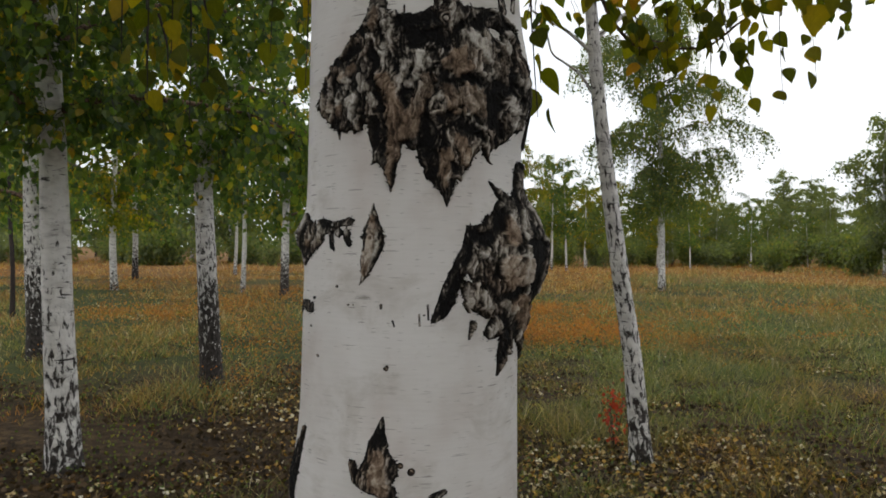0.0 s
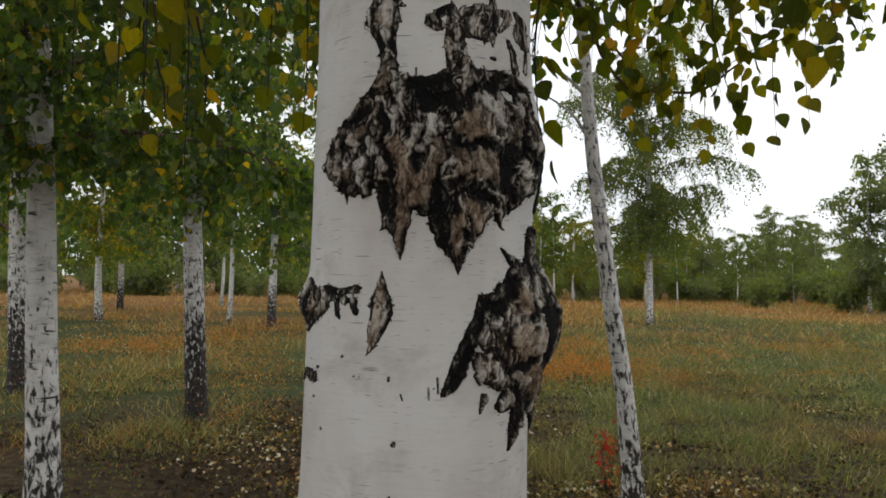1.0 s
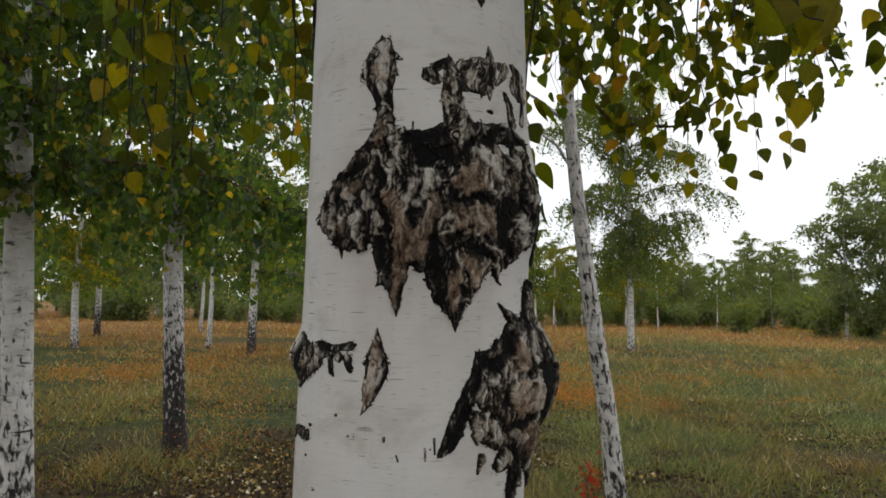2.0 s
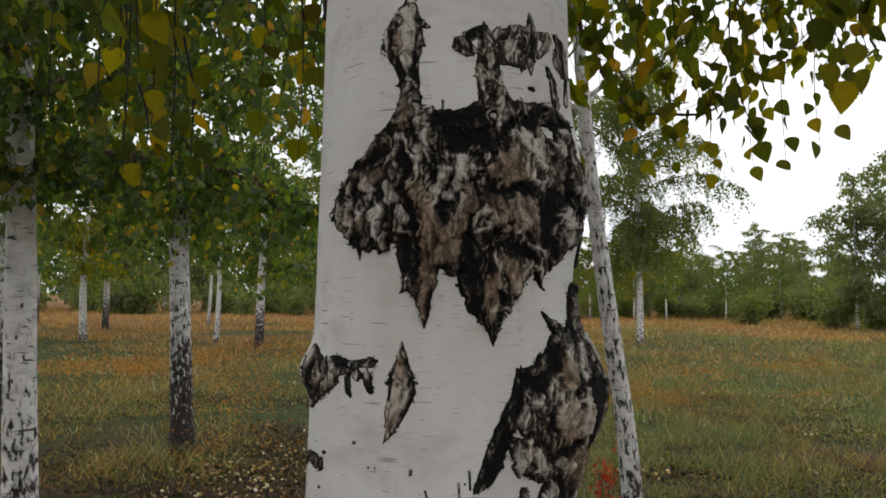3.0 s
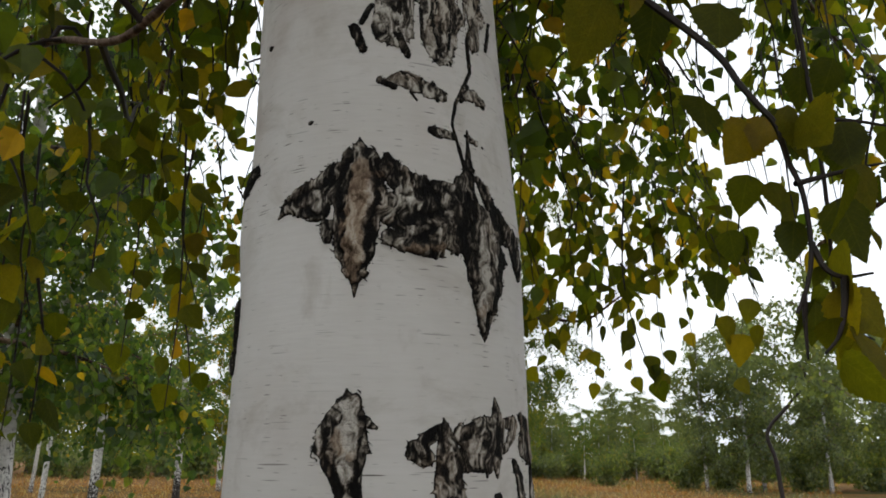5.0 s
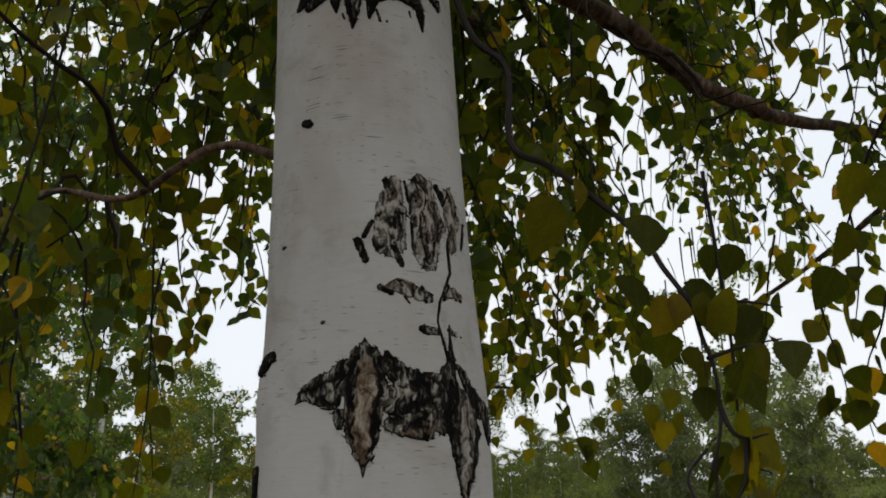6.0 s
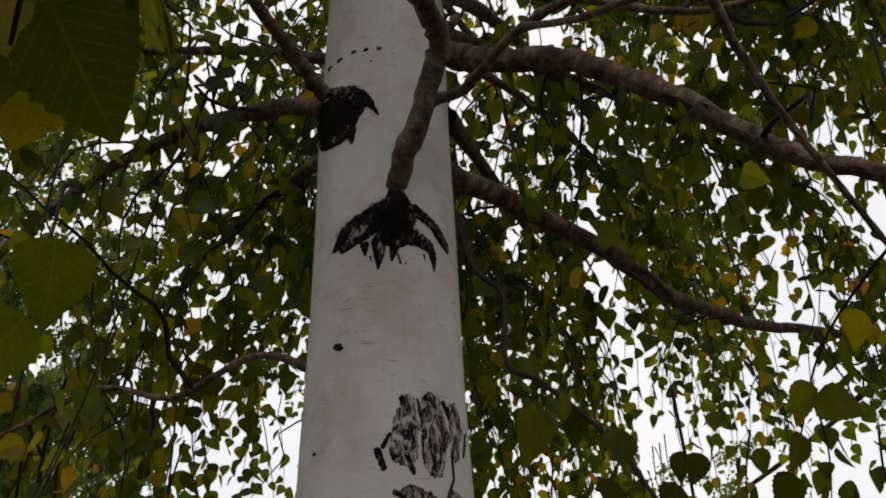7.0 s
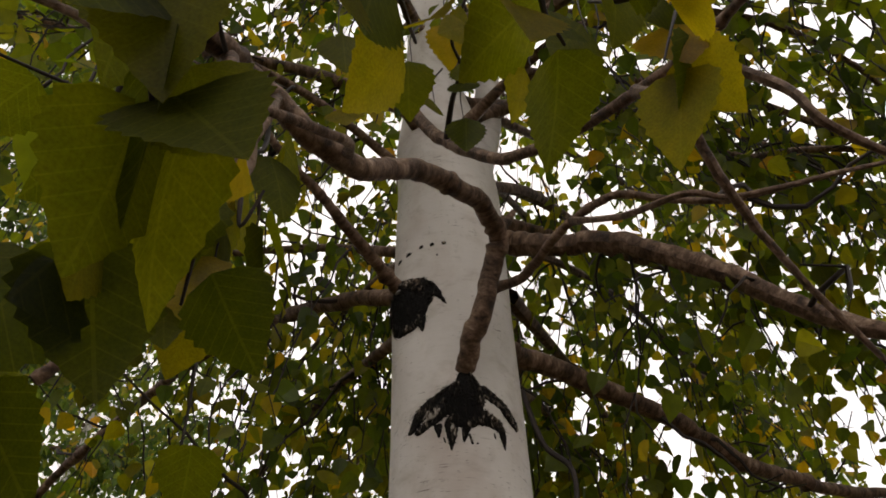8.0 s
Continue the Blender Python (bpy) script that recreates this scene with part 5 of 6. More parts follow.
spray([(.85, 2.2, 2.6), (.86, 2.26, 2.3), (.90, 2.26, 2.1), (.95, 2.245, 1.98)], 9, .065, start=.3)
for points in (((0.441, 2.299, 2.506), (0.453, 2.335, 2.437), (0.472, 2.375, 2.367), (0.439, 2.374, 2.280)), ((0.592, 2.561, 2.590), (0.594, 2.648, 2.498), (0.600, 2.679, 2.379), (0.604, 2.703, 2.255)), ((0.707, 2.719, 2.724), (0.747, 2.741, 2.627), (0.780, 2.778, 2.533), (0.756, 2.826, 2.439)), ((0.658, 2.346, 2.518), (0.648, 2.423, 2.438), (0.654, 2.449, 2.336), (0.690, 2.471, 2.230)), ((0.851, 2.699, 2.620), (0.891, 2.737, 2.495), (0.949, 2.786, 2.371), (0.913, 2.792, 2.228)), ((0.803, 2.427, 2.578), (0.803, 2.441, 2.494), (0.796, 2.468, 2.413), (0.795, 2.488, 2.329)), ((1.002, 2.747, 2.667), (1.053, 2.782, 2.545), (1.106, 2.815, 2.420), (1.153, 2.822, 2.284)), ((0.955, 2.463, 2.600), (0.999, 2.479, 2.523), (1.010, 2.493, 2.443), (1.004, 2.532, 2.370)), ((1.081, 2.590, 2.623), (1.075, 2.659, 2.566), (1.102, 2.629, 2.471), (1.142, 2.659, 2.397)), ((1.013, 2.291, 2.560), (1.055, 2.333, 2.512), (1.030, 2.355, 2.450), (1.013, 2.393, 2.394)), ((1.191, 2.454, 2.624), (1.221, 2.441, 2.553), (1.257, 2.435, 2.485), (1.248, 2.481, 2.435)), ((1.150, 2.219, 2.533), (1.166, 2.258, 2.496), (1.139, 2.257, 2.438), (1.176, 2.275, 2.391)), ((1.297, 2.302, 2.543), (1.289, 2.307, 2.470), (1.307, 2.336, 2.407), (1.320, 2.348, 2.336))):
    spray(points, 9, .068)
# on the other side of the stem
for (x, y, z), low in (((-.76, 1.91, 2.32), .42), ((-.70, 1.92, 2.36), .55), ((-.655, 1.96, 2.29), .40), ((-.62, 2.0, 2.2), .44), ((-.725, 1.98, 2.15), .34), ((-.33, 2.06, 2.3), .42), ((-.45, 2.2, 2.5), .5), ((-.95, 2.1, 2.5), .5)):
    spray([(x - .02, y + .03, z + .25), (x, y, z), (x + .01, y - .02, z - low * .5), (x, y, z - low)], 10, .062)
for points, count in ((((-0.556, 1.479, 2.393), (-0.568, 1.531, 2.286), (-0.563, 1.577, 2.181), (-0.578, 1.605, 2.075), (-0.576, 1.629, 1.977)), 6), (((-0.537, 1.570, 2.349), (-0.546, 1.610, 2.255), (-0.536, 1.642, 2.178), (-0.539, 1.667, 2.095), (-0.520, 1.693, 2.013)), 6), (((-0.600, 1.536, 2.247), (-0.595, 1.573, 2.158), (-0.603, 1.597, 2.071), (-0.606, 1.616, 1.983)), 5), (((-0.550, 1.825, 2.097), (-0.534, 1.852, 1.993), (-0.536, 1.865, 1.897), (-0.540, 1.871, 1.822)), 5), (((-0.608, 1.727, 1.966), (-0.594, 1.742, 1.900), (-0.594, 1.748, 1.842)), 5), (((-0.317, 1.973, 2.435), (-0.331, 2.022, 2.305), (-0.316, 2.053, 2.209), (-0.287, 2.081, 2.111)), 6), (((-0.347, 2.158, 2.195), (-0.311, 2.191, 2.065), (-0.293, 2.211, 1.945)), 6), (((-0.449, 1.903, 2.536), (-0.438, 1.950, 2.442), (-0.460, 1.975, 2.371)), 5)):
    spray(points, count, .064)
# beside the walk
spray([(0.073, 1.080, 2.666), (0.093, 1.040, 2.533), (0.137, 1.020, 2.476), (0.130, 1.000, 2.347), (0.184, 1.000, 2.323), (0.245, 1.000, 2.288), (0.310, 0.980, 2.224), (0.332, 0.970, 2.181), (0.346, 0.960, 2.152), (0.356, 0.950, 2.126), (0.357, 0.940, 2.084), (0.361, 0.930, 2.047), (0.364, 0.930, 1.995), (0.347, 0.920, 1.952), (0.331, 0.920, 1.921)], 3, .062, start=.2, thick=.0056)
spray([(0.356, 0.950, 2.126), (0.387, 0.940, 2.132), (0.428, 0.930, 2.133), (0.474, 0.920, 2.127)], 4, .062, thick=.0036)
spray([(0.354, 0.930, 2.055), (0.390, 0.930, 2.067), (0.424, 0.920, 2.076), (0.456, 0.910, 2.082)], 4, .062, thick=.0034)
spray([(0.364, 0.930, 1.995), (0.368, 0.920, 1.967), (0.380, 0.910, 1.957), (0.413, 0.910, 1.963)], 2, .06, thick=.0036)
spray([(0.380, 0.910, 1.957), (0.375, 0.910, 1.927), (0.365, 0.910, 1.900), (0.348, 0.910, 1.883)], 3, .06, thick=.0040)
spray([(0.341, 0.920, 1.940), (0.338, 0.920, 1.908), (0.337, 0.920, 1.878)], 1, .05, thick=.0030)
for x, y, z, size in ((0.352, 0.930, 2.135, 0.075), (0.367, 0.970, 2.142, 0.060), (0.306, 1.000, 2.172, 0.070), (0.265, 0.900, 2.217, 0.085), (0.172, 0.950, 2.246, 0.080), (0.255, 1.000, 2.284, 0.060), (0.438, 1.031, 2.185, 0.080), (0.452, 0.985, 2.062, 0.078), (0.505, 1.045, 1.972, 0.070), (0.442, 1.000, 2.233, 0.060), (0.443, 0.950, 2.214, 0.060), (0.395, 1.050, 2.105, 0.050), (0.378, 1.000, 2.079, 0.045), (0.367, 0.950, 2.018, 0.050)):
    spray([(x + .004, y + .01, z + .09), (x - .004, y, z + .04), (x, y, z)], 1, size, start=.98, stalk=.004, spread=.22, facing=True, thick=.0012)
lrand = random.Random(2)
spray([(-.52, .42, 2.60), (-.50, .36, 2.40), (-.479, .305, 2.255), (-.499, .285, 2.144), (-.545, .277, 2.094), (-.62, .27, 2.08)], 9, .085)
spray([(-.467, .473, 2.63), (-.45, .40, 2.45), (-.473, .343, 2.388), (-.505, .312, 2.355), (-.566, .252, 2.307), (-.62, .2, 2.27)], 9, .085)
spray([(-.52, .40, 2.60), (-.53, .22, 2.5), (-.52, .10, 2.36), (-.515, .06, 2.24), (-.51, .05, 2.16)], 6, .085, start=.4)
spray([(-.04, .22, 2.66), (-.08, .16, 2.55), (-.12, .15, 2.45), (-.14, .16, 2.38)], 6, .08, start=.3)
spray([(.60, .56, 2.82), (.60, .58, 2.6), (.60, .62, 2.4), (.61, .64, 2.25)], 8, .07)
spray([(.70, .48, 2.44), (.80, .62, 2.36), (.84, .72, 2.25), (.86, .74, 2.10)], 8, .075)
spray([(.62, .58, 2.52), (.66, .85, 2.42), (.68, .98, 2.28), (.66, 1.04, 2.14)], 8, .075)
# near the end of the walk
spray([(-.43, -.02, 2.26), (-.42, .0, 2.19), (-.415, .02, 2.16), (-.41, .035, 2.14)], 4, .085, stalk=.02, spread=.25)
spray([(-.50, .05, 2.28), (-.48, .07, 2.2), (-.468, .085, 2.13), (-.46, .10, 2.11)], 6, .085, stalk=.02, spread=.25)
spray([(-.40, .03, 2.36), (-.38, .066, 2.27), (-.36, .10, 2.26), (-.345, .139, 2.29)], 5, .08, stalk=.015, spread=.3)
spray([(-.20, .02, 2.36), (-.215, .05, 2.28), (-.23, .07, 2.28), (-.241, .092, 2.31)], 5, .075, stalk=.015, spread=.3)
spray([(-.493, .12, 2.18), (-.495, .154, 2.13), (-.499, .166, 2.10), (-.483, .183, 2.08)], 4, .082, stalk=.012, spread=.3)
spray([(-.477, .20, 2.26), (-.448, .233, 2.22), (-.458, .259, 2.19), (-.461, .284, 2.156)], 4, .078, stalk=.015, spread=.3)
spray([(-.489, .02, 2.19), (-.475, .052, 2.151), (-.464, .066, 2.144), (-.457, .082, 2.135)], 3, .08, stalk=.012, spread=.3)
spray([(-.275, .054, 2.30), (-.281, .079, 2.271), (-.261, .096, 2.256)], 3, .078, stalk=.015, spread=.3)
# on the grove side of the walk
for x, y, z, size in ((-0.456, 0.443, 2.139, 0.085), (-0.459, 0.51, 2.113, 0.08), (-0.454, 0.332, 2.213, 0.085), (-0.473, 0.344, 2.191, 0.085)):
    spray([(x - .01, y + .02, z + .12), (x - .004, y, z + .06), (x, y, z)], 1, .85 * size, start=.9, stalk=.012, spread=.3, facing=True, thick=.0016)
# before the fork of the stem
for x, y, z, size in ((-0.316, 0.333, 2.561, 0.062), (-0.283, 0.315, 2.627, 0.06), (-0.256, 0.286, 2.581, 0.065), (-0.256, 0.288, 2.521, 0.06), (-0.254, 0.192, 2.459, 0.07), (-0.226, 0.225, 2.433, 0.075), (-0.246, 0.151, 2.386, 0.08), (-0.269, 0.423, 2.615, 0.05), (-0.24, 0.396, 2.567, 0.05), (-0.187, 0.186, 2.443, 0.075), (-0.398, 0.298, 2.528, 0.06), (-0.371, 0.415, 2.568, 0.06)):
    spray([(x + .01, y + .01, z + .10), (x - .004, y, z + .05), (x, y, z)], 1, size, start=.98, stalk=.006, spread=.35, facing=True, thick=.0014)
spray([(-0.247, 0.449, 2.592), (-0.253, 0.401, 2.603), (-0.256, 0.351, 2.601), (-0.273, 0.328, 2.618), (-0.267, 0.278, 2.646)], 2, .05, thick=.004)
spray([(-.47, .33, 2.34), (-.45, .31, 2.30), (-.442, .313, 2.26), (-.43, .30, 2.29)], 5, .08, stalk=.02, spread=.3)


# ---------- the grove ----------
# hanging strands round the stem
for points in (((-0.570, 1.596, 2.652), (-0.556, 1.600, 2.574), (-0.537, 1.619, 2.505), (-0.542, 1.685, 2.450)), ((-0.520, 1.803, 2.642), (-0.532, 1.828, 2.555), (-0.514, 1.835, 2.467), (-0.501, 1.895, 2.396)), ((-0.471, 1.867, 2.768), (-0.462, 1.911, 2.681), (-0.457, 1.949, 2.589), (-0.429, 1.942, 2.486)), ((-0.370, 1.734, 2.597), (-0.337, 1.736, 2.527), (-0.330, 1.778, 2.468), (-0.330, 1.786, 2.396)), ((-0.319, 1.956, 2.794), (-0.301, 1.989, 2.710), (-0.297, 2.049, 2.634), (-0.313, 2.069, 2.540)), ((-0.252, 1.737, 2.776), (-0.255, 1.804, 2.709), (-0.259, 1.806, 2.612), (-0.250, 1.865, 2.540)), ((-0.148, 2.047, 2.816), (-0.145, 2.113, 2.742), (-0.136, 2.148, 2.654), (-0.148, 2.149, 2.553)), ((-0.558, 2.072, 2.541), (-0.546, 2.055, 2.464), (-0.559, 2.089, 2.401), (-0.567, 2.119, 2.338)), ((-0.404, 2.147, 2.538), (-0.411, 2.200, 2.491), (-0.395, 2.215, 2.434), (-0.394, 2.189, 2.368)), ((1.025, 1.475, 2.470), (1.004, 1.489, 2.380), (1.008, 1.517, 2.297), (1.026, 1.561, 2.217)), ((0.989, 1.351, 2.322), (1.045, 1.392, 2.248), (1.045, 1.374, 2.159), (1.080, 1.394, 2.080)), ((1.200, 1.414, 2.532), (1.219, 1.428, 2.433), (1.209, 1.439, 2.333), (1.203, 1.466, 2.240)), ((1.186, 1.346, 2.311), (1.190, 1.382, 2.238), (1.178, 1.421, 2.164), (1.183, 1.429, 2.087)), ((1.154, 1.216, 2.408), (1.122, 1.204, 2.320), (1.140, 1.221, 2.246), (1.157, 1.265, 2.178)), ((1.250, 1.263, 2.272), (1.273, 1.272, 2.198), (1.250, 1.282, 2.123), (1.269, 1.291, 2.052)), ((1.299, 1.533, 2.185), (1.294, 1.564, 2.132), (1.288, 1.546, 2.074), (1.329, 1.573, 2.022)), ((1.126, 1.703, 2.354), (1.096, 1.731, 2.279), (1.092, 1.704, 2.199), (1.088, 1.736, 2.129))):
    spray(points, 9, .062)
for points in (((-0.634, 1.129, 2.992), (-0.641, 1.189, 2.937), (-0.640, 1.222, 2.862), (-0.638, 1.310, 2.831)), ((-0.764, 1.369, 3.037), (-0.760, 1.411, 2.960), (-0.750, 1.443, 2.878), (-0.754, 1.490, 2.807)), ((-0.560, 1.555, 3.182), (-0.519, 1.610, 3.113), (-0.519, 1.641, 3.018), (-0.492, 1.711, 2.956)), ((-0.867, 1.513, 2.988), (-0.869, 1.546, 2.907), (-0.840, 1.588, 2.840), (-0.838, 1.626, 2.767)), ((-0.678, 1.735, 3.094), (-0.633, 1.761, 3.023), (-0.632, 1.822, 2.964), (-0.609, 1.860, 2.896)), ((-0.524, 1.559, 3.456), (-0.512, 1.630, 3.389), (-0.496, 1.673, 3.299), (-0.493, 1.765, 3.245)), ((-0.454, 1.348, 3.747), (-0.426, 1.425, 3.704), (-0.403, 1.502, 3.654), (-0.397, 1.595, 3.611)), ((-0.269, 1.465, 3.809), (-0.274, 1.544, 3.761), (-0.275, 1.601, 3.687), (-0.234, 1.658, 3.627)), ((-0.227, 1.791, 3.381), (-0.243, 1.815, 3.268), (-0.243, 1.908, 3.209), (-0.215, 1.931, 3.112)), ((0.662, 1.103, 3.365), (0.679, 1.160, 3.294), (0.738, 1.241, 3.254), (0.781, 1.273, 3.169)), ((0.657, 0.986, 3.152), (0.698, 1.083, 3.122), (0.714, 1.110, 3.025), (0.762, 1.154, 2.952)), ((0.882, 1.043, 3.403), (0.895, 1.124, 3.343), (0.895, 1.199, 3.271), (0.942, 1.238, 3.184)), ((0.748, 0.864, 3.019), (0.777, 0.945, 2.993), (0.769, 0.979, 2.917), (0.789, 1.062, 2.882)), ((0.978, 0.905, 3.258), (0.975, 0.978, 3.191), (1.004, 1.069, 3.145), (0.982, 1.120, 3.052)), ((0.933, 0.838, 3.035), (0.964, 0.861, 2.966), (1.006, 0.922, 2.930), (1.024, 0.974, 2.878)), ((0.391, 1.647, 3.130), (0.398, 1.694, 3.035), (0.413, 1.756, 2.950), (0.469, 1.818, 2.873)), ((0.385, 1.433, 2.856), (0.386, 1.490, 2.788), (0.378, 1.534, 2.714), (0.409, 1.551, 2.636)), ((0.637, 1.686, 3.166), (0.662, 1.745, 3.069), (0.667, 1.798, 2.966), (0.689, 1.835, 2.862)), ((0.611, 1.458, 2.880), (0.588, 1.499, 2.801), (0.640, 1.553, 2.743), (0.657, 1.545, 2.654)), ((0.777, 1.505, 3.087), (0.801, 1.550, 3.002), (0.811, 1.589, 2.913), (0.821, 1.607, 2.818))):
    spray(points, 10, .060)
for points in (((-0.435, 1.347, 3.522), (-0.425, 1.402, 3.446), (-0.379, 1.457, 3.382), (-0.359, 1.559, 3.351)), ((-0.295, 1.627, 3.680), (-0.263, 1.677, 3.585), (-0.249, 1.780, 3.533), (-0.230, 1.851, 3.450)), ((-0.418, 1.473, 3.080), (-0.427, 1.539, 3.017), (-0.380, 1.588, 2.956), (-0.344, 1.619, 2.881)), ((-0.261, 1.864, 3.204), (-0.257, 1.947, 3.140), (-0.219, 1.980, 3.052), (-0.234, 2.020, 2.960)), ((-0.149, 1.724, 3.058), (-0.110, 1.755, 2.991), (-0.060, 1.822, 2.946), (-0.084, 1.838, 2.860)), ((-0.558, 1.840, 3.040), (-0.547, 1.934, 2.986), (-0.553, 1.962, 2.891), (-0.560, 2.001, 2.805)), ((-0.382, 2.080, 3.062), (-0.402, 2.121, 2.968), (-0.379, 2.157, 2.882), (-0.392, 2.222, 2.804)), ((-0.243, 1.858, 2.859), (-0.234, 1.903, 2.796), (-0.250, 1.932, 2.724), (-0.259, 1.962, 2.654)), ((-0.646, 1.727, 2.816), (-0.629, 1.793, 2.763), (-0.630, 1.807, 2.683), (-0.585, 1.879, 2.636)), ((-0.862, 1.952, 3.044), (-0.806, 1.973, 2.968), (-0.777, 2.004, 2.894), (-0.773, 2.074, 2.837)), ((-0.637, 1.557, 3.609), (-0.649, 1.601, 3.527), (-0.607, 1.666, 3.486), (-0.593, 1.714, 3.417)), ((-0.348, 2.189, 2.745), (-0.377, 2.242, 2.661), (-0.380, 2.259, 2.562), (-0.394, 2.293, 2.469)), ((-0.298, 2.427, 2.646), (-0.281, 2.464, 2.553), (-0.251, 2.492, 2.457), (-0.223, 2.566, 2.372)), ((-0.262, 2.088, 2.751), (-0.274, 2.128, 2.677), (-0.272, 2.135, 2.589), (-0.236, 2.177, 2.519)), ((-0.338, 2.609, 2.569), (-0.340, 2.629, 2.468), (-0.360, 2.665, 2.369), (-0.368, 2.640, 2.259)), ((-0.387, 2.214, 2.852), (-0.356, 2.297, 2.807), (-0.338, 2.283, 2.707), (-0.365, 2.327, 2.630)), ((-0.242, 2.691, 2.608), (-0.194, 2.706, 2.516), (-0.219, 2.744, 2.425), (-0.242, 2.739, 2.324))):
    spray(points, 9, .058)


def grove_tree(label, height, r0, crown_from, spread, limbs, leaf, per_limb, bark, leaf_mat, bend=(0, 0), seed=1, full=False, fork=(), course=None, limb_rise=0.45, hang=0.5, twig_len=0.085):
    """A birch with its foot at the origin: stem, limbs, thin twigs and a crown of single leaves."""
    global rng
    rng = np.random.default_rng(seed)
    tree = tagged(new("birch_tree"), label, "tree", "birch grove")
    if course is None:
        course = [(bend[0] * u + 0.06 * math.sin(5 * u + seed), bend[1] * u + 0.06 * math.cos(4 * u + seed) - 0.06 * math.cos(seed), height * u - 0.05) for u in np.linspace(0, 1, 7)]
        course[0] = (0, 0, -0.08)
    stem = smooth_path(course, 8)
    rise = np.clip(stem[:, 2] / height, 0, 1)
    rad = r0 * (1 - 0.9 * rise ** 1.1) * (1 + 0.28 * np.exp(-np.maximum(stem[:, 2], 0) / 0.18))
    v, f, uv = tube(stem, rad, 18 if full else 10, 0.10, seed)
    uv = np.column_stack([uv[:, 0], v[:, 2]])
    part("trunk", mesh_of("trunk", v, f, uv), bark, tree)
    ways = []
    for run, thick in fork:
        p = smooth_path(run, 6)
        v, f, uv = tube(p, np.linspace(r0 * thick, r0 * thick * 0.4, len(p)), 10, 0.1, seed)
        part("limb", mesh_of("limb", v, f, np.column_stack([uv[:, 0], v[:, 2]])), bark, tree)
        ways += [p] if thick > .3 else []
    twig = []
    for k in range(limbs):
        z0 = crown_from + (height * 0.93 - crown_from) * ((k + 0.3) / limbs) ** 1.35
        a = seed + 2.39996 * k
        reach = spread * (0.55 + 0.45 * math.sin(math.pi * min(1, (k + 2) / (limbs + 2)))) * rng.uniform(.6, 1.15)
        i = int(np.argmin(np.abs(stem[:, 2] - z0)))
        d = np.array([math.cos(a), math.sin(a), 0])
        lift = limb_rise * rng.uniform(.3, 1.9)
        p = [stem[i] + d * reach * u + np.array([0, 0, reach * (lift * 1.5 * u - limb_rise * 1.2 * u * u)]) + rng.normal(0, .04, 3) * u for u in (0, .2, .45, .7, 1.0)]
        p = smooth_path(p, 4)
        v, f, uv = tube(p, np.linspace(max(.008, rad[i] * 0.4), .004, len(p)), 6)
        part("limb", mesh_of("limb", v, f, uv), LIMB, tree)
        ways.append(p)
    for p in ways:
        twig += droop_twigs(p, .04, 1.0, spread * 0.28 / max(3, per_limb), height * twig_len, hang, 0.75)
    step = 1 if full else (2 if leaf < .14 else (4 if leaf < .2 else 10))     # twigs too fine to see far off are left out
    v, f, uv = thin(twig[::step], .005 if not full else .003, .0015, 3)
    tagged(part("twigwork", mesh_of("twigwork", v, f, uv), TWIG, tree), kind="stuff")
    spot = leaf_spots(twig, leaf * 0.5, 0.1, leaf * 0.6)
    v, f = leaves(spot, rng.uniform(.75, 1.25, len(spot)) * leaf, full=full)
    tagged(part("crown", mesh_of("crown", v, f, smooth=False), leaf_mat, tree), kind="stuff")
    return tree


def stand(tree, x, y, turn=0.0, size=1.0):
    tree.matrix_basis = pose(x, y, 0, 0, 0, turn) @ Matrix.Scale(size, 4)
    return tree


stand(grove_tree("white birch with a black fissured foot among fallen leaves", 9.0, .100, 2.15, 2.3, 24, .060, 26, GROVE_NEAR, GROVELEAF, seed=4, full=True,
                 course=[(0, 0, -.08), (-.04, 0, .85), (-.067, 0, 1.5), (-.09, 0, 2.11), (-.14, 0, 3.0), (-.25, .1, 5.0), (-.2, .1, 7.0), (-.2, .2, 9.0)]), -2.264, 4.95)
stand(grove_tree("forked birch with a dark cracked foot", 9.5, .108, 2.1, 2.6, 23, .066, 23, GROVE_DARK, GROVELEAF, seed=8, full=False,
                 course=[(0, 0, -.08), (-.044, 0, .97), (-.094, 0, 2.0), (-.146, 0, 3.35), (-.2, 0, 5.2), (-.15, 0, 7.5), (-.2, 0, 9.5)],
                 fork=[([(-.08, 0, 1.95), (.0, 0, 2.4), (.126, 0, 2.78), (.32, 0, 3.3), (.6, .1, 4.2), (.8, .1, 5.5)], .5)]), -2.059, 7.69)
stand(grove_tree("slender leaning birch with flaking bark", 6.5, .068, 3.5, 1.0, 9, .055, 7, GROVE_SPECKLED, GROVELEAF, seed=15, full=True,
                 course=[(0, 0, -.08), (-.07, 0, .69), (-.15, 0, 1.22), (-.23, 0, 1.79), (-.31, 0, 2.43), (-.37, 0, 3.1), (-.45, .1, 4.4), (-.5, .2, 6.5)],
                 fork=[([(-.34, 0, 2.70), (-.39, 0, 2.78), (-.53, -.07, 2.87), (-.67, -.15, 2.92), (-.80, -.2, 2.97)], .24), ([(-.31, 0, 2.42), (-.37, 0, 2.51), (-.45, -.03, 2.61), (-.56, -.05, 2.68), (-.64, -.07, 2.735), (-.69, -.1, 2.885), (-.76, -.15, 2.95)], .17), ([(-.36, 0, 2.82), (-.28, 0, 2.90), (-.14, .05, 3.02), (0, .1, 3.11), (.15, .15, 3.29), (.3, .2, 3.6)], .30)]), 1.499, 5.05)
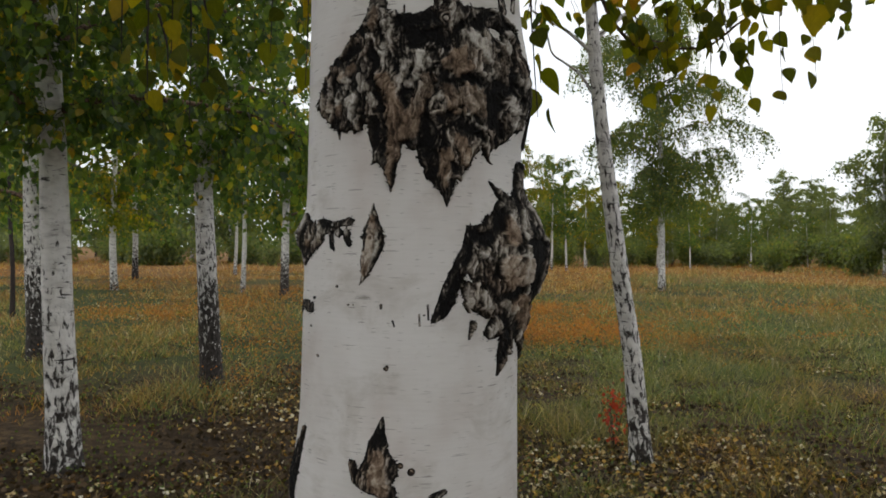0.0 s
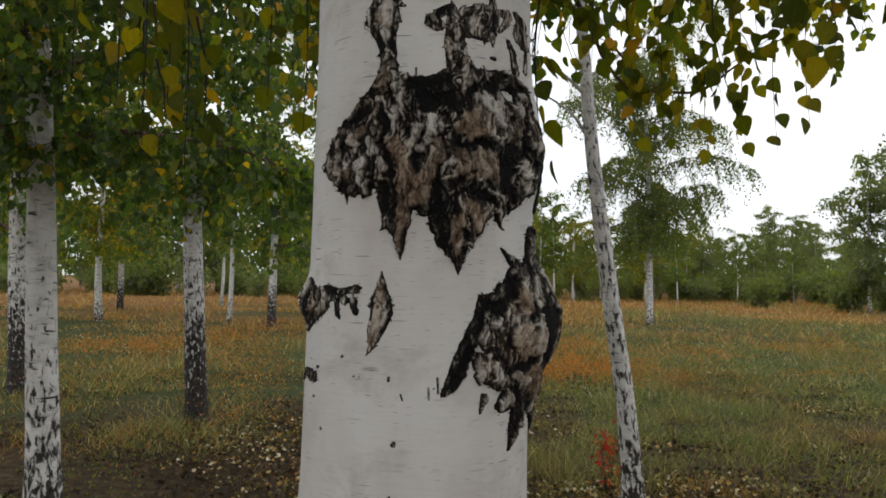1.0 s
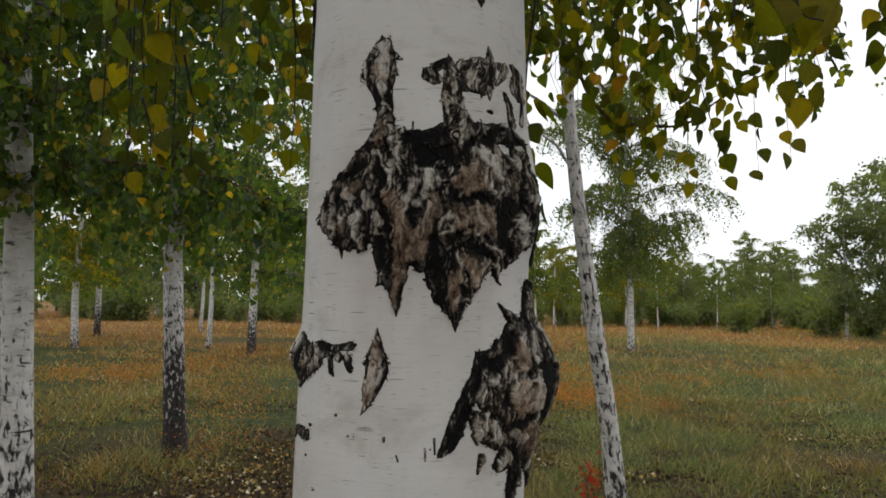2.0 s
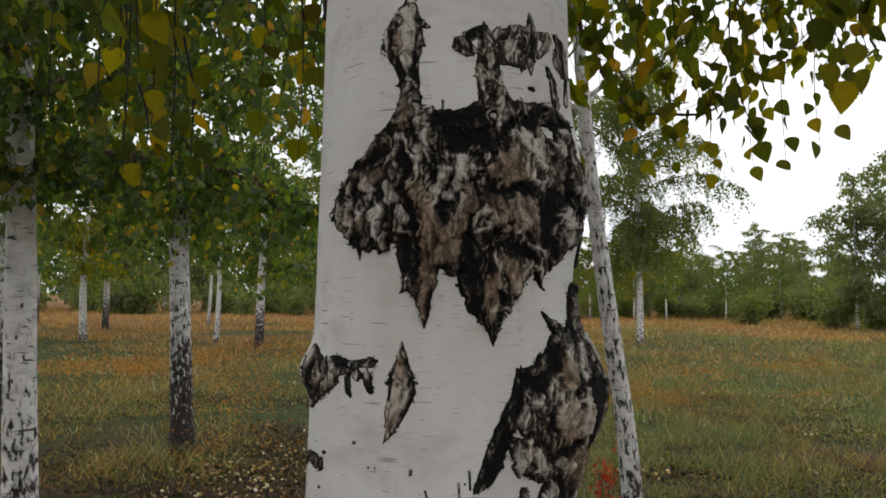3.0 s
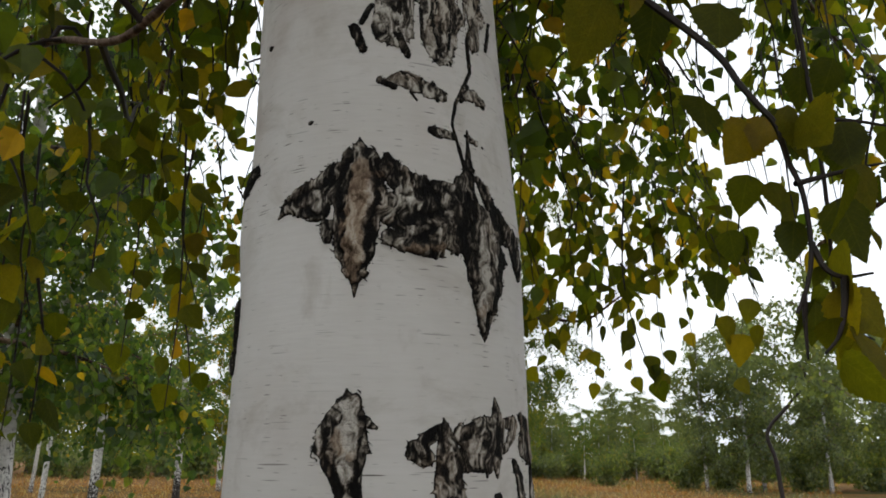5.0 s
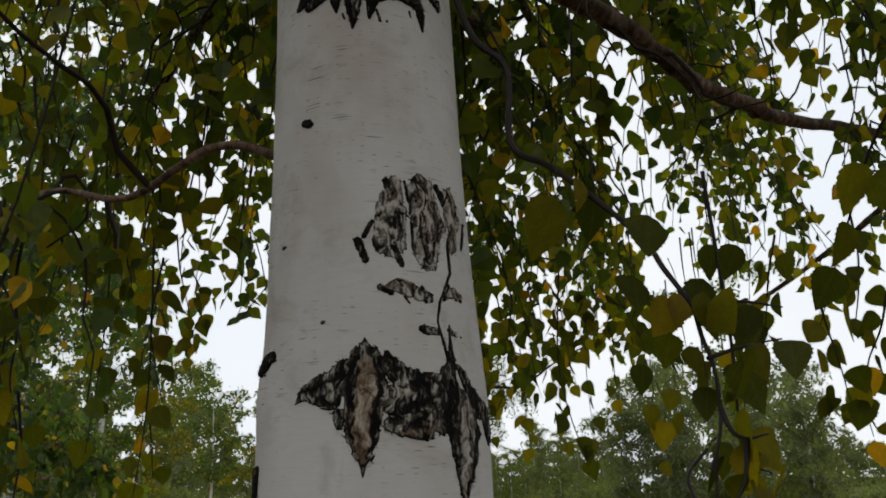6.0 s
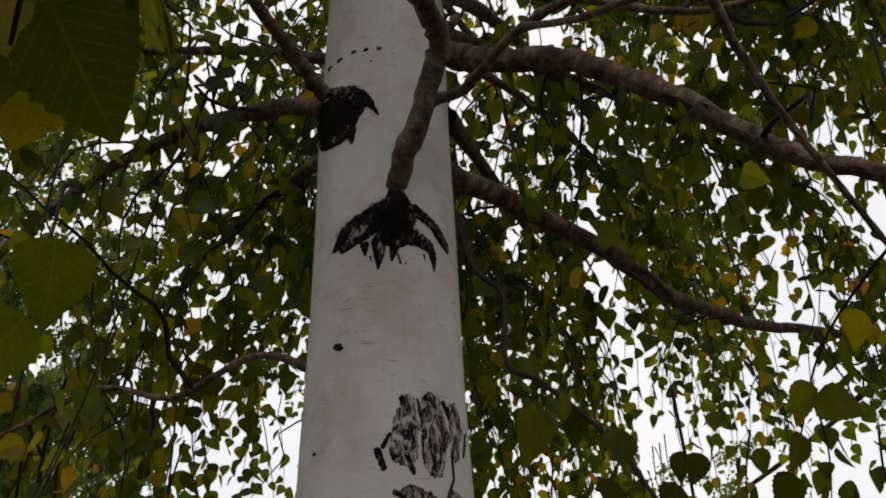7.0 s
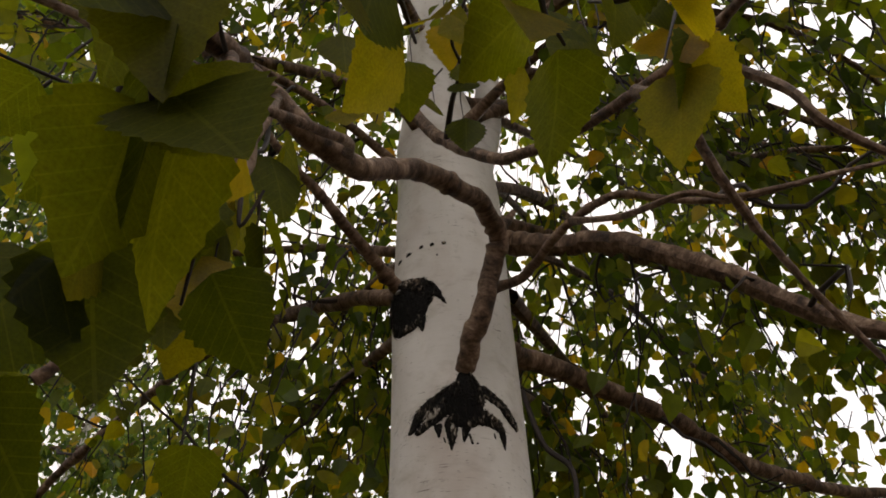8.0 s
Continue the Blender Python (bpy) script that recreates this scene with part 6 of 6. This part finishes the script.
stand(grove_tree("white birch behind its neighbour", 10, .115, 2.0, 2.7, 20, .075, 18, GROVE_DARK, GROVELEAF, bend=(-.3, .2), seed=22), -4.848, 9.89)
stand(grove_tree("thin dark young tree", 6, .05, 2.0, 1.4, 10, .08, 8, TWIG, GROVELEAF, seed=27), -8.03, 15.4)

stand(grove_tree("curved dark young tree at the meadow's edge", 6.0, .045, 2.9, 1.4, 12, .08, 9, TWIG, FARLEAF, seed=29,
                 course=[(0, 0, -.08), (-.03, .02, .45), (-.10, .08, 1.08), (-.14, .11, 1.75), (-.21, .16, 2.22), (.08, -.06, 2.66), (.30, -.23, 3.1), (.45, -.3, 4.2), (.4, -.3, 5.9)]), 8.45, 11.4)

MID = [grove_tree("birch with hanging green foliage", 10.5, .13, 2.3, 3.1, 20, .125, 17, GROVE_DARK, GROVELEAF, seed=31),
       grove_tree("birch with hanging yellow-green foliage", 9.5, .12, 2.3, 2.8, 19, .125, 17, GROVE_NEAR, TURNING, seed=36),
       grove_tree("slender birch with sparse foliage", 8.5, .085, 2.7, 2.0, 14, .15, 10, GROVE_NEAR, GROVELEAF, bend=(.4, 0), seed=40)]
stand(MID[0], -3.88, 22.53)
stand(MID[1], -9.93, 25.4, 40)
stand(MID[2], -5.58, 24.7, 80)
for kind, x, y, turn, size in ((0, -2.3, 29, 200, 1.0), (1, -14.5, 29, 120, 1.05), (0, -12.2, 33.5, 300, 1.05), (2, -9.2, 39, 10, 1.1), (1, -7.2, 42, 250, 1.1), (0, -18, 40, 60, 1.15), (1, -1.2, 40, 20, 1.0),
                               (2, -11.2, 19.5, 70, .9), (0, -13.5, 22, 160, .95), (2, 2.5, 47, 150, 1.1), (1, 5.6, 44, 330, .95), (0, -22, 33, 20, 1.0), (1, -26, 44, 80, 1.2)):
    stand(copy_thing(MID[kind], Matrix()), x, y, turn, size)
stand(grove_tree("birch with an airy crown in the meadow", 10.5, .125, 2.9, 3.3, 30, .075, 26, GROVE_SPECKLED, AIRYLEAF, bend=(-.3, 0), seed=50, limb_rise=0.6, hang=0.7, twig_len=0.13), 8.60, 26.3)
FAR = [grove_tree("far birch with grey-green, haze-paled foliage", 9.0, .11, 1.6, 2.4, 26, .15, 12, GROVE_NEAR, FARLEAF, seed=53, hang=0.55, twig_len=0.12, limb_rise=0.6),
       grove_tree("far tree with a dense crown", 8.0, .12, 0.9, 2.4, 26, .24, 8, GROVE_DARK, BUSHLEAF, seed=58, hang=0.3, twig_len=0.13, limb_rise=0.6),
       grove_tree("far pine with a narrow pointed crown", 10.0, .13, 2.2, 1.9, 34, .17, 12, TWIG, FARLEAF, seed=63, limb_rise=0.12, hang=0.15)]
stand(FAR[0], 24.6, 39.0, 0, .98)
stand(FAR[1], 14, 72, 0, .95)
stand(FAR[2], 36.4, 74, 0, 1.0)
stand(copy_thing(FAR[2], Matrix()), 39.6, 75, 100, .93)
stand(copy_thing(FAR[2], Matrix()), 44.0, 80, 210, .9)
for x, y, turn, size in ((25.8, 37, 90, 1.08), (28.2, 39, 200, 1.1), (30.5, 36.5, 260, 1.0), (33.5, 40, 20, 1.1), (36, 37, 130, 1.12), (40, 42, 10, 1.15), (39, 70, 45, .8)):
    stand(copy_thing(FAR[0], Matrix()), x, y, turn, size)
lrand = random.Random(11)
for k in range(44):
    x = -75 + 3.7 * k + lrand.uniform(-1.5, 1.5)
    tall = 1.55 if x < 8 else (0.72 if x < 48 else 1.0)
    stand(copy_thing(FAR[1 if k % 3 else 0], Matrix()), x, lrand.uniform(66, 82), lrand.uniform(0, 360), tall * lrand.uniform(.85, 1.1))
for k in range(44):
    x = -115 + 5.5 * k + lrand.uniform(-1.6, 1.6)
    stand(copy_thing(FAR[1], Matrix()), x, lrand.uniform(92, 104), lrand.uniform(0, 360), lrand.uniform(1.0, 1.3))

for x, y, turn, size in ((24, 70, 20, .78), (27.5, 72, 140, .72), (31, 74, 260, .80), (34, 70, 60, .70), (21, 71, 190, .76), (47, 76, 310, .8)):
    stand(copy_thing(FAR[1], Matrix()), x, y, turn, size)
# yellow-green birches and thin white stems along the wood's edge
for kind, x, y, turn, size in ((1, 12.6, 56, 30, .72), (1, 15.2, 58, 110, .78), (1, 18.0, 56, 190, .70), (0, 20.5, 60, 250, .72), (1, 23.5, 62, 60, .66), (2, 8.6, 48, 40, .95), (2, 9.7, 48.5, 200, .9), (2, 18.3, 50, 130, .62), (1, 10.6, 60, 300, .82), (2, 24.6, 55, 20, .6), (0, 27.5, 62, 75, .62), (2, 30.5, 58, 160, .55)):
    stand(copy_thing(MID[kind], Matrix()), x, y, turn, size)

# low scrub of young trees before the wood
for k in range(12):
    stand(copy_thing(FAR[1 if k % 2 else 0], Matrix()), 13 + 3.1 * k + lrand.uniform(-1, 1), lrand.uniform(58, 66), lrand.uniform(0, 360), lrand.uniform(.42, .62))

# unseen birches added behind the walk to keep sky light off the stem
for kind, x, y, turn in ((0, -4.2, -3.4, 0), (1, 3.4, -4.4, 90), (0, 6.3, -1.2, 200), (1, -7.2, .6, 40), (2, -.5, -6.8, 120), (0, -8, -5, 10), (1, 8, -6, 300)):
    stand(copy_thing(MID[kind], Matrix()), x, y, turn, .95)


def bush(label, wide, high, leaf, count, mat, seed):
    global rng
    rng = np.random.default_rng(seed)
    thing = tagged(new("bush"), label, "bush", "bushes at the wood's edge")
    stems = []
    for k in range(9):
        a = 2.4 * k
        tip = np.array([math.cos(a) * wide * rng.uniform(.3, .9), math.sin(a) * wide * rng.uniform(.3, .9), high * rng.uniform(.6, 1)])
        stems.append(smooth_path([(0, 0, -.05), tip * np.array([.3, .3, .5]), tip], 4))
    v, f, u = thin(stems, .02, .004, 4)
    tagged(part("stemwork", mesh_of("stemwork", v, f, u), TWIG, thing), kind="stuff")
    p = np.vstack([s[rng.integers(2, len(s), count // 9)] for s in stems]) + rng.normal(0, 1, (count // 9 * 9, 3)) * np.array([wide * .22, wide * .22, high * .14])
    p[:, 2] = np.maximum(p[:, 2], .05 * high)
    v, f = leaves(p, rng.uniform(.7, 1.3, len(p)) * leaf, full=False)
    tagged(part("foliage", mesh_of("foliage", v, f, smooth=False), mat, thing), kind="stuff")
    return thing


BUSH = [bush("dense dark green bush", 2.2, 2.6, .22, 1500, BUSHLEAF, 71), bush("loose low bush with haze-paled leaves", 1.8, 2.0, .2, 1100, FARLEAF, 75)]
stand(BUSH[0], 8, 63)
stand(BUSH[1], 12, 62)
for k in range(92):
    x = -62 + 1.45 * k + lrand.uniform(-1, 1)
    stand(copy_thing(BUSH[k % 2], Matrix()), x, lrand.uniform(58, 67) - max(0, x - 15) * 0.25, lrand.uniform(0, 360), lrand.uniform(.7, 1.25))
for x, y, s in ((24, 40, .75), (27, 41, .9), (30, 38, .8), (33, 41, 1.0), (36, 39, .8), (38, 42, 1.0), (22, 46, .8), (22.5, 60, .9), (25, 61, 1.0), (27.5, 60, .85), (30, 59, 1.0)):
    stand(copy_thing(BUSH[0], Matrix()), x, y, lrand.uniform(0, 360), s)


# ---------- undergrowth ----------
rng = np.random.default_rng(99)


def scatter(n, near, far):
    """Places on the ground, thinning with distance, in a fan ahead of the walk."""
    y = near * (far / near) ** rng.random(n)
    x = y * rng.uniform(-.72, .85, n)
    return x, y


def blades(x, y, high, wide, lean=0.35):
    n = len(x)
    base = np.stack([x, y, np.zeros(n) - .01], -1)
    a = rng.uniform(0, 2 * np.pi, n)
    d = np.stack([np.cos(a), np.sin(a), 0 * a], -1)
    tip = base + np.stack([rng.normal(0, lean, n) * high, rng.normal(0, lean, n) * high, high], -1)
    mid = base * 0.5 + tip * 0.5 + np.array([0, 0, 1]) * (0.12 * high)[:, None]
    w = d * wide[:, None]
    v = np.stack([base - w, base + w, mid + w * .7, mid - w * .7, tip + w * .1, tip - w * .1], 1).reshape(-1, 3)
    k = np.arange(n)[:, None] * 6
    f = np.stack([k + np.array([0, 1, 2, 3]), k + np.array([3, 2, 4, 5])], 1).reshape(-1, 4)
    return v, f


x, y = scatter(230000, 3.9, 75)
# and round the foot of the big birch
x, y = np.append(x, rng.uniform(-5, 6, 14000)), np.append(y, rng.uniform(-5, 4.2, 14000))
lush = fbm(x * .5 + 50, y * .5 + 50, 8) + 0.10 * np.clip((x - 0.5) / (0.2 * np.maximum(y, 1)), -1, 1) - np.clip((7.5 - y) / 3, 0, 1) * 0.16
keep = lush > rng.uniform(.27, .58, len(x))
x, y, lush = x[keep], y[keep], lush[keep]
tuft = 0.25 + 2.1 * np.clip(fbm(x * 1.7 + 20, y * 1.7 + 20, 12, 3) - 0.30, 0, 1)
high, wide = rng.uniform(.05, .20, len(x)) * (0.45 + lush) * tuft * (1 + .016 * np.maximum(y, 0)), .0010 + .00034 * np.maximum(y, 4)
# dry straw and rust-brown blades among the green, above all in the far belt
rusty = fbm(x * .16 + 70, y * .10 + 70, 41, 3) - 0.52 + 0.30 * np.clip((y - 17) / 14, 0, 1) - 0.10 * np.clip((x - 4) / 8, 0, 1)
dry = rusty + 0.10 * np.clip((1 - x) / 4, 0, 1) > rng.uniform(-.12, .28, len(x))
for chosen, mat, name, words, kindred in ((~dry, GRASS, "meadow_grass", "tufts of fading green meadow grass", "grass"), (dry, STRAW, "dry_grass", "rust-brown and straw-coloured dry grass", "grass")):
    v, f = blades(x[chosen], y[chosen], high[chosen], wide[chosen], .75)
    tagged(part(name, mesh_of(name, v, f), mat), words, kindred, kind="stuff")

# rust-coloured plants: loose patches with ragged outlines
x, y = scatter(190000, 4.5, 75)
warm = fbm(x * .30 + 150, y * .16 + 150, 17, 4) - 0.86 + 0.27 * np.clip((y - 17) / 12, 0, 1)
for px, py, size in ((2.3, 11.4, 1.1), (2.6, 12.6, 1.5), (3.6, 10.6, .6), (3.4, 15.5, 2.0), (-2.6, 12.5, .9), (-5.6, 15.0, 1.3), (-3.9, 19.5, 2.2), (1.5, 13.5, 1.0), (4.8, 12.0, .5), (-1.3, 7.9, .5), (8.4, 16.5, 1.2)):
    warm = np.maximum(warm, 0.36 - 0.30 * np.hypot((x - px) / size, (y - py) / size / 1.6))
keep = warm + (fbm(x * 1.6 + 10, y * 1.1 + 10, 29) - 0.5) * 0.85 > rng.uniform(.02, .30, len(x))
x, y = x[keep], y[keep]
z = rng.uniform(.02, .34, len(x)) * (0.3 + 1.2 * fbm(x * 2.2 + 5, y * 2.2 + 5, 33, 3))
for px, py, size, high, count in ((2.3, 12.1, .62, .45, 1500), (2.75, 12.6, .5, .40, 900), (1.9, 11.2, .4, .34, 600), (3.4, 16.1, .8, .42, 1500), (3.95, 11.4, .4, .24, 220), (-4.25, 17.3, 1.1, .36, 800), (-4.9, 15.9, .7, .30, 450), (8.7, 16.3, .9, .28, 450), (7.1, 12.1, .45, .20, 200), (-1.9, 10.4, .5, .2, 250)):
    count = int(1.8 * count)
    hub = rng.normal(0, 1, (7, 2)) * size * np.array([1.3, .9])
    own = rng.integers(0, 7, count)
    ax, ay = px + hub[own, 0] + rng.normal(0, .35 * size, count), py + hub[own, 1] + rng.normal(0, .35 * size, count)
    x, y, z = np.append(x, ax), np.append(y, ay), np.append(z, high * (0.4 + 0.6 * fbm(ax * 3 + 40, ay * 3 + 40, 3)) * rng.uniform(.1, 1, count))
v, f = leaves(np.stack([x, y, z], -1), .011 + .0014 * y, full=False, droop=0.1)
tagged(part("undergrowth", mesh_of("undergrowth", v, f, smooth=False), RUST), "rust and orange autumn undergrowth", "undergrowth", kind="stuff")
# green weeds, low and broad-leaved
x, y = scatter(30000, 4.2, 30)
keep = fbm(x * .9 + 320, y * .7 + 320, 37) > rng.uniform(.45, .70, len(x))
x, y = x[keep], y[keep]
v, f = leaves(np.stack([x, y, rng.uniform(.02, .12, len(x))], -1), .016 + .0016 * y, full=False, droop=0.0)
tagged(part("weeds", mesh_of("weeds", v, f, smooth=False), WEED), "low green broad-leaved weeds in the meadow", "weeds", kind="stuff")

for name, count, far, size, mat, bias, words in (("fallen_leaves", 46000, 24, (.022, .046), FALLEN, -0.05, "pale yellow and brown fallen birch leaves"), ("leaf_litter", 40000, 12, (.03, .05), LITTER, 0.22, "dark brown decaying leaf litter")):
    x, y = scatter(count, 4.0, far)
    x, y = np.append(x, rng.uniform(-5, 6, count // 4)), np.append(y, rng.uniform(-5, 4.2, count // 4))
    lit = (fbm(x * .8 + 250, y * .8 + 250, 23, 3) - 0.5) * 1.7 + 0.5 + bias - 0.10 * np.clip((x - 1.6) / 2, 0, 1)
    keep = lit + np.clip((9 - y) / 9, -.25, .5) * 0.22 > rng.uniform(.50, .95, len(x))
    x, y = x[keep], y[keep]
    flat = unit(np.stack([rng.normal(0, 1, len(x)), rng.normal(0, 1, len(x)), rng.normal(0, .25, len(x))], -1))
    v, f = leaves(np.stack([x, y, rng.uniform(.015, .045, len(x))], -1), rng.uniform(*size, len(x)), axis=flat, full=False)
    tagged(part(name, mesh_of(name, v, f, smooth=False), mat), words, "leaf litter", kind="stuff")


def red_shrub(x, y, high, seed):
    global rng
    rng = np.random.default_rng(seed)
    shrub = tagged(new("shrub"), "small shrub with red autumn leaves", "shrub")
    stems = [smooth_path([(0, 0, -.02), (.05 * math.cos(k), .05 * math.sin(k), high * .5), (.06 * math.cos(k * 2.3), .06 * math.sin(k * 2.3), high * (1 - .12 * k))], 4) for k in range(5)]
    v, f, u = thin(stems, .004, .001, 4)
    tagged(part("stemwork", mesh_of("stemwork", v, f, u), TWIG, shrub), kind="stuff")
    v, f = leaves(leaf_spots(stems, .016, .2, .045), .034, full=False)
    tagged(part("foliage", mesh_of("foliage", v, f, smooth=False), RED, shrub), kind="stuff")
    stand(shrub, x, y)


red_shrub(1.40, 5.40, .52, 3)
